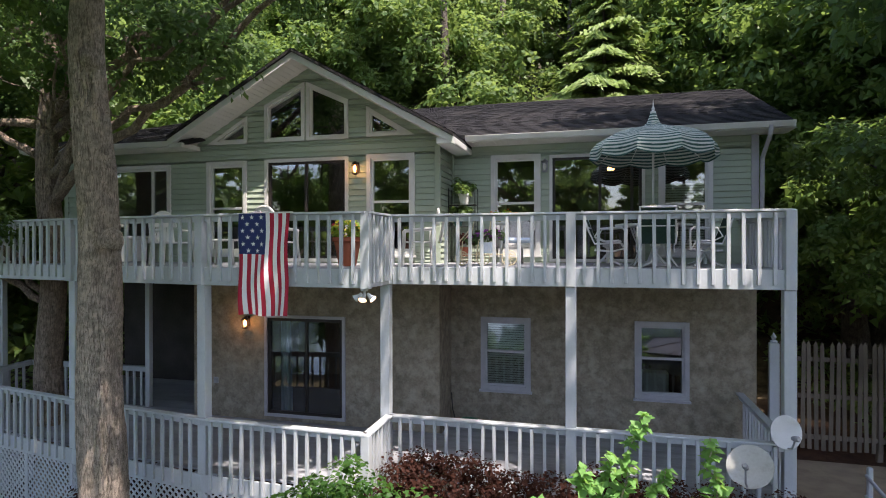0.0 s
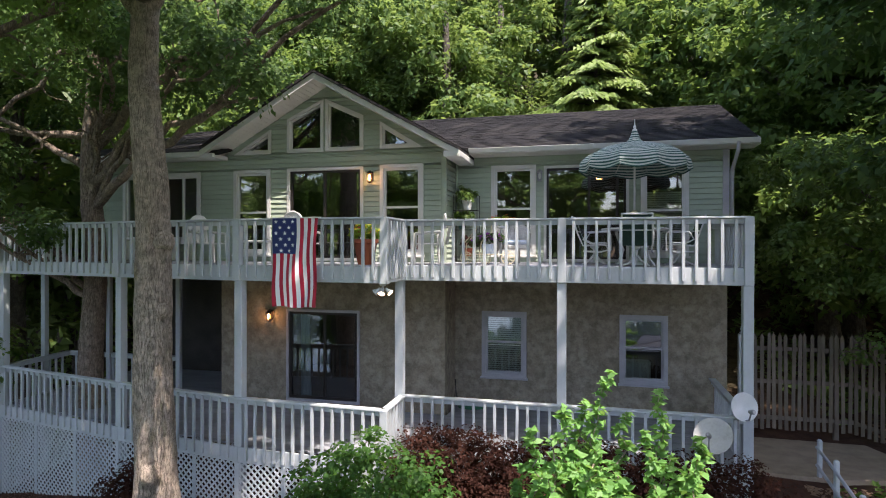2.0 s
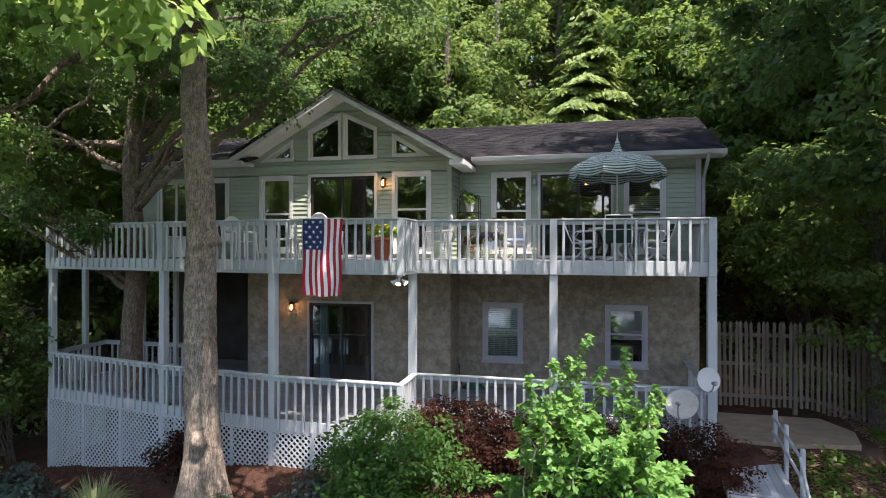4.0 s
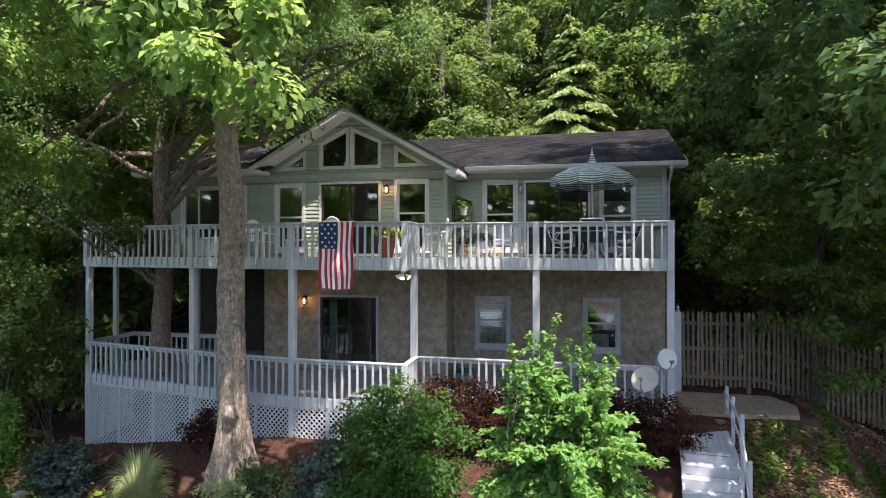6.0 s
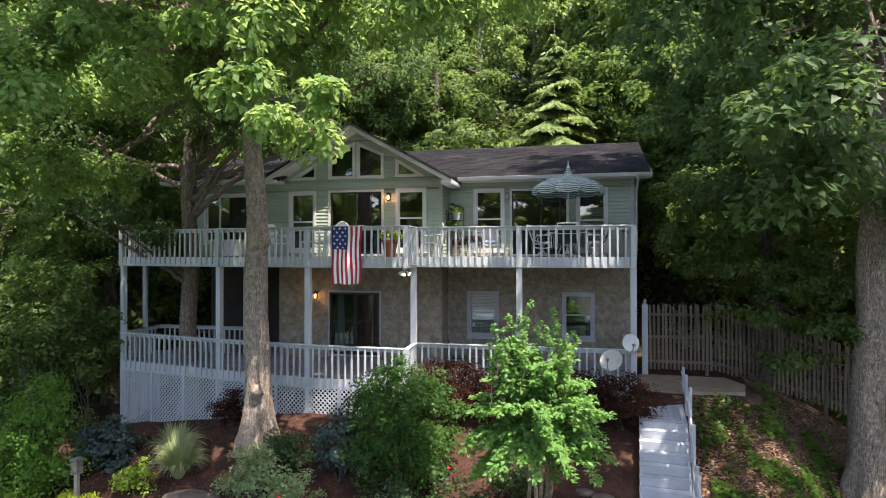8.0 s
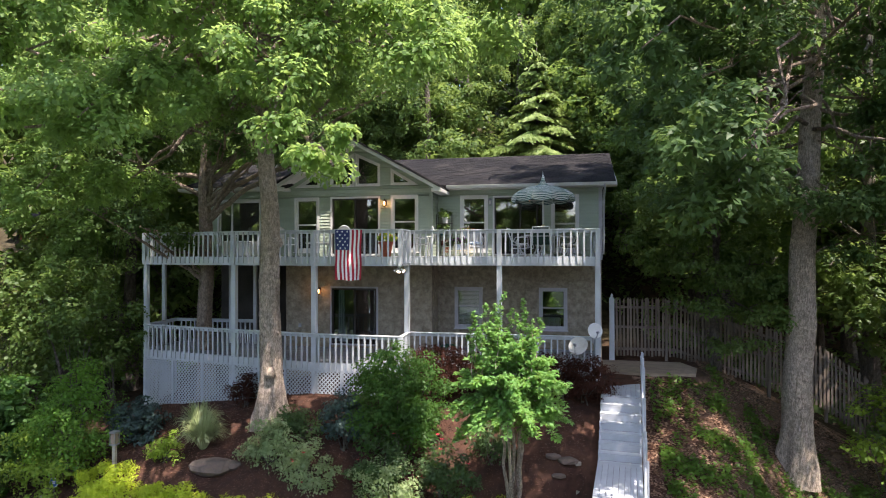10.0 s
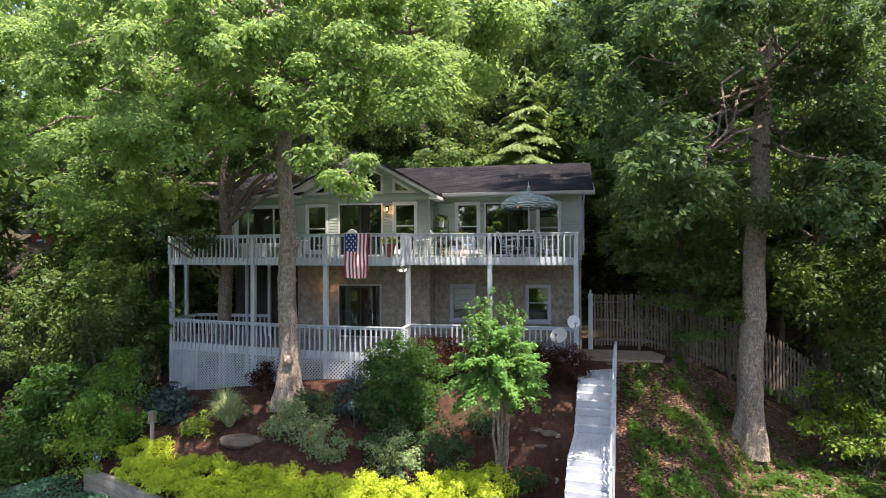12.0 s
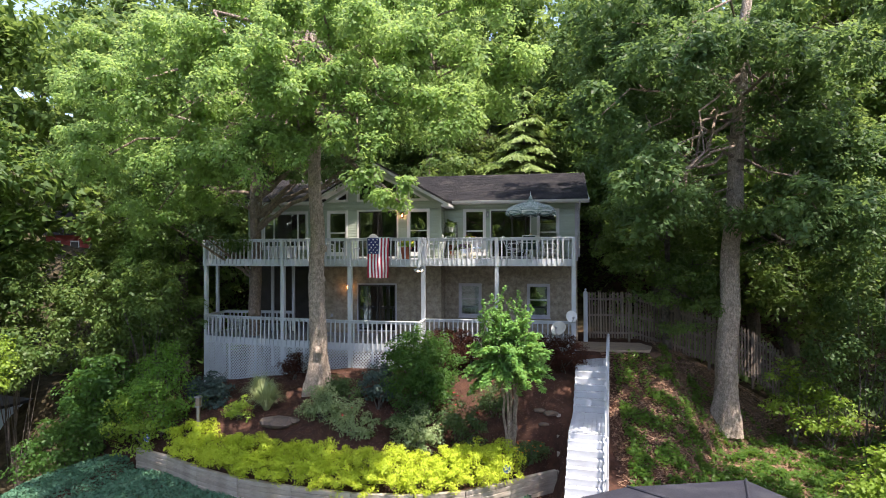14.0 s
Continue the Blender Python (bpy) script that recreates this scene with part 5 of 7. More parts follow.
LEAF_JUNIPER = leaf_material("creeping_juniper", (0.036, 0.115, 0.068), (0.095, 0.21, 0.125), (0.08, 0.17, 0.08), through_light=0.15)
LEAF_IVY = leaf_material("ground_ivy", (0.03, 0.085, 0.015), (0.10, 0.20, 0.035), (0.3, 0.48, 0.05))
LEAF_LITTER = leaf_material("dry_leaf_litter", (0.13, 0.075, 0.045), (0.42, 0.27, 0.18), (0.3, 0.15, 0.08), through_light=0.1)
LEAF_LIME = leaf_material("lime_shrub_leaf", (0.11, 0.2, 0.03), (0.3, 0.42, 0.06), (0.4, 0.58, 0.05))
LEAF_CYPRESS = leaf_material("cypress_spray", (0.06, 0.15, 0.025), (0.16, 0.32, 0.05), (0.32, 0.54, 0.06))
LEAF_CHIP = leaf_material("bark_chips", (0.06, 0.032, 0.022), (0.2, 0.1, 0.065), (0.2, 0.1, 0.06), through_light=0.05)
PETAL_RED = material("red_petals", (0.6, 0.03, 0.06), rough=0.6, amount=0.3, bump=0)
PETAL_ORANGE = material("orange_petals", (0.85, 0.2, 0.02), rough=0.6, amount=0.3, bump=0)
PETAL_PINK = material("violet_petals", (0.35, 0.06, 0.4), rough=0.6, amount=0.3, bump=0)
PETAL_YELLOW = material("yellow_petals", (0.8, 0.6, 0.04), rough=0.6, amount=0.3, bump=0)


def gz(x, y):
    return float(ground_z(x, y))


g = gz(-2.6, -2.4)
shrub("viburnum_shrub", "tall rounded green shrub below the deck corner", (-2.6, -2.4, g), [(0, 0, 0.0 - g, 1.15, 0.9, 0.72), (-0.7, -0.1, -0.4 - g, 0.75, 0.7, 0.7), (0.75, 0.1, -0.1 - g, 0.7, 0.7, 0.6), (0.1, -0.1, -1.0 - g, 1.0, 0.7, 0.8)], LEAF_BOX, 41, leaf=0.085, per=36, density=3.2, clump_r=0.15)
g = gz(-2.38, -3.4)
shrub("viburnum_shrub", "rounded leafy green shrub on the bank", (-2.38, -3.4, g), [(0, 0, -0.6 - g, 0.95, 0.8, 0.62), (-0.55, 0.0, -0.95 - g, 0.62, 0.7, 0.6), (0.5, 0.0, -1.0 - g, 0.66, 0.7, 0.6), (0.05, 0.1, -1.45 - g, 0.85, 0.6, 0.55)], LEAF_BOX, 42, leaf=0.085, per=36, density=3.2, clump_r=0.15)
for i, (x, y, z, r, mat, lab, flowers) in enumerate((
        (-6.05, -3.6, -1.9, 0.8, LEAF_PALE, "rounded bush with pale variegated leaves", None),
        (-4.6, -4.0, -2.2, 0.72, LEAF_PALE, "low bush with pale green leaves and red roses", (PETAL_RED, 7, 0.06)),
        (-2.4, -4.6, -2.3, 0.7, LEAF_PALE, "pale green bush beside the gold hedge", None),
        (-2.6, -4.1, -1.85, 0.75, LEAF_ROSE, "dark green rose bush on the mulch", (PETAL_RED, 4, 0.05)),
        (-0.85, -4.1, -1.9, 0.72, LEAF_ROSE, "rose bush with a few red flowers", (PETAL_RED, 14, 0.07)),
        (0.1, -2.6, -1.6, 0.55, LEAF_ROSE, "dark rose bush under the crape myrtle", None),
        (-4.1, -2.8, -1.05, 0.62, LEAF_BLUE, "dark blue-green dwarf spruce", None),
        (-11.3, -2.3, -1.75, 0.8, LEAF_BLUE, "blue-green spreading spruce beside the path lamp", None),
        (-5.5, -2.7, -1.3, 0.62, LEAF_ROSE, "dark green low shrub at the foot of the oak", None),
        (-9.3, -3.6, -2.15, 0.45, LEAF_LIME, "low lime green shrub on the mulch", None),
        (-8.3, -0.95, -0.95, 0.5, LEAF_RED, "dark purple-leaved shrub against the lattice", None))):
    g = gz(x, y)
    h = max(0.35, z - g)
    shrub("garden_shrub", lab, (x, y, g), [(0, 0, h, r * 0.92, r * 0.85, r * 0.75), (r * 0.5, -r * 0.2, h * 0.7, r * 0.6, r * 0.6, r * 0.5), (-r * 0.5, 0.1, h * 0.65, r * 0.6, r * 0.6, r * 0.5)], mat, 50 + i,
          leaf=0.075 if mat is not LEAF_BLUE else 0.1, per=34, density=3.0, width=0, blooms=flowers, droop=0.1)
# golden hedge along the retaining wall: a row of bushes grown together
for i in range(15):
    x = -11.0 + i * 0.82
    y = float(np.interp(x, WALL_X, WALL_Y)) + 0.62
    g = gz(x, y)
    shrub("golden_hedge_bush", "bright yellow-green clipped cypress in a low hedge", (x, y, g), [(0, 0.1, -2.98 + 0.08 * math.sin(i * 2.1) - g, 0.68, 0.72, 0.4), (0.1, -0.45, -3.3 - g, 0.6, 0.4, 0.32)], LEAF_GOLD, 80 + i, leaf=0.1, per=36, density=3.2, clump_r=0.1, width=0.26,
          stems=4, category="hedge", group="golden hedge", up=0.3, droop=-0.25)
# barberry row in front of the lower deck
for i in range(8):
    x = -2.35 + i * 0.72
    g = gz(x, -0.85)
    shrub("barberry_bush", "dark red barberry bush in front of the lower railing", (x, -0.85, g), [(0, 0, 0.06 + 0.08 * math.sin(i * 1.7) - g, 0.55, 0.5, 0.42), (0.1, -0.2, -0.3 - g, 0.6, 0.5, 0.45)], LEAF_RED, 110 + i, leaf=0.055, per=38, density=3.6, clump_r=0.1, group="barberry row")


def grass_tuft(x, y, h, n, seed, label):
    rng = np.random.default_rng(seed)
    g = gz(x, y)
    t = thing("ornamental_grass", label, "grass", (x, y, g))
    verts, faces = [], []
    for i in range(n):
        a, lean = rng.random() * 6.28, 0.3 + 0.9 * rng.random()
        d = np.array([math.cos(a), math.sin(a)])
        L = h * (0.7 + 0.5 * rng.random())
        w = 0.011 + 0.008 * rng.random()
        s = np.array([-d[1], d[0]]) * w
        b = d * 0.1 * rng.random()
        base = len(verts)
        for k in range(5):
            u = k / 4
            p = b + d * lean * L * 0.52 * u ** 1.1
            z = L * (u - 0.62 * lean * u ** 2.3)
            f = 1 - u ** 2 * 0.9
            verts += [(*(p - s * f), z), (*(p + s * f), z)]
        for k in range(4):
            q = base + 2 * k
            faces.append((q, q + 1, q + 3, q + 2))
    me = bpy.data.meshes.new("blades")
    me.from_pydata([tuple(map(float, v)) for v in verts], [], faces)
    placed("blades", me, LEAF_GRASS, t)


grass_tuft(-9.0, -2.4, 1.3, 520, 1, "tall arching clump of pale striped grass")
grass_tuft(-8.45, -3.05, 1.25, 800, 2, "low fountain-like clump of pale striped grass")
grass_tuft(-6.3, -2.7, 0.8, 200, 3, "thin clump of pale grass at the oak's foot")

# crape myrtle: several slim stems and upright leafy sprays
rng = np.random.default_rng(9)
cx, cy = 0.8, -3.8
cg = gz(cx, cy)
myrtle = thing("crape_myrtle", "multi-stemmed crape myrtle with bright green upright sprays", "tree", (cx, cy, cg))
MID = np.array([0.05, -1.35, 0.95 - cg])
for dx, dy in ((-0.13, 0), (0.0, 0.05), (0.11, -0.02), (0.05, 0.12), (-0.05, -0.1)):
    bm = bmesh.new()
    rod(bm, wavy((dx * 0.7, dy, -0.15), (dx * 3.2 + 0.04, dy * 2.6 - 1.0, MID[2] - 0.4 + 0.3 * rng.random()), 8, 0.02, rng), [0.05 * (1 - 0.5 * q / 8) for q in range(9)], 8)
    part("stem", bm, OAK_BARK, myrtle, smooth=True)
P, N, T, S = [], [], [], []
bm = bmesh.new()
for i in range(175):
    a, u = rng.random() * 6.28, rng.random()
    wide = 1.68 * math.sin(math.pi * min(1, 0.3 + 0.62 * u)) ** 0.8
    rr = rng.random() ** 0.45
    tip = MID + np.array([math.cos(a) * wide * rr, math.sin(a) * wide * rr * 0.85, -1.6 + 2.22 * u + 0.14 * rng.normal()]) + np.array([0, 0.35 - 0.6 * u, 0])
    if i < 13:
        k = (i + 0.5) / 13 * 2 - 1
        tip = MID + np.array([k * 0.85 - 0.12, rng.normal() * 0.3 - 0.3, 1.45 - 0.6 * k * k + 0.28 * math.sin(i * 2.3)])
    root = MID + (tip - MID) * 0.25 + np.array([0, 0, -0.45])
    shoot = i < 13
    if shoot:
        root = tip + np.array([rng.normal() * 0.12, 0.15 * rng.random(), -1.15])
    pts = np.array(wavy(root, tip, 10, 0.05, rng, 0.12))
    rod(bm, [tuple(p) for p in pts], [0.014 * (1 - 0.75 * q / 10) for q in range(11)], 4, cap=False)
    way = unit(tip - root)
    for q in range(120 if shoot else 165):
        v = 0.25 + 0.75 * rng.random()
        k = min(9, int(v * 10))
        p = pts[k] + (pts[k + 1] - pts[k]) * (v * 10 - k)
        d = unit(rng.normal(size=3) * np.array([1, 1, 0.35]) + np.array([0, 0, 0.12]))
        P.append(p + d * (0.065 if shoot else 0.15) * rng.random() ** 0.5 * (1.5 - 0.8 * v))
        N.append(unit(np.array([0, -0.1, 0.75]) + rng.normal(size=3) * 0.35))
        T.append(unit(d + way * 0.35))
        S.append((0.1 if shoot else 0.125) * (1.2 - 0.35 * v) * (0.7 + 0.6 * rng.random()))
tagged(part("branchwork", bm, OAK_BARK, myrtle), kind="stuff")
placed("foliage", leaf_cloud("foliage", P, N, T, S, width=0.52), LEAF_MYRTLE, myrtle)

# flower bush at the foot of the stairs
g = gz(1.35, -3.75)
shrub("lantana_bush", "low bush of orange and red flowers beside the stairs", (1.4, -3.85, g), [(0, 0, 0.3, 0.5, 0.4, 0.3), (0.25, 0.05, 0.35, 0.35, 0.3, 0.25), (-0.35, 0, 0.25, 0.35, 0.3, 0.25)], LEAF_ROSE, 140, leaf=0.06, per=30, density=4, clump_r=0.08, blooms=(PETAL_ORANGE, 46, 0.055))

# left-hand thicket
for i, (x, y, z, r, mat, lab, leaf) in enumerate((
        (-13.4, -3.3, -2.3, 1.15, LEAF_LIME, "loose yellow-green cypress at the end of the wall", 0.09),
        (-12.7, -3.1, -1.3, 1.1, LEAF_CYPRESS, "upright feathery green cypress at the end of the wall", 0.09),
        (-12.8, -3.0, -0.4, 0.75, LEAF_CYPRESS, "feathery leading shoot of green cypress", 0.09),
        (-15.8, -2.2, -1.4, 1.0, LEAF_BOX, "big-leaved vine smothering a stump", 0.22),
        (-16.3, -1.6, -2.2, 1.2, LEAF_BOX, "mound of big-leaved vine", 0.2),
        (-15.9, -3.3, -2.6, 1.1, LEAF_BOX, "dark ivy-clad mound beside the shed path", 0.12),
        (-16.3, -4.4, -3.4, 1.0, LEAF_BOX, "dark ivy mound on the bank", 0.12),
        (-19.4, -4.8, -0.2, 1.1, LEAF_LIME, "light green young tree foliage above the path", 0.13),
        (-20.2, -2.2, -0.1, 1.1, LEAF_MAPLE, "dark thicket along the path", 0.16),
        (-14.6, 0.6, 0.9, 1.2, LEAF_MAPLE, "spreading young maple beside the deck", 0.13),
        (-15.3, -0.4, 2.4, 1.3, LEAF_MAPLE, "young maple spray beside the deck", 0.14),
        (-17.0, 1.0, 0.6, 1.5, LEAF_MAPLE, "dark young trees beside the deck", 0.15),
        (-19.0, 0.6, 2.0, 1.5, LEAF_WOOD, "leafy saplings behind the vine", 0.16),
        (-21.6, -1.2, 2.4, 1.5, LEAF_WOOD, "leafy saplings behind the path", 0.16),
        (-18.4, 2.6, 4.4, 1.6, LEAF_WOOD, "tall leafy sapling beside the deck", 0.16),
        (-16.3, 1.4, 4.6, 1.4, LEAF_OAK, "sunlit sapling beside the deck railing", 0.15),
        (-20.6, -5.6, 0.6, 1.2, LEAF_LIME, "light green sapling over the shed path", 0.14),
        (-22.8, -3.4, 0.4, 1.4, LEAF_OAK, "sunlit young tree over the shed path", 0.15))):
    g = gz(x, y)
    h = z - g
    shrub("thicket_bush", lab, (x, y, g), [(0, 0, h, r, r, r * 0.75), (r * 0.6, -0.2, h - r * 0.6, r * 0.7, r * 0.7, r * 0.6), (-r * 0.6, -0.1, h - r * 0.5, r * 0.7, r * 0.7, r * 0.6), (0, -0.3, h - r * 1.1, r, r * 0.8, r * 0.7)], mat, 150 + i, leaf=leaf, per=44,
          density=2.2, clump_r=0.24 * (leaf / 0.12) ** 0.5, stems=8, category="shrub")
# right-hand shrubs and the low maple over the fence
for i, (x, y, z, r, mat, lab, leaf) in enumerate((
        (11.6, 1.3, -1.5, 0.8, LEAF_LIME, "yellow-green shrub by the fence", 0.13),
        (12.6, 0.6, -2.4, 0.75, LEAF_LIME, "yellow-green shrub lower on the bank", 0.13),
        (13.0, 1.8, -0.6, 1.2, LEAF_MAPLE, "dark shrub by the fence", 0.14),
        (12.2, -4.6, -2.9, 1.2, LEAF_LIME, "bright green shrub at the bottom of the bank", 0.13),
        (14.0, -4.0, -2.6, 1.4, LEAF_LIME, "bright green shrub near the drive", 0.13),
        (13.8, 0.8, 2.4, 1.4, LEAF_SHADED, "leafy sapling behind the fence", 0.15),
        (17.0, -0.4, 4.2, 1.8, LEAF_SHADED, "tall leafy sapling on the bank", 0.15),
        (15.0, 1.6, 4.8, 1.5, LEAF_SHADED, "tall leafy sapling by the fence", 0.15),
        (16.2, 0.5, -3.0, 1.5, LEAF_MAPLE, "dark shrub on the bank", 0.15))):
    g = gz(x, y)
    h = max(0.5, z - g)
    shrub("bank_shrub", lab, (x, y, g), [(0, 0, h, r, r, r * 0.8), (r * 0.6, -0.2, h * 0.6, r * 0.7, r * 0.7, r * 0.6), (-r * 0.6, 0, h * 0.6, r * 0.7, r * 0.7, r * 0.6)], mat, 170 + i, leaf=leaf, per=40, density=2.2, clump_r=0.24)
tree("maple_tree", "spreading maple with layered leaves over the fence", (7.2, 3.05, gz(7.2, 3.05)), 6.5, 0.16,
     [(6.2, 2.2, 3.0, 1.4, 1.2, 0.5), (7.8, 2.0, 2.5, 1.5, 1.2, 0.45), (5.4, 2.6, 3.9, 1.3, 1.1, 0.5), (9.0, 2.4, 3.4, 1.4, 1.2, 0.5), (7.2, 2.4, 4.6, 1.7, 1.4, 0.7), (6.6, 1.7, 1.7, 1.0, 0.9, 0.3), (8.4, 1.6, 1.4, 1.1, 0.9, 0.35), (5.3, 3.2, 5.3, 1.3, 1.3, 0.7), (7.6, 1.7, 0.5, 0.9, 0.7, 0.28), (8.6, 2.9, 5.6, 1.8, 1.5, 0.9)],
     LEAF_MAPLE, DARK_BARK, 21, leaf=0.12, per=60, density=1.6, flare=0.2, sides=12, fork=2.6, clump_r=0.28)

# hemlock behind the house: tiers of drooping sprays
rng = np.random.default_rng(15)
hx, hy = 0.7, 13.2
hg = gz(hx, hy)
hem = thing("hemlock_tree", "sunlit hemlock with drooping tiers of fine foliage behind the roof", "tree", (hx, hy, hg))
bm = bmesh.new()
rod(bm, [(0, 0, -0.2), (0.05, 0, 4), (0, 0, 14.9 - hg)], [0.2, 0.13, 0.02], 10)
part("trunk", bm, DARK_BARK, hem)
P, N, T, S = [], [], [], []
bm = bmesh.new()
for i in range(84):
    z = 2.0 + (14.4 - hg - 2.0) * (i / 84)
    L = (3.1 * (1 - (z + hg - 8) / 7.2)) * (0.7 + 0.5 * rng.random())
    L = max(0.4, min(L, 3.3))
    a = i * 2.399 + rng.normal() * 0.2
    d = np.array([math.cos(a), math.sin(a), 0.0])
    pts = [np.array([0, 0, z]) + d * L * u + np.array([0, 0, 0.2 * L * u - 0.38 * L * u ** 2.2]) for u in np.linspace(0, 1, 8)]
    rod(bm, [tuple(p) for p in pts], [0.03 * (1 - 0.8 * q / 7) for q in range(8)], 5, cap=False)
    side = np.array([-d[1], d[0], 0])
    for q in range(int(640 * L / 2)):
        u = 0.15 + 0.85 * rng.random()
        k = min(6, int(u * 7))
        p = pts[k] + (pts[k + 1] - pts[k]) * (u * 7 - k)
        w = rng.normal() * 0.36 * L * (1.12 - u) ** 0.8
        p = p + side * w + np.array([0, 0, -abs(w) * 0.42 - 0.16 * rng.random()])
        P.append(p)
        N.append(unit(d * 0.55 + np.array([0, -0.25, 0.75]) + rng.normal(size=3) * 0.3))
        T.append(unit(d * 0.6 + side * np.sign(w) * 0.8 + np.array([0, 0, -0.7])))
        S.append(0.25 * (0.6 + 0.7 * rng.random()))
tagged(part("branchwork", bm, DARK_BARK, hem), kind="stuff")
placed("foliage", leaf_cloud("foliage", P, N, T, S, width=0.42, corners=3), LEAF_CONIFER, hem)


# ---- ground cover
def cover(name, label, mat, n, seed, where, leaf, lift=0.03, up=1.2, category="ground cover", width=0.66):
    rng = np.random.default_rng(seed)
    xy = where(rng, n)
    z = ground_z(xy[:, 0], xy[:, 1]) + ground_bumps(xy[:, 0], xy[:, 1])
    P = np.column_stack([xy, z + lift + rng.random(len(xy)) * lift * 2])
    N = unit(np.array([0, 0, up]) + rng.normal(size=P.shape) * 0.5)
    T = unit(rng.normal(size=P.shape))
    return tagged(placed(name, leaf_cloud(name, P, N, T, leaf * (0.6 + 0.8 * rng.random(len(P))), width=width, corners=3), mat), label, category, kind="stuff")


def patchy(x0, x1, y0, y1, thresh, freq, seed, rise=0.0):
    def where(rng, n):
        xy = np.column_stack([rng.uniform(x0, x1, n), rng.uniform(y0, y1, n)])
        v = np.array([noise.noise((a * freq, b * freq, seed)) + 0.6 * noise.noise((a * freq * 3.7, b * freq * 3.7, seed)) for a, b in xy]) + rng.normal(size=n) * 0.2 - rise * xy[:, 1]
        return xy[(v > thresh) & ~((xy[:, 1] > 0.9) & (xy[:, 0] < 6.6))]
    return where


def juniper_spot(rng, n):
    xy = np.column_stack([rng.uniform(-17.5, 1.5, n), -2.6 - 10.4 * rng.random(n) + 0.7 * rng.normal(size=n)])
    wy = np.interp(xy[:, 0], WALL_X, WALL_Y) - np.maximum(0, -13.2 - xy[:, 0]) * -0.25
    return xy[(xy[:, 1] < wy - 0.12) & (xy[:, 0] > -14.4 + (xy[:, 1] + 3.0) * 0.55)]


cover("juniper_cover", "blue-green creeping juniper carpet below the wall", LEAF_JUNIPER, 150000, 1, juniper_spot, 0.085, 0.05, 0.7)
cover("ivy_cover", "patchy green ivy and weeds on the bank", LEAF_IVY, 150000, 2, patchy(4.6, 16, -9, 2.4, 0.2, 1.7, 3, 0.05), 0.1, 0.08)
cover("leaf_litter", "dry brown fallen leaves on the bank", LEAF_LITTER, 85000, 3, patchy(4.2, 18, -9, 5, -0.4, 0.6, 8), 0.085, 0.012, 2.0)
cover("bark_mulch", "loose red-brown bark mulch chips", LEAF_CHIP, 30000, 4, patchy(-14, 2.6, -6.2, 0.2, -0.3, 0.8, 2), 0.055, 0.008, 2.0, width=0.35)
cover("woodland_floor", "leafy undergrowth on the shaded hillside", LEAF_WOOD, 45000, 5, lambda rng, n: (lambda q: q[(q[:, 1] > 11.8) | (q[:, 0] > 5.5) | (q[:, 0] < -15)])(np.column_stack([rng.uniform(-34, 36, n), rng.uniform(4, 34, n)])), 0.3, 0.25, 0.7, "undergrowth")


# ---- stairs, fence, walls and slab on the right
STAIR_PAINT = material("pale_grey_stair_paint", (0.47, 0.5, 0.53), (0.38, 0.405, 0.43), rough=0.6, scale=3, fine=40, bump=0.15, piece=0.07, stain=(0.36, 0.36, 0.36), stain_amount=0.3)
FENCE_WOOD = material("weathered_fence_wood", (0.235, 0.19, 0.15), (0.125, 0.1, 0.078), rough=0.9, scale=6, fine=60, stretch=(1, 1, 0.15), bump=0.5, piece=0.2, stain=(0.09, 0.085, 0.07), stain_amount=0.4)
TIMBER = material("grey_landscape_timber", (0.46, 0.41, 0.34), (0.26, 0.22, 0.175), rough=0.9, scale=5, fine=50, stretch=(0.15, 1, 1), bump=0.6, piece=0.15, stain=(0.12, 0.1, 0.08), stain_amount=0.4)
CONCRETE = material("sandy_concrete", (0.36, 0.28, 0.2), (0.24, 0.185, 0.135), rough=0.95, scale=4, fine=70, bump=0.3, stain=(0.2, 0.14, 0.1), stain_size=1.4, stain_amount=0.5)
STONE = material("field_stone", (0.16, 0.125, 0.1), (0.09, 0.072, 0.06), rough=0.95, scale=5, fine=40, bump=0.6, stain=(0.2, 0.12, 0.08))

stairs = thing("garden_stairs", "pale grey painted wooden stairs with two landings", "stairs", (3.23, 0, 0), -6.3)
SW = 1.1                              # clear width; local x runs across, y up the slope


def on_bank(x, y):
    """Ground height under a point of the stairs' own plan."""
    q = stairs.matrix_basis @ Vector((x, y, 0))
    return gz(q.x, q.y)


def sboard(name, x0, y0, z0, x1, y1, z1):
    bm = bmesh.new()
    block(bm, x0, y0, z0, x1, y1, z1, 0.004)
    return part(name, bm, STAIR_PAINT, stairs)


def landing(y0, y1, z):
    n = 8
    for i in range(n):
        w = SW / n
        sboard("landing_board", i * w + 0.003, y0, z - 0.035, (i + 1) * w - 0.003, y1, z)
    sboard("landing_rim", 0, y0 - 0.03, z - 0.2, SW, y0 - 0.002, z - 0.037)
    for x in (0, SW - 0.04):
        sboard("landing_joist", x, y0, z - 0.2, x + 0.04, y1, z - 0.037)


RISE, RUN = 0.194, 0.25


def flight(y, z, steps):
    for k in range(steps):
        sboard("riser", 0.0, y - 0.02, z - RISE, SW, y - 0.002, z - 0.037)
        for q in range(2):
            sboard("tread", -0.004, y - RUN + q * RUN / 2 - 0.02, z - RISE - 0.036, SW + 0.004, y - RUN + (q + 1) * RUN / 2 - 0.026, z - RISE)
        y, z = y - RUN, z - RISE
    return y, z


def stringers(y0, z0, y1, z1):
    for x in (0.012, SW - 0.052):
        bm = bmesh.new()
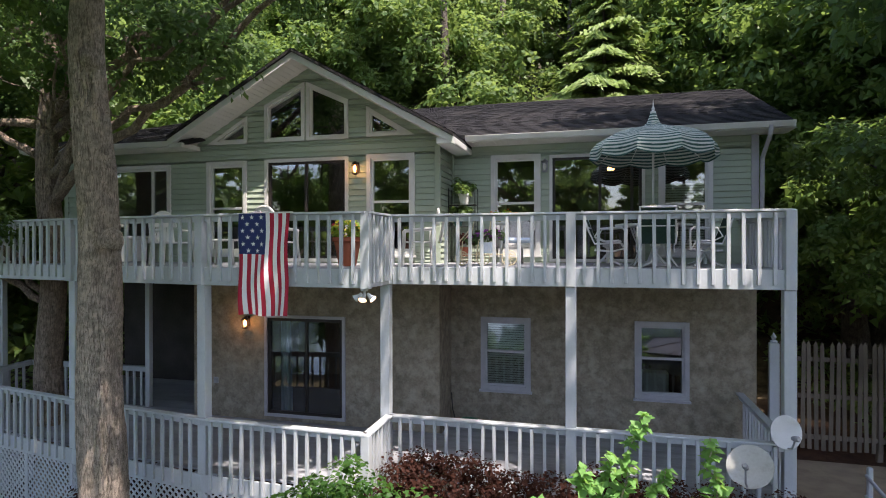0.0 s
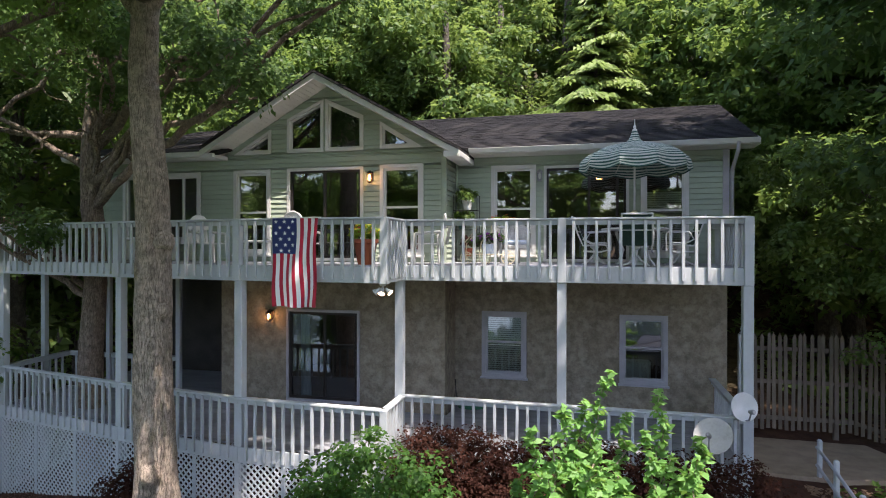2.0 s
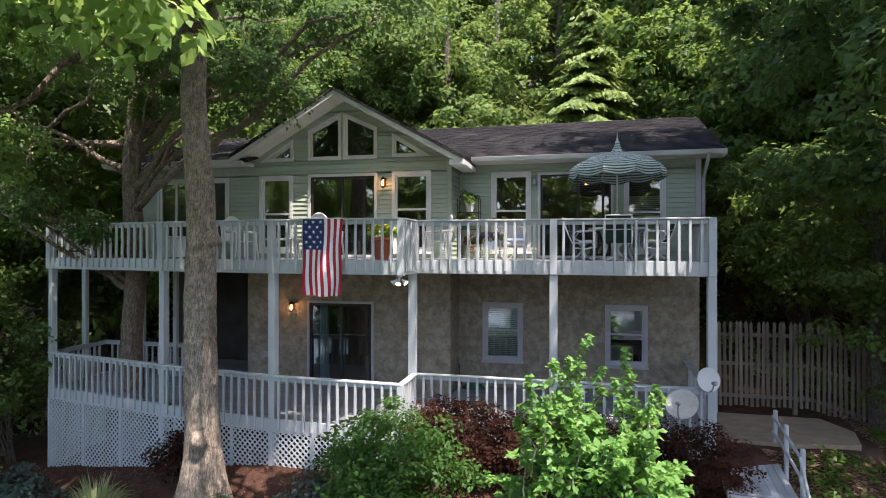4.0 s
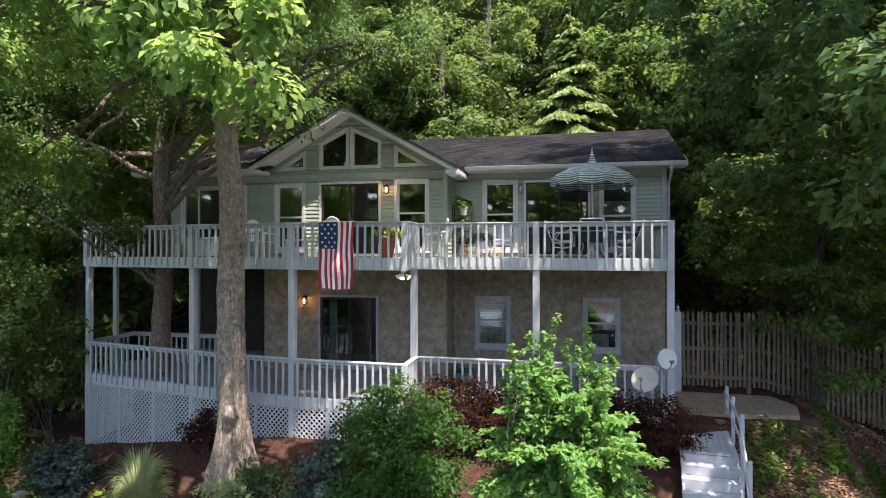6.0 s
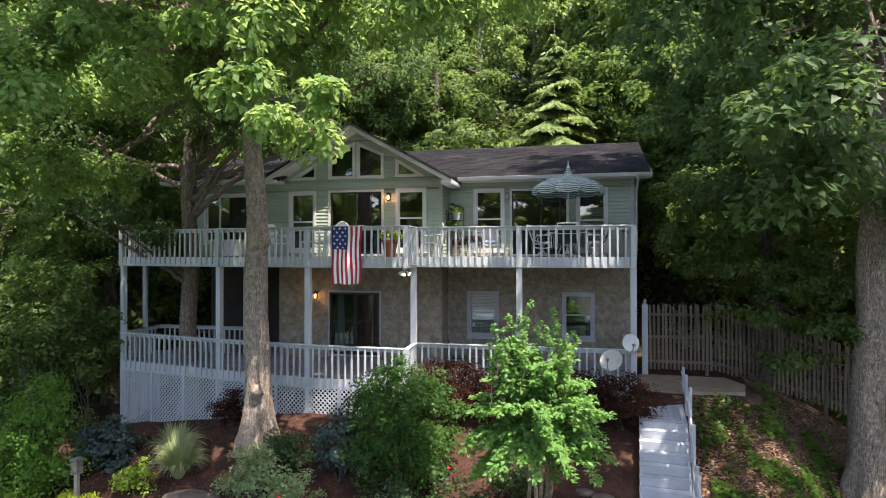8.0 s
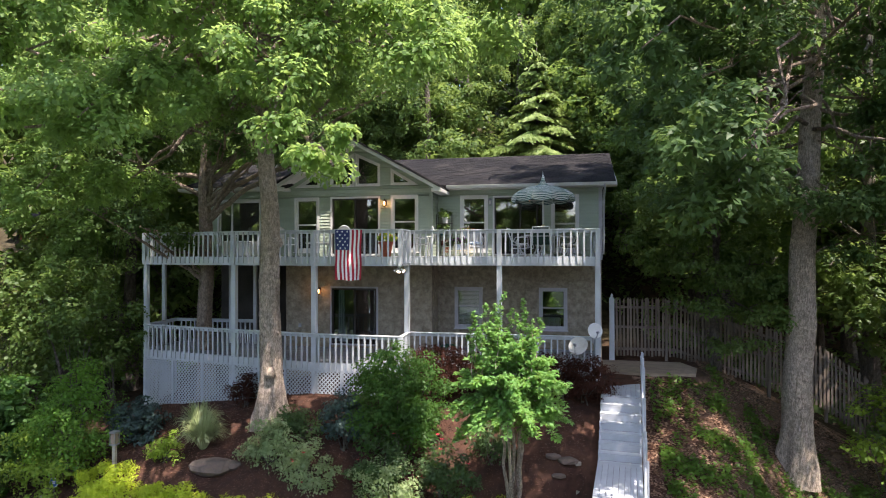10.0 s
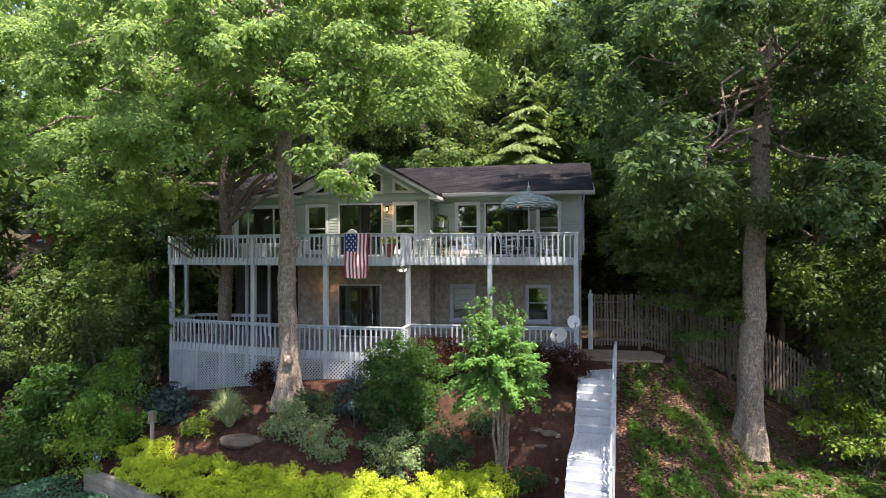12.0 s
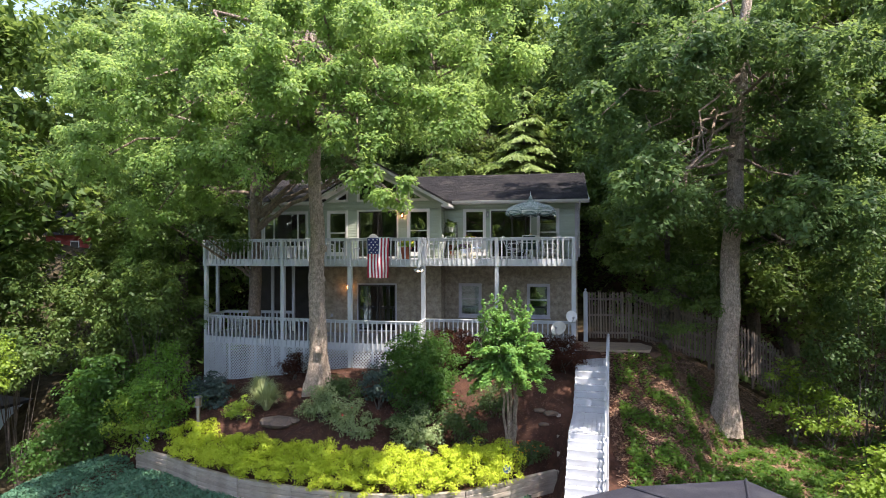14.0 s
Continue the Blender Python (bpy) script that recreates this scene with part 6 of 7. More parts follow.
        slab(bm, [(y0, z0 - 0.08), (y0, z0 - 0.38), (y1, z1 - 0.3), (y1, z1 - 0.04)], 0.04, Matrix.Translation((x + 0.04, 0, 0)) @ Matrix.Rotation(radians(90), 4, "Z"))
        part("stringer", bm, STAIR_PAINT, stairs)


landing(-1.3, 1.55, -0.52)
y, z = flight(-1.3, -0.52, 7)
stringers(-1.32, -0.56, y, z)
landing(y - 2.12, y - 0.012, z + 0.002)
y2, z2 = flight(y - 2.15, z, 10)
stringers(y - 2.17, z - 0.04, y2, z2)
# support posts under the lower landing
for px, py in ((0.02, y - 0.2), (SW - 0.11, y - 0.2), (0.02, y - 1.95), (SW - 0.11, y - 1.95)):
    gb = on_bank(px, py) - 0.2
    if gb < z - 0.3:
        sboard("support_post", px, py, gb, px + 0.09, py + 0.09, z - 0.04)
# one-sided handrail: posts with rounded tops and a rail
posts = [(1.3, -0.52), (0.2, -0.52), (-1.15, -0.56), (-2.1, -1.2), (-2.95, -1.85), (-3.35, -1.9), (-5.05, -1.9), (-5.9, -2.6), (-7.0, -3.4)]
for py, pz in posts:
    bm = bmesh.new()
    block(bm, SW + 0.035, py - 0.04, min(pz, on_bank(SW + 0.08, py)) - 0.2, SW + 0.115, py + 0.04, pz + 0.86, 0.02)
    part("rail_post", bm, STAIR_PAINT, stairs)
for a, b in zip(posts, posts[1:]):
    for hgt in (0.72, 0.4):
        bm = bmesh.new()
        rod(bm, [(SW + 0.03, a[0], a[1] + hgt), (SW + 0.03, b[0], b[1] + hgt)], 0.028, 6)
        part("handrail", bm, STAIR_PAINT, stairs)

# concrete pad at the head of the stairs
bm = bmesh.new()
vs = [bm.verts.new((4.7 + rx, 2.1 + ry, 0)) for rx, ry in ((-1.45, -0.95), (0.2, -1.0), (1.5, -0.75), (1.75, 0.2), (1.4, 1.2), (-1.35, 1.25))]
bm.faces.new(vs)
ex = bmesh.ops.extrude_face_region(bm, geom=bm.faces[:])
bmesh.ops.translate(bm, verts=[v for v in ex["geom"] if isinstance(v, bmesh.types.BMVert)], vec=(0, 0, -0.5))
bmesh.ops.recalc_face_normals(bm, faces=bm.faces[:])
bmesh.ops.translate(bm, verts=bm.verts[:], vec=(0, 0, -0.33))
tagged(part("concrete_pad", bm, CONCRETE), "sandy concrete pad at the head of the stairs", "pavement", kind="structure")

# picket fence: level behind the pad, then raking down the bank
fence = thing("picket_fence", "weathered grey-brown wooden picket fence running down the bank", "fence")
FY = 3.6


def fence_base(x):
    return float(np.interp(x, [6.0, 9.5, 10.7, 14.6], [-0.2, -1.3, -1.75, -4.55]))


def picket(bm):
    slab(bm, [(-0.036, 0), (0.036, 0), (0.036, 2.04), (0.0, 2.12), (-0.036, 2.04)], 0.02)


rf = random.Random(4)
for i in range(96):
    x = 3.98 + i * 0.122
    if x < 14.6:
        piece("picket", "picket", picket, FENCE_WOOD, fence, pose(x, FY, fence_base(x) + rf.uniform(-0.02, 0.02), 0, rf.uniform(-1, 1), 0))
for a, b in ((3.9, 6.0), (6.0, 9.5), (9.5, 10.7), (10.7, 14.6)):
    for hgt in (0.2, 1.0, 1.72):
        bm = bmesh.new()
        slab(bm, [(a, fence_base(a) + hgt), (b, fence_base(b) + hgt), (b, fence_base(b) + hgt + 0.09), (a, fence_base(a) + hgt + 0.09)], 0.04, Matrix.Translation((0, FY + 0.022, 0)))
        part("fence_rail", bm, FENCE_WOOD, fence)
for x in (5.7, 7.35, 9.1, 10.9, 12.7):
    bm = bmesh.new()
    block(bm, x - 0.05, FY + 0.064, fence_base(x) - 0.4, x + 0.05, FY + 0.16, fence_base(x) + 2.05, 0.01)
    part("fence_post", bm, FENCE_WOOD, fence)
bm = bmesh.new()
block(bm, 3.68, 3.3, -0.7, 3.86, 3.42, 1.9, 0.012)
turned(bm, [(0.05, 0), (0.07, 0.03), (0.03, 0.06), (0.055, 0.11), (0.0, 0.2)], 10, (3.77, 3.36, 1.9))
part("gate_post", bm, WHITE_WOOD, fence, "grey-white gate post with turned finial")

# retaining wall of stacked landscape timbers, stepping round the bed
wall = thing("retaining_wall", "low retaining wall of weathered grey landscape timbers", "retaining wall", kind="structure")
pts = [Vector((x, y)) for x, y in zip(WALL_X, WALL_Y)]
for tier in range(5):
    zt = -3.62 - tier * 0.145
    for a, b in zip(pts, pts[1:]):
        m, length = along((a.x, a.y, zt), (b.x, b.y, zt))
        bm = bmesh.new()
        block(bm, 0.004, -0.08 - 0.012 * ((tier * 7) % 3), -0.14, length - 0.004, 0.08, 0, 0.012)
        ob = part("timber", bm, TIMBER, wall)
        ob.matrix_basis = m
bm = bmesh.new()
for i in range(4):
    yy = -3.7 + i * 0.36
    zz = gz(2.4, yy)
    block(bm, 2.35, yy, zz - 0.3, 2.5, yy + 0.36, zz + 0.1, 0.012)
part("edging_timber", bm, TIMBER, wall)

# stones in the bed and by the path
for i, (x, y, s) in enumerate(((-7.6, -3.85, 0.7), (1.75, -2.5, 0.24), (2.15, -2.6, 0.3), (1.9, -2.9, 0.2), (-16.4, 1.6, 0.4), (-15.8, 1.2, 0.3), (-7.2, -3.75, 0.4))):
    rr = np.random.default_rng(300 + i)
    bm = bmesh.new()
    bmesh.ops.create_icosphere(bm, subdivisions=2, radius=1.0)
    for v in bm.verts:
        v.co = Vector((v.co.x * s, v.co.y * s * 0.7, v.co.z * s * 0.3)) * (1 + 0.25 * noise.noise(v.co * 1.7 + Vector((i * 3, 0, 0))))
    ob = part("garden_stone", bm, STONE)
    ob.location = (x, y, gz(x, y) + s * 0.1)
    tagged(ob, "flat grey-brown field stone in the mulch", "stone", group="garden stones")

# path light on a post
METAL_GREY = material("grey_metal", (0.4, 0.4, 0.42), rough=0.4, metal=0.7, amount=0.25, bump=0.05)
lamp = thing("path_light", "square grey path light on a wooden post", "lamp", (-10.72, -3.92, gz(-10.72, -3.92)))
bm = bmesh.new()
block(bm, -0.05, -0.05, -0.2, 0.05, 0.05, 0.75, 0.008)
part("post", bm, TIMBER, lamp)
bm = bmesh.new()
for a in (0, 90, 180, 270):
    block(bm, 0.075, -0.09, 0.76, 0.09, -0.075, 1.08, m=Matrix.Rotation(radians(a), 4, "Z"))
block(bm, -0.1, -0.1, 0.74, 0.1, 0.1, 0.77)
block(bm, -0.11, -0.11, 1.08, 0.11, 0.11, 1.13, 0.01)
part("lantern_frame", bm, METAL_GREY, lamp)
bm = bmesh.new()
block(bm, -0.07, -0.07, 0.775, 0.07, 0.07, 1.075)
part("lantern_glass", bm, CONCRETE, lamp, "dull frosted lantern glass")
# round yard signs
SIGN_BLUE = material("blue_sign", (0.06, 0.16, 0.42), rough=0.5, amount=0.2, bump=0)
SIGN_WHITE = material("white_sign", (0.8, 0.8, 0.8), rough=0.5, amount=0.1, bump=0)
for x, y, z in ((-12.95, -3.75, -3.3), (0.72, -5.15, -3.15)):
    s = thing("yard_sign", "round blue and white sign on a thin stake", "sign", (x, y, z), group="yard signs")
    bm = bmesh.new()
    rod(bm, [(0, 0, -0.6), (0, 0, 0.05)], 0.008, 6)
    part("stake", bm, METAL_GREY, s)
    bm = bmesh.new()
    turned(bm, [(0.0, 0), (0.13, 0), (0.13, 0.012), (0.0, 0.012)], 20, m=Matrix.Rotation(radians(90), 4, "X"))
    part("plate", bm, SIGN_BLUE, s)
    for bx, bz, bw in ((-0.06, 0.01, 0.12), (-0.04, -0.035, 0.08)):
        bm = bmesh.new()
        block(bm, bx, -0.018, bz, bx + bw, -0.0125, bz + 0.028)
        part("lettering_bar", bm, SIGN_WHITE, s)
    bm = bmesh.new()
    rod(bm, [(0.137 * math.cos(a), -0.006, 0.137 * math.sin(a)) for a in np.linspace(0, 2 * math.pi, 25)], 0.01, 6)
    part("rim", bm, SIGN_WHITE, s)


# ---- things on and around the decks
WHITE_PLASTIC = material("white_resin", (0.66, 0.66, 0.63), (0.56, 0.56, 0.53), rough=0.45, scale=3, fine=40, bump=0.04)
WHITE_METAL = material("white_powder_coat", (0.66, 0.67, 0.66), (0.56, 0.57, 0.56), rough=0.4, scale=4, fine=50, bump=0.04)
WICKER = material("white_wicker", (0.64, 0.63, 0.6), (0.4, 0.39, 0.37), rough=0.75, scale=30, fine=120, bump=0.8)
GREEN_SLING = material("dark_green_sling", (0.02, 0.055, 0.04), rough=0.8, amount=0.3, scale=20, fine=150, bump=0.2)
GREEN_CLOTH = material("green_canvas", (0.028, 0.09, 0.085), rough=0.85, amount=0.25, scale=6, fine=120, bump=0.15)
WHITE_CLOTH = material("cream_canvas", (0.46, 0.52, 0.48), rough=0.85, amount=0.15, scale=6, fine=120, bump=0.15)
TERRACOTTA = material("terracotta", (0.42, 0.12, 0.06), (0.3, 0.09, 0.05), rough=0.85, scale=5, fine=50, bump=0.15)
BLACK_WIRE = material("black_iron", (0.02, 0.02, 0.02), rough=0.5, amount=0.3, bump=0.05)
CREAM_WIRE = material("cream_painted_wire", (0.72, 0.63, 0.42), rough=0.5, amount=0.2, bump=0.05)
CUSHION_BLUE = material("blue_check_cushion", (0.45, 0.58, 0.75), (0.75, 0.8, 0.85), rough=0.9, scale=14, fine=60, bump=0.1)
FLAG_RED = material("flag_red", (0.45, 0.012, 0.04), rough=0.45, amount=0.15, scale=5, fine=90, bump=0.12)
FLAG_WHITE = material("flag_white", (0.8, 0.8, 0.8), rough=0.45, amount=0.08, scale=5, fine=90, bump=0.12)
FLAG_BLUE = material("flag_blue", (0.02, 0.035, 0.15), rough=0.45, amount=0.15, scale=5, fine=90, bump=0.12)
BULB = glow_material("warm_bulb", (1.0, 0.42, 0.13), 5.0)
BULB_FLOOD = glow_material("flood_bulb", (1.0, 0.66, 0.38), 5.0)
LAMP_METAL = material("dark_bronze_lantern", (0.06, 0.045, 0.035), rough=0.4, metal=0.6, amount=0.3, bump=0.05)
DISH_GREY = material("weathered_dish", (0.55, 0.55, 0.5), (0.42, 0.41, 0.36), rough=0.6, scale=3, fine=30, bump=0.05, stain=(0.3, 0.27, 0.2), stain_size=5, stain_amount=0.5)
CURTAIN = material("pale_blue_curtain", (0.45, 0.55, 0.62), rough=0.9, amount=0.15, bump=0.1)
BLIND = material("white_blind", (0.78, 0.8, 0.76), rough=0.8, amount=0.1, bump=0.05)
HOSE = material("green_hose", (0.03, 0.16, 0.09), rough=0.5, amount=0.3, bump=0.05)

# flag with vertical stripes, its blue field at the upper left
flag = thing("flag", "striped flag with a blue starred field hung from the railing", "flag", (-5.07, -1.08, 4.3), turn=-2.3)
FW, FH = 0.91, 1.6


def cloth(u, v, off=0.0):
    """A point of the hanging cloth: u across, v down, 0 to 1."""
    x = FW * (u * (1 - 0.05 * v) + 0.025 * v + 0.008 * math.sin(v * 6 + u * 3))
    y = -0.02 - 0.028 * math.sin(u * 13 + v * 2.2) * (0.25 + v) - 0.018 * math.sin(v * 9 + u * 5) - off
    return (x, y, -FH * v + 0.012 * math.sin(u * 9) * v)


def strip(name, u0, u1, v0, v1, mat):
    bm = bmesh.new()
    nu, nv = 4, 26
    grid = [[bm.verts.new(cloth(u0 + (u1 - u0) * i / nu, v0 + (v1 - v0) * j / nv)) for i in range(nu + 1)] for j in range(nv + 1)]
    for j in range(nv):
        for i in range(nu):
            bm.faces.new((grid[j][i], grid[j + 1][i], grid[j + 1][i + 1], grid[j][i + 1]))
    ob = part(name, bm, mat, flag, smooth=True)
    return ob


CANTON_U, CANTON_V = 7 / 13, 0.40
for k in range(13):
    strip("stripe", k / 13, (k + 1) / 13, CANTON_V if k < 7 else 0.0, 1.0, FLAG_RED if k % 2 == 0 else FLAG_WHITE)
for k in range(7):
    strip("field", k / 13, (k + 1) / 13, 0.0, CANTON_V, FLAG_BLUE)
for row in range(6):
    cols = 3 if row % 2 == 0 else 2
    for c in range(cols):
        u = CANTON_U * ((c + 0.5) / 3 if cols == 3 else (c + 1.0) / 3)
        v = CANTON_V * (row + 0.6) / 6.1
        bm = bmesh.new()
        ring = []
        for q in range(10):
            rr = 0.042 if q % 2 == 0 else 0.017
            a = math.pi / 2 + q * math.pi / 5
            ring.append(bm.verts.new(cloth(u + rr * math.cos(a) / FW, v - rr * math.sin(a) / FH, 0.004)))
        bm.faces.new(ring)
        part("star", bm, FLAG_WHITE, flag)
bm = bmesh.new()
rod(bm, [(-0.03, -0.01, 0.0), (FW + 0.06, -0.01, 0.01)], 0.012, 8)
part("pole", bm, WHITE_PLASTIC, flag, "white plastic flag rod")


# striped umbrella with a table
UX, UY = 1.38, 1.47
umb = thing("patio_umbrella", "green and cream striped umbrella with scalloped edge and pointed top", "umbrella", (UX, UY, DECK_UP))
profile = [(1.07, 1.98), (1.03, 2.07), (0.94, 2.16), (0.8, 2.24), (0.62, 2.31), (0.44, 2.36), (0.28, 2.39), (0.17, 2.42), (0.11, 2.48), (0.07, 2.58), (0.045, 2.66)]
RIBS = 10


def gore_point(ang, r, z):
    k = math.pi / RIBS
    a = (ang % (2 * k)) - k
    rr = r * math.cos(k) / math.cos(a) * (1 - 0.03 * math.cos(a / k * math.pi / 2))
    return Vector((rr * math.cos(ang), rr * math.sin(ang), z - 0.02 * math.cos(a / k * math.pi / 2) * r))


fine_prof = []
for (r0, z0), (r1, z1) in zip(profile, profile[1:]):
    n = max(1, round(math.hypot(r1 - r0, z1 - z0) / 0.03))
    fine_prof += [(r0 + (r1 - r0) * i / n, z0 + (z1 - z0) * i / n) for i in range(n)]
fine_prof.append(profile[-1])
SEG = RIBS * 6
for k, ((r0, z0), (r1, z1)) in enumerate(zip(fine_prof, fine_prof[1:])):
    bm = bmesh.new()
    a = [bm.verts.new(gore_point(2 * math.pi * i / SEG, r0, z0)) for i in range(SEG)]
    b = [bm.verts.new(gore_point(2 * math.pi * i / SEG, r1, z1)) for i in range(SEG)]
    for i in range(SEG):
        bm.faces.new((a[i], a[(i + 1) % SEG], b[(i + 1) % SEG], b[i]))
    part("canopy_stripe", bm, GREEN_CLOTH if k % 2 else WHITE_CLOTH, umb)
for k in range(5):
    bm = bmesh.new()
    for i in range(SEG):
        q0, q1 = 2 * math.pi * i / SEG, 2 * math.pi * (i + 1) / SEG
        def drop(q):
            s = abs(math.sin(q * RIBS / 2))
            return 0.10 + 0.05 * s
        def edge(q, u):
            p = gore_point(q, 1.065, 1.975)
            return Vector((p.x * (1 + 0.01 * u), p.y * (1 + 0.01 * u), p.z - drop(q) * u))
        v = [bm.verts.new(edge(q0, k / 5)), bm.verts.new(edge(q1, k / 5)), bm.verts.new(edge(q1, (k + 1) / 5)), bm.verts.new(edge(q0, (k + 1) / 5))]
        bm.faces.new(v[::-1])
    part("valance_stripe", bm, WHITE_CLOTH if k % 2 else GREEN_CLOTH, umb)
for k in range(RIBS):
    a = 2 * math.pi * k / RIBS
    bm = bmesh.new()
    rod(bm, [(0.03 * math.cos(a), 0.03 * math.sin(a), 2.4), (0.55 * math.cos(a), 0.55 * math.sin(a), 2.26), (1.03 * math.cos(a), 1.03 * math.sin(a), 1.95)], 0.008, 5)
    part("rib", bm, WHITE_METAL, umb)
bm = bmesh.new()
rod(bm, [(0, 0, 0.03), (0, 0, 2.65)], 0.02, 10)
part("pole", bm, WHITE_METAL, umb)
bm = bmesh.new()
turned(bm, [(0.045, 2.64), (0.05, 2.67), (0.02, 2.69), (0.03, 2.72), (0.012, 2.76), (0.004, 2.88)], 10)
part("finial", bm, WHITE_METAL, umb)
bm = bmesh.new()
turned(bm, [(0.24, 0.0), (0.24, 0.05), (0.1, 0.09), (0.04, 0.25), (0.03, 0.3)], 18)
part("base", bm, WHITE_METAL, umb)
bm = bmesh.new()
turned(bm, [(0.02, 0.86), (0.06, 0.9), (0.065, 1.02), (0.05, 1.06), (0.02, 1.08)], 12)
part("crank_knob", bm, CREAM_WIRE, umb, "pale yellow pole sleeve")

table = thing("patio_table", "round white metal patio table under the umbrella", "table", (UX, UY, DECK_UP))
bm = bmesh.new()
prof = [(0.06, 0.68), (0.62, 0.68), (0.64, 0.695), (0.64, 0.715), (0.62, 0.725), (0.06, 0.725)]
rings = [[bm.verts.new((r * math.cos(2 * math.pi * k / 32), r * math.sin(2 * math.pi * k / 32), z)) for k in range(32)] for r, z in prof]
for a, b in zip(rings, rings[1:] + rings[:1]):
    for k in range(32):
        bm.faces.new((a[k], a[(k + 1) % 32], b[(k + 1) % 32], b[k]))
bmesh.ops.recalc_face_normals(bm, faces=bm.faces[:])
part("tabletop", bm, WHITE_METAL, table)
for k in range(4):
    a = math.pi / 4 + k * math.pi / 2
    bm = bmesh.new()
    c, s = math.cos(a), math.sin(a)
    rod(bm, [(0.5 * c, 0.5 * s, 0.68), (0.42 * c, 0.42 * s, 0.5), (0.3 * c, 0.3 * s, 0.3), (0.38 * c, 0.38 * s, 0.12), (0.5 * c, 0.5 * s, 0.0)], 0.016, 8)
    part("leg", bm, WHITE_METAL, table)


def spring_chair(x, y, turn):
    """A swivel-rocker: tube loops as arms, sling seat and back, splayed pedestal."""
    ch = thing("patio_chair", "white metal swivel patio chair with dark green sling", "chair", (x, y, DECK_UP), turn, group="patio chairs")
    for sx in (-0.29, 0.29):
        bm = bmesh.new()
        loop = [(0.3, 0.28), (0.3, 0.6), (0.24, 0.66), (-0.12, 0.64), (-0.2, 0.5), (-0.05, 0.42), (0.2, 0.44), (0.28, 0.3), (0.1, 0.25), (-0.2, 0.27)]
        rod(bm, [(sx, -p, q) for p, q in loop], 0.015, 8)
        rod(bm, [(sx * 0.95, -0.22, 0.4), (sx * 0.95, 0.2, 0.38), (sx * 0.93, 0.3, 0.6), (sx * 0.9, 0.42, 0.96)], 0.016, 8)
        part("arm_loop", bm, WHITE_METAL, ch)
    bm = bmesh.new()
    pts = [(-0.24, 0.41), (0.0, 0.39), (0.2, 0.4), (0.28, 0.58), (0.4, 0.93)]
    a = [bm.verts.new((-0.27, p, q)) for p, q in pts]
    b = [bm.verts.new((0.27, p, q)) for p, q in pts]
    a2 = [bm.verts.new((-0.27, p + 0.008, q - 0.012)) for p, q in pts]
    b2 = [bm.verts.new((0.27, p + 0.008, q - 0.012)) for p, q in pts]
    for i in range(len(pts) - 1):
        bm.faces.new((a[i], b[i], b[i + 1], a[i + 1]))
        bm.faces.new((a2[i + 1], b2[i + 1], b2[i], a2[i]))
        bm.faces.new((a[i], a[i + 1], a2[i + 1], a2[i]))
        bm.faces.new((b[i + 1], b[i], b2[i], b2[i + 1]))
    part("sling", bm, GREEN_SLING, ch, "dark green woven sling")
    for z, w in ((0.95, 0.42), (0.66, 0.31)):
        bm = bmesh.new()
        rod(bm, [(-0.26, w, z), (0.26, w, z)], 0.015, 8)
        part("cross_bar", bm, WHITE_METAL, ch)
    bm = bmesh.new()
    turned(bm, [(0.03, 0.04), (0.03, 0.3), (0.09, 0.34), (0.09, 0.37)], 12)
    part("pedestal", bm, WHITE_METAL, ch)
    for k in range(4):
        q = math.pi / 4 + k * math.pi / 2
        bm = bmesh.new()
        rod(bm, [(0.02 * math.cos(q), 0.02 * math.sin(q), 0.2), (0.15 * math.cos(q), 0.15 * math.sin(q), 0.08), (0.32 * math.cos(q), 0.32 * math.sin(q), 0.015)], [0.022, 0.02, 0.014], 7)
        part("foot", bm, WHITE_METAL, ch)
    return ch


spring_chair(0.62, 1.4, 85)
spring_chair(2.2, 1.4, -85)
spring_chair(1.36, 0.72, 178)


def resin_chair(x, y, turn, label):
    """A white slatted resin armchair with a tall rounded back."""
    ch = thing("resin_chair", label, "chair", (x, y, DECK_UP), turn, group="white resin chairs")
    bm = bmesh.new()
    block(bm, -0.25, -0.25, 0.4, 0.25, 0.22, 0.43, 0.01)
    part("seat", bm, WHITE_PLASTIC, ch)
    for k in range(7):
        bm = bmesh.new()
        xx = -0.21 + k * 0.07
        top = 0.98 - 0.9 * (xx * xx)
        slab(bm, [(xx - 0.026, 0.43), (xx + 0.026, 0.43), (xx + 0.026, top), (xx - 0.026, top)], 0.018, Matrix.Translation((0, 0.2, 0)) @ Matrix.Shear("XZ", 4, (0, 0)) @ Matrix.Rotation(radians(-12), 4, "X") @ Matrix.Translation((0, 0.09, 0.0)))
        part("back_slat", bm, WHITE_PLASTIC, ch)
    for sx in (-1, 1):
        bm = bmesh.new()
        rod(bm, [(sx * 0.28, -0.27, 0.62), (sx * 0.29, 0.0, 0.64), (sx * 0.27, 0.27, 0.66)], 0.026, 8)
        part("arm", bm, WHITE_PLASTIC, ch)
        for yy in (-0.26, 0.24):
            bm = bmesh.new()
            rod(bm, [(sx * 0.31, yy * 1.12, 0.0), (sx * 0.27, yy, 0.43), (sx * 0.28, yy, 0.63)], 0.024, 8)
            part("leg", bm, WHITE_PLASTIC, ch)
    bm = bmesh.new()
    rod(bm, [(0.24 * math.cos(a), 0.34 + 0.02 * math.sin(a), 0.72 + 0.3 * math.sin(a)) for a in np.linspace(0, math.pi, 12)], 0.022, 8)
    part("back_hoop", bm, WHITE_PLASTIC, ch)
    bm = bmesh.new()
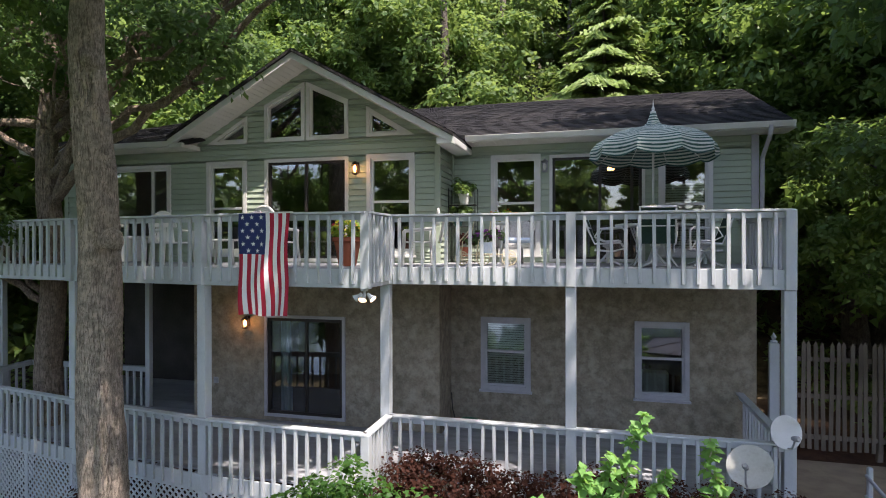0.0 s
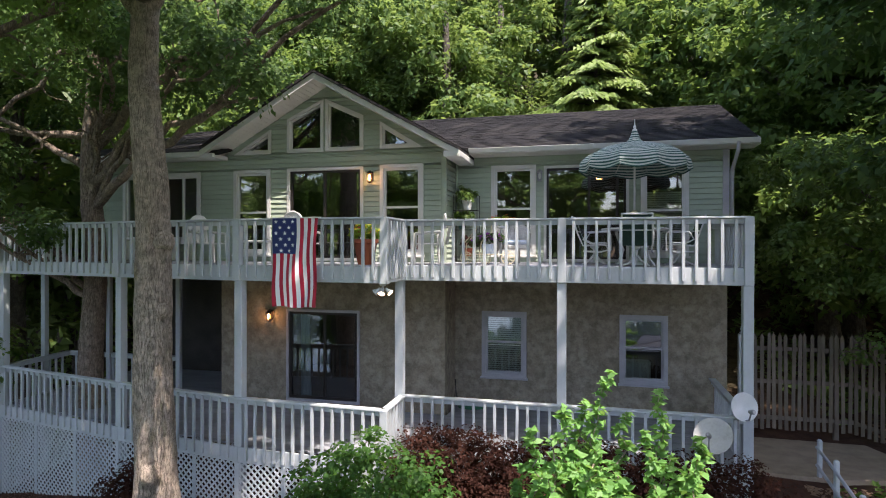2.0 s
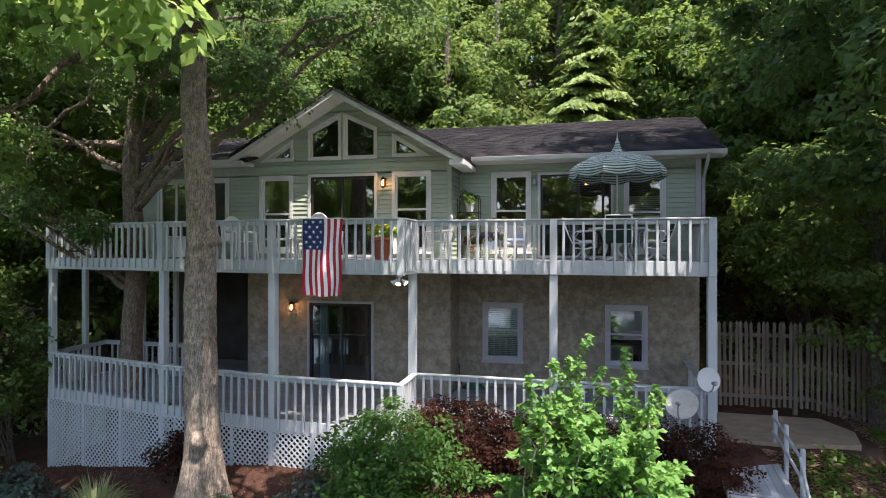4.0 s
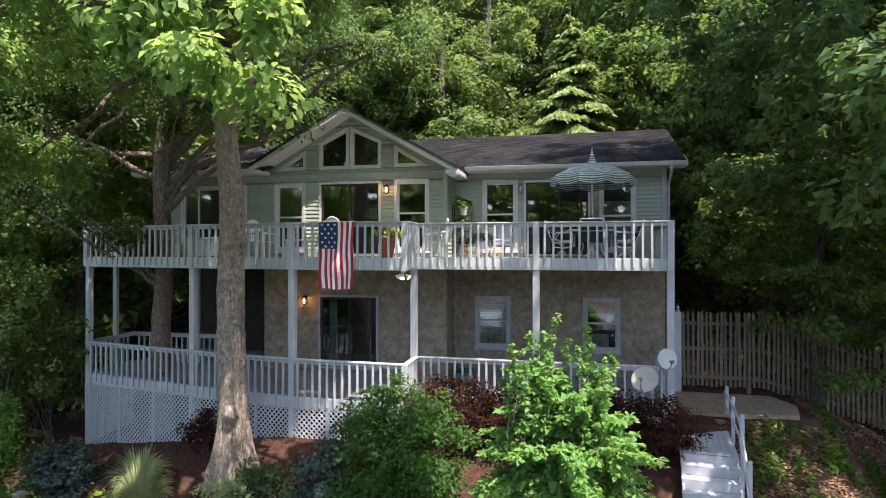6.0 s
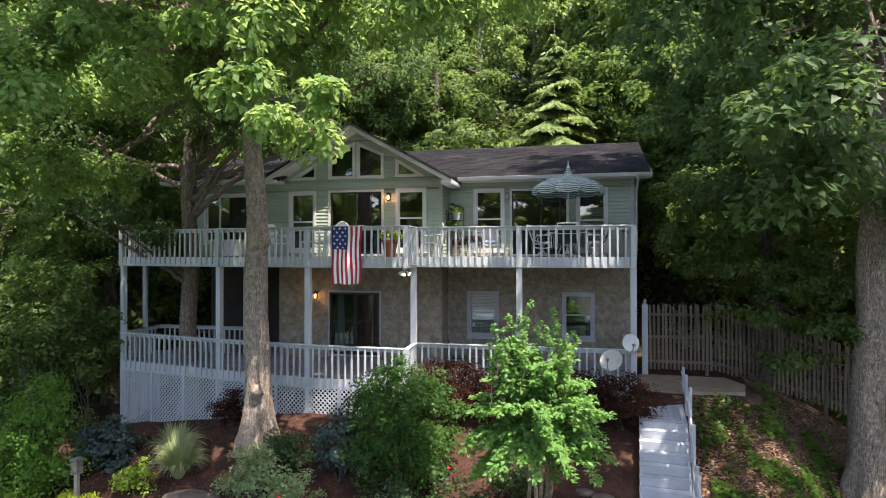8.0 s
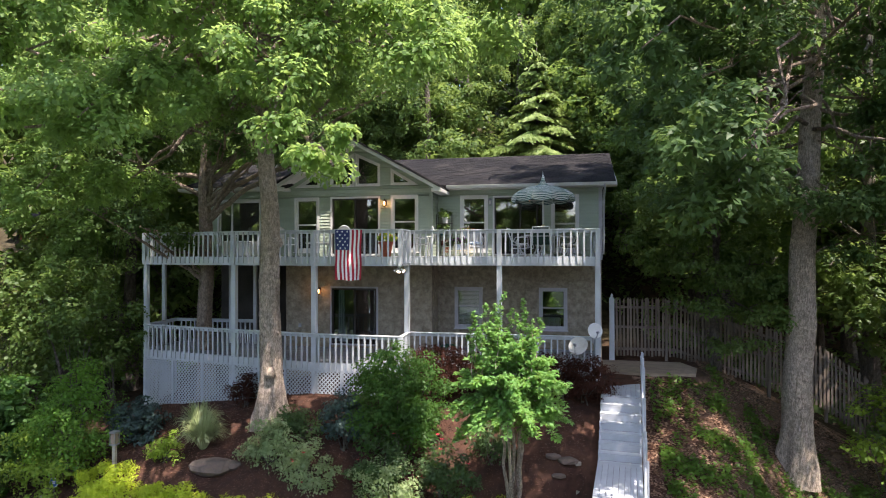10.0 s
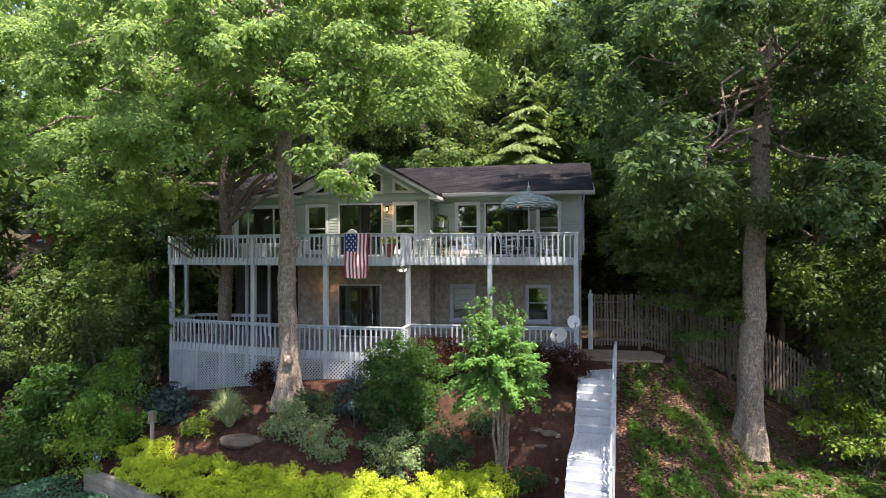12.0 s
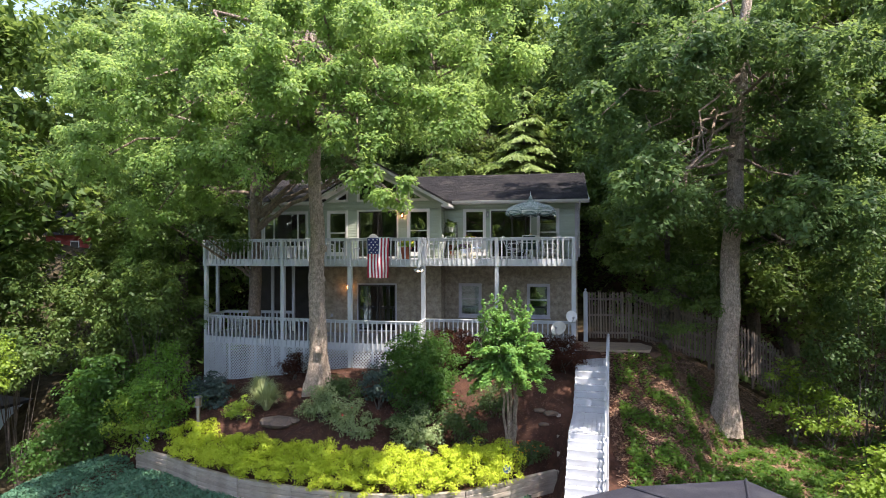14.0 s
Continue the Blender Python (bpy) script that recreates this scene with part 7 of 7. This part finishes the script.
    slab(bm, [(-0.23, 0.72), (0.23, 0.72)] + [(0.23 * math.cos(a), 0.72 + 0.29 * math.sin(a)) for a in np.linspace(0.2, math.pi - 0.2, 11)], 0.016, Matrix.Translation((0, 0.345, 0)))
    part("headrest", bm, WHITE_PLASTIC, ch)
    return ch


resin_chair(-2.7, 0.9, -70, "white resin armchair beside the return of the railing")
resin_chair(-7.4, 0.25, 65, "white resin armchair facing along the deck")
resin_chair(-5.0, -0.1, 178, "white resin armchair behind the flag")
bench = thing("side_table", "low white resin table on the deck", "table", (-6.2, 0.15, DECK_UP))
bm = bmesh.new()
block(bm, -0.36, -0.22, 0.44, 0.36, 0.22, 0.48, 0.012)
part("tabletop", bm, WHITE_PLASTIC, bench)
for sx, sy in ((-0.3, -0.17), (0.3, -0.17), (-0.3, 0.17), (0.3, 0.17)):
    bm = bmesh.new()
    rod(bm, [(sx, sy, 0), (sx * 0.95, sy, 0.44)], 0.026, 8)
    part("leg", bm, WHITE_PLASTIC, bench)
box = thing("deck_box", "pale grey storage box on the deck", "storage box", (-9.9, 1.55, DECK_UP))
bm = bmesh.new()
block(bm, -0.55, -0.3, 0.02, 0.55, 0.3, 0.5, 0.015)
part("body", bm, WHITE_PLASTIC, box)
bm = bmesh.new()
block(bm, -0.57, -0.32, 0.505, 0.57, 0.32, 0.57, 0.02)
part("lid", bm, WHITE_PLASTIC, box)

# wicker chair with a blue cushion
wk = thing("wicker_chair", "white wicker armchair with a blue checked cushion", "chair", (-1.05, 1.6, DECK_UP), 30)
bm = bmesh.new()
block(bm, -0.3, -0.3, 0.3, 0.3, 0.28, 0.4, 0.03)
part("seat", bm, WICKER, wk)
bm = bmesh.new()
rows = []
for j in range(9):
    z = 0.36 + 0.6 * j / 8
    rows.append([])
    for i in range(17):
        a = math.pi * (-0.12 + 1.24 * i / 16)
        f = 1 + 0.12 * j / 8
        zz = min(z, 0.62 + 0.36 * max(0, math.sin(a)) ** 0.8)
        rows[-1].append((0.34 * f * math.cos(a), 0.32 * f * math.sin(a) - 0.02, zz))
for off in (0, 1):
    g = [[bm.verts.new((x * (1 + 0.06 * off), y * (1 + 0.06 * off), z)) for x, y, z in row] for row in rows]
    for j in range(8):
        for i in range(16):
            q = (g[j][i], g[j][i + 1], g[j + 1][i + 1], g[j + 1][i])
            bm.faces.new(q if off else q[::-1])
part("shell_back", bm, WICKER, wk, smooth=True)
bm = bmesh.new()
block(bm, -0.27, -0.29, 0.405, 0.27, 0.24, 0.5, 0.04)
part("cushion", bm, CUSHION_BLUE, wk, "blue checked cushion")
for sx, sy in ((-0.25, -0.25), (0.25, -0.25), (-0.25, 0.24), (0.25, 0.24)):
    bm = bmesh.new()
    rod(bm, [(sx * 1.08, sy * 1.08, 0), (sx, sy, 0.3)], [0.02, 0.03], 8)
    part("leg", bm, WICKER, wk)

# flower cart
cart = thing("flower_cart", "cream wire tricycle planter full of purple flowers", "planter", (-1.5, 0.85, DECK_UP))
for x, r in ((-0.38, 0.12), (0.0, 0.12), (0.46, 0.13)):
    bm = bmesh.new()
    rod(bm, [(x + r * math.cos(a), 0, r + 0.01 + r * math.sin(a)) for a in np.linspace(0, 2 * math.pi, 17)], 0.009, 6)
    for k in range(5):
        a = k * math.pi / 5
        rod(bm, [(x - r * math.cos(a), 0, r + 0.01 - r * math.sin(a)), (x + r * math.cos(a), 0, r + 0.01 + r * math.sin(a))], 0.005, 5)
    part("wheel", bm, CREAM_WIRE, cart)
bm = bmesh.new()
for y in (-0.13, 0.13):
    rod(bm, [(-0.42, y, 0.14), (-0.4, y, 0.42), (-0.22, y, 0.62), (-0.18, y, 0.8), (0.25, y, 0.8)], 0.011, 6)
    rod(bm, [(-0.1, y, 0.14), (-0.05, y, 0.45), (0.14, y, 0.62), (0.16, y, 0.8)], 0.011, 6)
    rod(bm, [(-0.42, y, 0.2), (0.5, y, 0.2)], 0.011, 6)
    rod(bm, [(0.42, y, 0.2), (0.42, y, 0.62)], 0.011, 6)
part("frame", bm, CREAM_WIRE, cart)
bm = bmesh.new()
turned(bm, [(0.1, 0.22), (0.15, 0.4), (0.155, 0.41)], 14, (0.08, 0, 0))
part("pot", bm, CUSHION_BLUE, cart, "blue glazed pot")
rng = np.random.default_rng(61)
P, N, T, S = puff_leaves(rng, [(0.05, 0, 0.5, 0.3, 0.14, 0.13), (-0.15, 0, 0.42, 0.16, 0.12, 0.1)], 0.05, 0.06, 16, 2.2)
placed("flower_leaves", leaf_cloud("flower_leaves", P, N, T, S), LEAF_ROSE, cart)
for q in rng.choice(len(P), 60):
    piece("bloomcart", "bloom", lambda b: bloom(b, 0.03), PETAL_PINK if q % 4 else PETAL_YELLOW, cart, Matrix.Translation(P[q] + np.array([0, -0.02, 0.02])) @ Matrix.Rotation(radians(60), 4, "X"))
tbl = thing("plant_stand", "small stand with orange flowers behind the cart", "plant stand", (-1.25, 1.3, DECK_UP))
bm = bmesh.new()
turned(bm, [(0.14, 0), (0.03, 0.04), (0.025, 0.72), (0.17, 0.75), (0.17, 0.78)], 14)
part("stand", bm, WHITE_METAL, tbl)
P, N, T, S = puff_leaves(rng, [(0, 0, 0.88, 0.2, 0.16, 0.08)], 0.05, 0.06, 16, 2.2)
placed("flower_leaves", leaf_cloud("flower_leaves", P, N, T, S), LEAF_LIME, tbl)
for q in rng.choice(len(P), 22):
    piece("bloomstand", "bloom", lambda b: bloom(b, 0.04), PETAL_ORANGE, tbl, Matrix.Translation(P[q] + np.array([0, 0, 0.03])))

# baker's rack with pots
rack = thing("plant_rack", "black wire rack with potted plants in the wall corner", "rack", (-2.27, 2.72, DECK_UP))
bm = bmesh.new()
for sx in (-0.28, 0.28):
    for sy in (-0.15, 0.15):
        rod(bm, [(sx, sy, 0), (sx, sy, 1.55)], 0.01, 6)
part("uprights", bm, BLACK_WIRE, rack)
for z in (0.12, 0.75, 1.2):
    bm = bmesh.new()
    for k in range(9):
        rod(bm, [(-0.28, -0.15 + 0.3 * k / 8, z), (0.28, -0.15 + 0.3 * k / 8, z)], 0.005, 5)
    for k in (-1, 1):
        rod(bm, [(k * 0.28, -0.15, z), (k * 0.28, 0.15, z)], 0.008, 5)
    part("shelf", bm, BLACK_WIRE, rack)
for x, z, r, mat, lab, leafy in ((0.02, 1.215, 0.12, WHITE_PLASTIC, "white flowerpot with a dark leafy plant", LEAF_MAPLE), (-0.1, 0.765, 0.1, GREEN_CLOTH, "green flowerpot on the rack", LEAF_MAPLE), (0.05, 0.135, 0.1, TERRACOTTA, "clay flowerpot on the lowest shelf", LEAF_RED)):
    p = thing("flowerpot", lab, "flowerpot", (-2.27 + x, 2.72, DECK_UP + z))
    bm = bmesh.new()
    turned(bm, [(r * 0.7, 0), (r, r * 1.6), (r * 1.1, r * 1.6), (r * 1.1, r * 1.9), (r * 0.9, r * 1.9), (r * 0.85, r * 1.7)], 16)
    part("pot", bm, mat, p)
    P, N, T, S = puff_leaves(rng, [(0, 0, r * 2.9, r * 2.0, r * 1.6, r * 1.4)], 0.08, 0.07, 18, 2.2)
    placed("leaves", leaf_cloud("leaves", P, N, T, S), leafy, p)
# terracotta pot
pot = thing("terracotta_pot", "large terracotta pot with yellow and red flowers", "flowerpot", (-3.78, 0.2, DECK_UP))
bm = bmesh.new()
turned(bm, [(0.15, 0), (0.23, 0.42), (0.26, 0.43), (0.26, 0.5), (0.22, 0.5), (0.2, 0.44)], 24)
part("pot", bm, TERRACOTTA, pot, smooth=False)
P, N, T, S = puff_leaves(rng, [(0, 0, 0.6, 0.3, 0.28, 0.18)], 0.06, 0.07, 22, 2.4)
placed("leaves", leaf_cloud("leaves", P, N, T, S), LEAF_LIME, pot)
for q in rng.choice(len(P), 50):
    piece("bloompot%d" % (q % 5 == 0), "bloom", lambda b: bloom(b, 0.035), PETAL_RED if q % 5 == 0 else PETAL_YELLOW, pot, Matrix.Translation(P[q] + np.array([0, -0.03, 0.03])) @ Matrix.Rotation(radians(50), 4, "X"))


# ---- lamps
def wall_lantern(x, y, z, lit):
    l = thing("wall_lantern", "bronze wall lantern, lit" if lit else "silver wall lantern, unlit", "lamp", (x, y, z))
    bm = bmesh.new()
    block(bm, -0.05, -0.02, -0.1, 0.05, 0.0, 0.12, 0.008)
    rod(bm, [(0, -0.01, 0.05), (0, -0.08, 0.14), (0, -0.12, 0.11)], 0.01, 6)
    part("bracket", bm, LAMP_METAL if lit else METAL_GREY, l)
    bm = bmesh.new()
    turned(bm, [(0.085, 0.06), (0.05, 0.1), (0.015, 0.13)], 8, (0, -0.12, 0))
    turned(bm, [(0.02, -0.15), (0.06, -0.13), (0.06, -0.12)], 8, (0, -0.12, 0))
    for k in range(4):
        a = math.pi / 4 + k * math.pi / 2
        rod(bm, [(0.055 * math.cos(a), -0.12 + 0.055 * math.sin(a), -0.125), (0.075 * math.cos(a), -0.12 + 0.075 * math.sin(a), 0.065)], 0.006, 5)
    part("cage", bm, LAMP_METAL if lit else METAL_GREY, l)
    bm = bmesh.new()
    turned(bm, [(0.018, -0.09), (0.036, -0.04), (0.03, 0.02), (0.012, 0.05)], 10, (0, -0.12, 0))
    part("bulb", bm, BULB if lit else TRIM, l)
    if lit:
        p = bpy.data.lights.new("lantern_light", "POINT")
        p.energy, p.color, p.shadow_soft_size = 1.6, (1.0, 0.55, 0.22), 0.04
        ob = new("lantern_light", p)
        ob.parent = l
        ob.location = (0, -0.24, -0.02)


wall_lantern(-4.37, GABLE_Y - 0.03, 5.4, True)
wall_lantern(-6.95, GABLE_Y, 2.14, True)
wall_lantern(-0.6, WING_Y - 0.03, 5.45, False)
fl = thing("flood_light", "triple white flood light under the deck corner, lit", "lamp", (-3.0, -0.95, DECK_UP - 0.3))
bm = bmesh.new()
turned(bm, [(0.05, -0.04), (0.06, -0.02), (0.06, 0.012)], 14)
rod(bm, [(0, 0, -0.03), (0, 0, -0.09)], 0.02, 8)
part("mount", bm, WHITE_METAL, fl)
for k, (dx, tilt) in enumerate(((-0.14, -52), (0.0, 0), (0.14, 52))):
    m = Matrix.Translation((dx * 0.5, -0.02 if k == 1 else 0, -0.1)) @ Matrix.Rotation(radians(-40 if k == 1 else -15), 4, "X") @ Matrix.Rotation(radians(-tilt), 4, "Y")
    bm = bmesh.new()
    turned(bm, [(0.025, 0.03), (0.03, -0.03), (0.065, -0.1), (0.062, -0.1), (0.03, -0.04)], 14, m=m)
    part("lamp_head", bm, WHITE_METAL, fl)
    bm = bmesh.new()
    turned(bm, [(0.03, -0.06), (0.055, -0.085), (0.035, -0.1), (0.008, -0.105)], 12, m=m)
    part("bulb", bm, BULB_FLOOD if k else TRIM, fl)
# warm pendant in the wing's room
pend = thing("pendant_lamp", "small warm pendant lamp hanging in the wing's room", "lamp", (0.75, 4.6, 5.9))
bm = bmesh.new()
rod(bm, [(0, 0, 0), (0, 0, -0.3)], 0.008, 6)
part("cord", bm, BLACK_WIRE, pend)
bm = bmesh.new()
turned(bm, [(0.02, -0.28), (0.07, -0.33), (0.08, -0.39), (0.05, -0.39)], 14)
part("shade", bm, BULB, pend, "glowing amber glass shade")

# ---- satellite dishes at the corner of the lower deck
def dish(x, y, z, r, yaw, tilt, mat, label):
    d = thing("satellite_dish", label, "satellite dish", (x, y, z))
    m = Matrix.Rotation(radians(yaw), 4, "Z") @ Matrix.Rotation(radians(90 - tilt), 4, "X")
    bm = bmesh.new()
    prof = [(r * k / 8, r * 0.22 * (k / 8) ** 2) for k in range(9)]
    turned(bm, prof + [(r * 1.02, r * 0.22), (r * 1.02, r * 0.2)] + [(a, b - 0.012) for a, b in prof[::-1]], 28, m=m)
    bmesh.ops.recalc_face_normals(bm, faces=bm.faces[:])
    part("reflector", bm, mat, d, smooth=True)
    bm = bmesh.new()
    rod(bm, [m @ Vector((0, -r * 0.95, r * 0.1)), m @ Vector((0, -r * 0.9, r * 0.55)), m @ Vector((0, -r * 0.35, r * 0.95))], 0.014, 6)
    part("feed_arm", bm, METAL_GREY, d)
    bm = bmesh.new()
    turned(bm, [(0.03, -0.05), (0.04, 0), (0.04, 0.06), (0.025, 0.08)], 10, m=Matrix.Translation(m @ Vector((0, -r * 0.3, r * 0.95))) @ m)
    part("receiver", bm, METAL_GREY, d)
    bm = bmesh.new()
    rod(bm, [m @ Vector((0, 0, -0.02)), m @ Vector((0, 0, -0.14)), Vector((m @ Vector((0, 0, -0.14))) + Vector((0, 0, -r * 1.6)))], 0.025, 8)
    part("mast", bm, METAL_GREY, d)


dish(2.98, -0.13, 1.16, 0.23, 20, 12, WHITE_METAL, "small white satellite dish on the deck post")
dish(2.5, -0.35, 0.69, 0.3, -25, 35, DISH_GREY, "larger weathered satellite dish beside the deck")

# ---- small fittings on the lower wall
bx = thing("outlet_box", "small grey outlet box on the stucco", "outlet", (-7.75, GABLE_Y - 0.03, 0.82))
bm = bmesh.new()
block(bm, -0.06, 0, -0.07, 0.06, 0.03, 0.07, 0.01)
part("cover", bm, METAL_GREY, bx)
hs = thing("garden_hose", "green garden hose coiled at the foot of the wall", "hose", (-2.15, 2.75, DECK_LOW))
bm = bmesh.new()
rod(bm, [((0.32 - 0.0012 * k) * math.cos(k * 0.35), 0.2 * math.sin(k * 0.35), 0.02 + 0.0011 * k) for k in range(90)], 0.014, 6)
part("coil", bm, HOSE, hs)
bm = bmesh.new()
rod(bm, [(-0.3, 0.0, 0.1), (-0.4, 0.15, 0.3), (-0.43, 0.2, 0.62)], 0.014, 6)
part("riser", bm, BLACK_WIRE, hs)
cu = thing("curtain", "pale blue curtain inside the lower sliding door", "curtain", (-6.32, GABLE_Y + 0.3, 0.1))
bm = bmesh.new()
a = [bm.verts.new((0.02 * k, 0.03 * math.sin(k * 1.4), 0.0)) for k in range(15)]
b = [bm.verts.new((0.016 * k, 0.03 * math.sin(k * 1.4), 2.05)) for k in range(15)]
for k in range(14):
    bm.faces.new((a[k], a[k + 1], b[k + 1], b[k]))
part("cloth", bm, CURTAIN, cu, smooth=True)


def blind(x0, x1, z0, z1, y):
    b = thing("window_blind", "white slatted blind behind the window", "blind", (x0, y, z0))
    n = int((z1 - z0) / 0.05)
    for k in range(n):
        piece("slat%.3f" % (x1 - x0), "slat", lambda bm: block(bm, 0, -0.02, -0.002, x1 - x0, 0.02, 0.002, m=Matrix.Rotation(radians(-84), 4, "X")), BLIND, b, Matrix.Translation((0, 0, 0.05 * k + 0.02)))


blind(-1.84, -1.02, 0.8, 2.2, WING_Y + 0.11)
blind(1.75, 2.5, 3.75, 5.1, WING_Y + 0.26)
sc = thing("armchair", "dim armchair inside the lower room", "chair", (1.6, 4.0, 0.07))
bm = bmesh.new()
block(bm, -0.35, -0.35, 0.15, 0.35, 0.35, 0.45, 0.06)
block(bm, -0.35, 0.22, 0.45, 0.35, 0.38, 1.0, 0.06)
part("upholstery", bm, BLIND, sc)
fl2 = thing("floor_lamp", "lamp with a warm shade inside the gable room", "lamp", (-7.25, 3.2, 3.43))
bm = bmesh.new()
turned(bm, [(0.14, 0), (0.02, 0.03), (0.015, 1.15)], 12)
part("stem", bm, LAMP_METAL, fl2)
bm = bmesh.new()
turned(bm, [(0.22, 1.12), (0.17, 1.42), (0.16, 1.42), (0.21, 1.12)], 18)
part("shade", bm, CREAM_WIRE, fl2, "straw-coloured lampshade")


# ---- beyond the garden
PALE_BLUE = material("pale_blue_boards", (0.6, 0.72, 0.8), (0.5, 0.61, 0.69), rough=0.7, scale=3, fine=40, bump=0.1)
RED_BOARDS = material("red_boards", (0.32, 0.05, 0.035), (0.22, 0.04, 0.03), rough=0.8, scale=3, fine=40, bump=0.1)
WATER = material("lake_water", (0.05, 0.075, 0.08), rough=0.06, amount=0.2, scale=0.6, fine=3, bump=0.12, bump_scale=1.5, spec=0.8)
# the paler stain paints sun dapples into the slate colour
DARK_SLATE = material("dark_slate_roof", (0.03, 0.032, 0.043), (0.018, 0.019, 0.026), rough=0.6, scale=3, fine=60, bump=0.3, bump_scale=60, stain=(0.1, 0.1, 0.11), stain_size=1.2)

# the roof of the garage beside the drive
gar = thing("garage", "garage with a dark low hip roof below the bank", "garage")
eaves = [Vector(p) for p in ((5.99, -11.03, -0.95), (3.55, -11.78, -0.95), (2.35, -12.55, -0.98), (3.3, -16.8, -0.98), (8.6, -15.4, -0.95))]
apex = Vector((5.1, -14.2, -0.5))
for i in range(5):
    a, b = eaves[i], eaves[(i + 1) % 5]
    bm = bmesh.new()
    v = [bm.verts.new(p) for p in (a, b, apex, a - Vector((0, 0, 0.09)), b - Vector((0, 0, 0.09)), apex - Vector((0, 0, 0.09)))]
    for f in ((2, 1, 0), (3, 4, 5), (0, 1, 4, 3)):
        bm.faces.new([v[k] for k in f])
    part("roof_plane", bm, DARK_SLATE, gar)
    bm = bmesh.new()
    rod(bm, [a + Vector((0, 0, 0.012)), apex + Vector((0, 0, 0.012))], 0.03, 6)
    part("hip_cap", bm, DARK_SLATE, gar)
    ia, ib = a.lerp(apex, 0.1), b.lerp(apex, 0.1)
    bm = bmesh.new()
    bm.faces.new([bm.verts.new(p) for p in ((ia.x, ia.y, -6), (ib.x, ib.y, -6), (ib.x, ib.y, -1.0), (ia.x, ia.y, -1.0))])
    part("wall", bm, TRIM, gar)

# pale shed beside the left-hand path
shed = thing("shed", "pale blue board shed with white corner trim", "shed", (-25.7, 0.3, -6.4), -8)
bm = bmesh.new()
block(bm, -1.9, 0.0, 0.0, 1.9, 2.6, 2.75)
part("wall", bm, PALE_BLUE, shed)
for x in (-1.9, 1.82):
    bm = bmesh.new()
    block(bm, x, -0.03, 0.0, x + 0.1, -0.004, 2.75, 0.005)
    part("corner_trim", bm, TRIM, shed)
bm = bmesh.new()
block(bm, -1.9, -0.03, 0.0, 1.92, -0.005, 0.1, 0.005)
part("base_trim", bm, TRIM, shed)
bm = bmesh.new()
slab(bm, [(-2.2, 2.72), (2.2, 2.72), (2.2, 2.86), (-2.2, 2.86)], 3.3, Matrix.Translation((0, -0.35, 0)))
part("roof", bm, DARK_SLATE, shed)
bm = bmesh.new()
block(bm, -2.2, -1.4, -0.6, 2.6, -0.05, -0.1, 0.02)
part("step_platform", bm, TIMBER, shed)

# red neighbouring house, half hidden among the trees
nb = thing("neighbour_house", "red house with a white-railed deck among the trees", "house", (-37.5, 21.5, -5.0), -12)
bm = bmesh.new()
block(bm, -5, 0, 0, 5, 7, 10.5)
part("wall", bm, RED_BOARDS, nb)
bm = bmesh.new()
slab(bm, [(-5.8, 10.3), (5.8, 10.3), (0, 13.4)], 8.4, Matrix.Translation((0, -0.8, 0)))
part("roof", bm, SHINGLE, nb)
for x in (-3.6, -1.2, 1.2, 3.6):
    w = None
    for z in (5.6, 8.3):
        bm = bmesh.new()
        block(bm, x - 0.55, -0.06, z, x + 0.55, 0.05, z + 1.5, 0.01)
        w = part("window", bm, TRIM, nb)
        bm = bmesh.new()
        block(bm, x - 0.45, -0.09, z + 0.1, x + 0.45, -0.065, z + 1.4)
        part("pane", bm, DARK_FRAME, w)
bm = bmesh.new()
block(bm, -4.5, -2.4, 4.5, 5.0, -0.01, 4.7)
part("deck", bm, WHITE_WOOD, nb)
for k in range(5):
    bm = bmesh.new()
    block(bm, -4.4 + k * 2.3, -2.35, -2, -4.25 + k * 2.3, -2.2, 7.4)
    part("post", bm, WHITE_WOOD, nb)
for z in (5.5, 4.95):
    bm = bmesh.new()
    block(bm, -4.4, -2.33, z, 4.95, -2.27, z + 0.08)
    part("rail", bm, WHITE_WOOD, nb)
for k in range(46):
    piece("nbal", "baluster", lambda b: block(b, -0.02, -0.02, 0, 0.02, 0.02, 0.85), WHITE_WOOD, nb, Matrix.Translation((-4.3 + k * 0.2, -2.36, 4.7)))

# lake in front, with wooded far shore
bm = bmesh.new()
bm.faces.new([bm.verts.new(p) for p in ((-300, -300, -5.85), (300, -300, -5.85), (300, -27, -5.85), (-300, -27, -5.85))])
tagged(part("water", bm, WATER), "calm lake water in front of the garden", "lake", kind="structure")
r = np.random.default_rng(5)
for i in range(22):
    x = -170 + i * 15.5 + r.normal() * 4
    y = -155 + r.normal() * 3
    copy_thing(shore_kind, Matrix.Translation((x, y, float(ground_z(x, y)) - 0.3)) @ Matrix.Rotation(r.random() * 6.28, 4, "Z") @ Matrix.Scale(1.5 + 0.6 * r.random(), 4))
for i in range(20):
    x = -165 + i * 17.0 + r.normal() * 4
    y = -172 + r.normal() * 4
    copy_thing(shore_kind, Matrix.Translation((x, y, float(ground_z(x, y)) - 0.3)) @ Matrix.Rotation(r.random() * 6.28, 4, "Z") @ Matrix.Scale(1.9 + 0.6 * r.random(), 4))
for x, y in ((-20, -30), (-28, -22), (-14, -34), (17, -27), (24, -20), (30, -32)):
    copy_thing(shore_kind, Matrix.Translation((x, y, float(ground_z(x, y)) - 0.2)) @ Matrix.Rotation(r.random() * 6.28, 4, "Z"))
shore_kind.matrix_basis = pose(36, -30, float(ground_z(36, -30)) - 0.2)
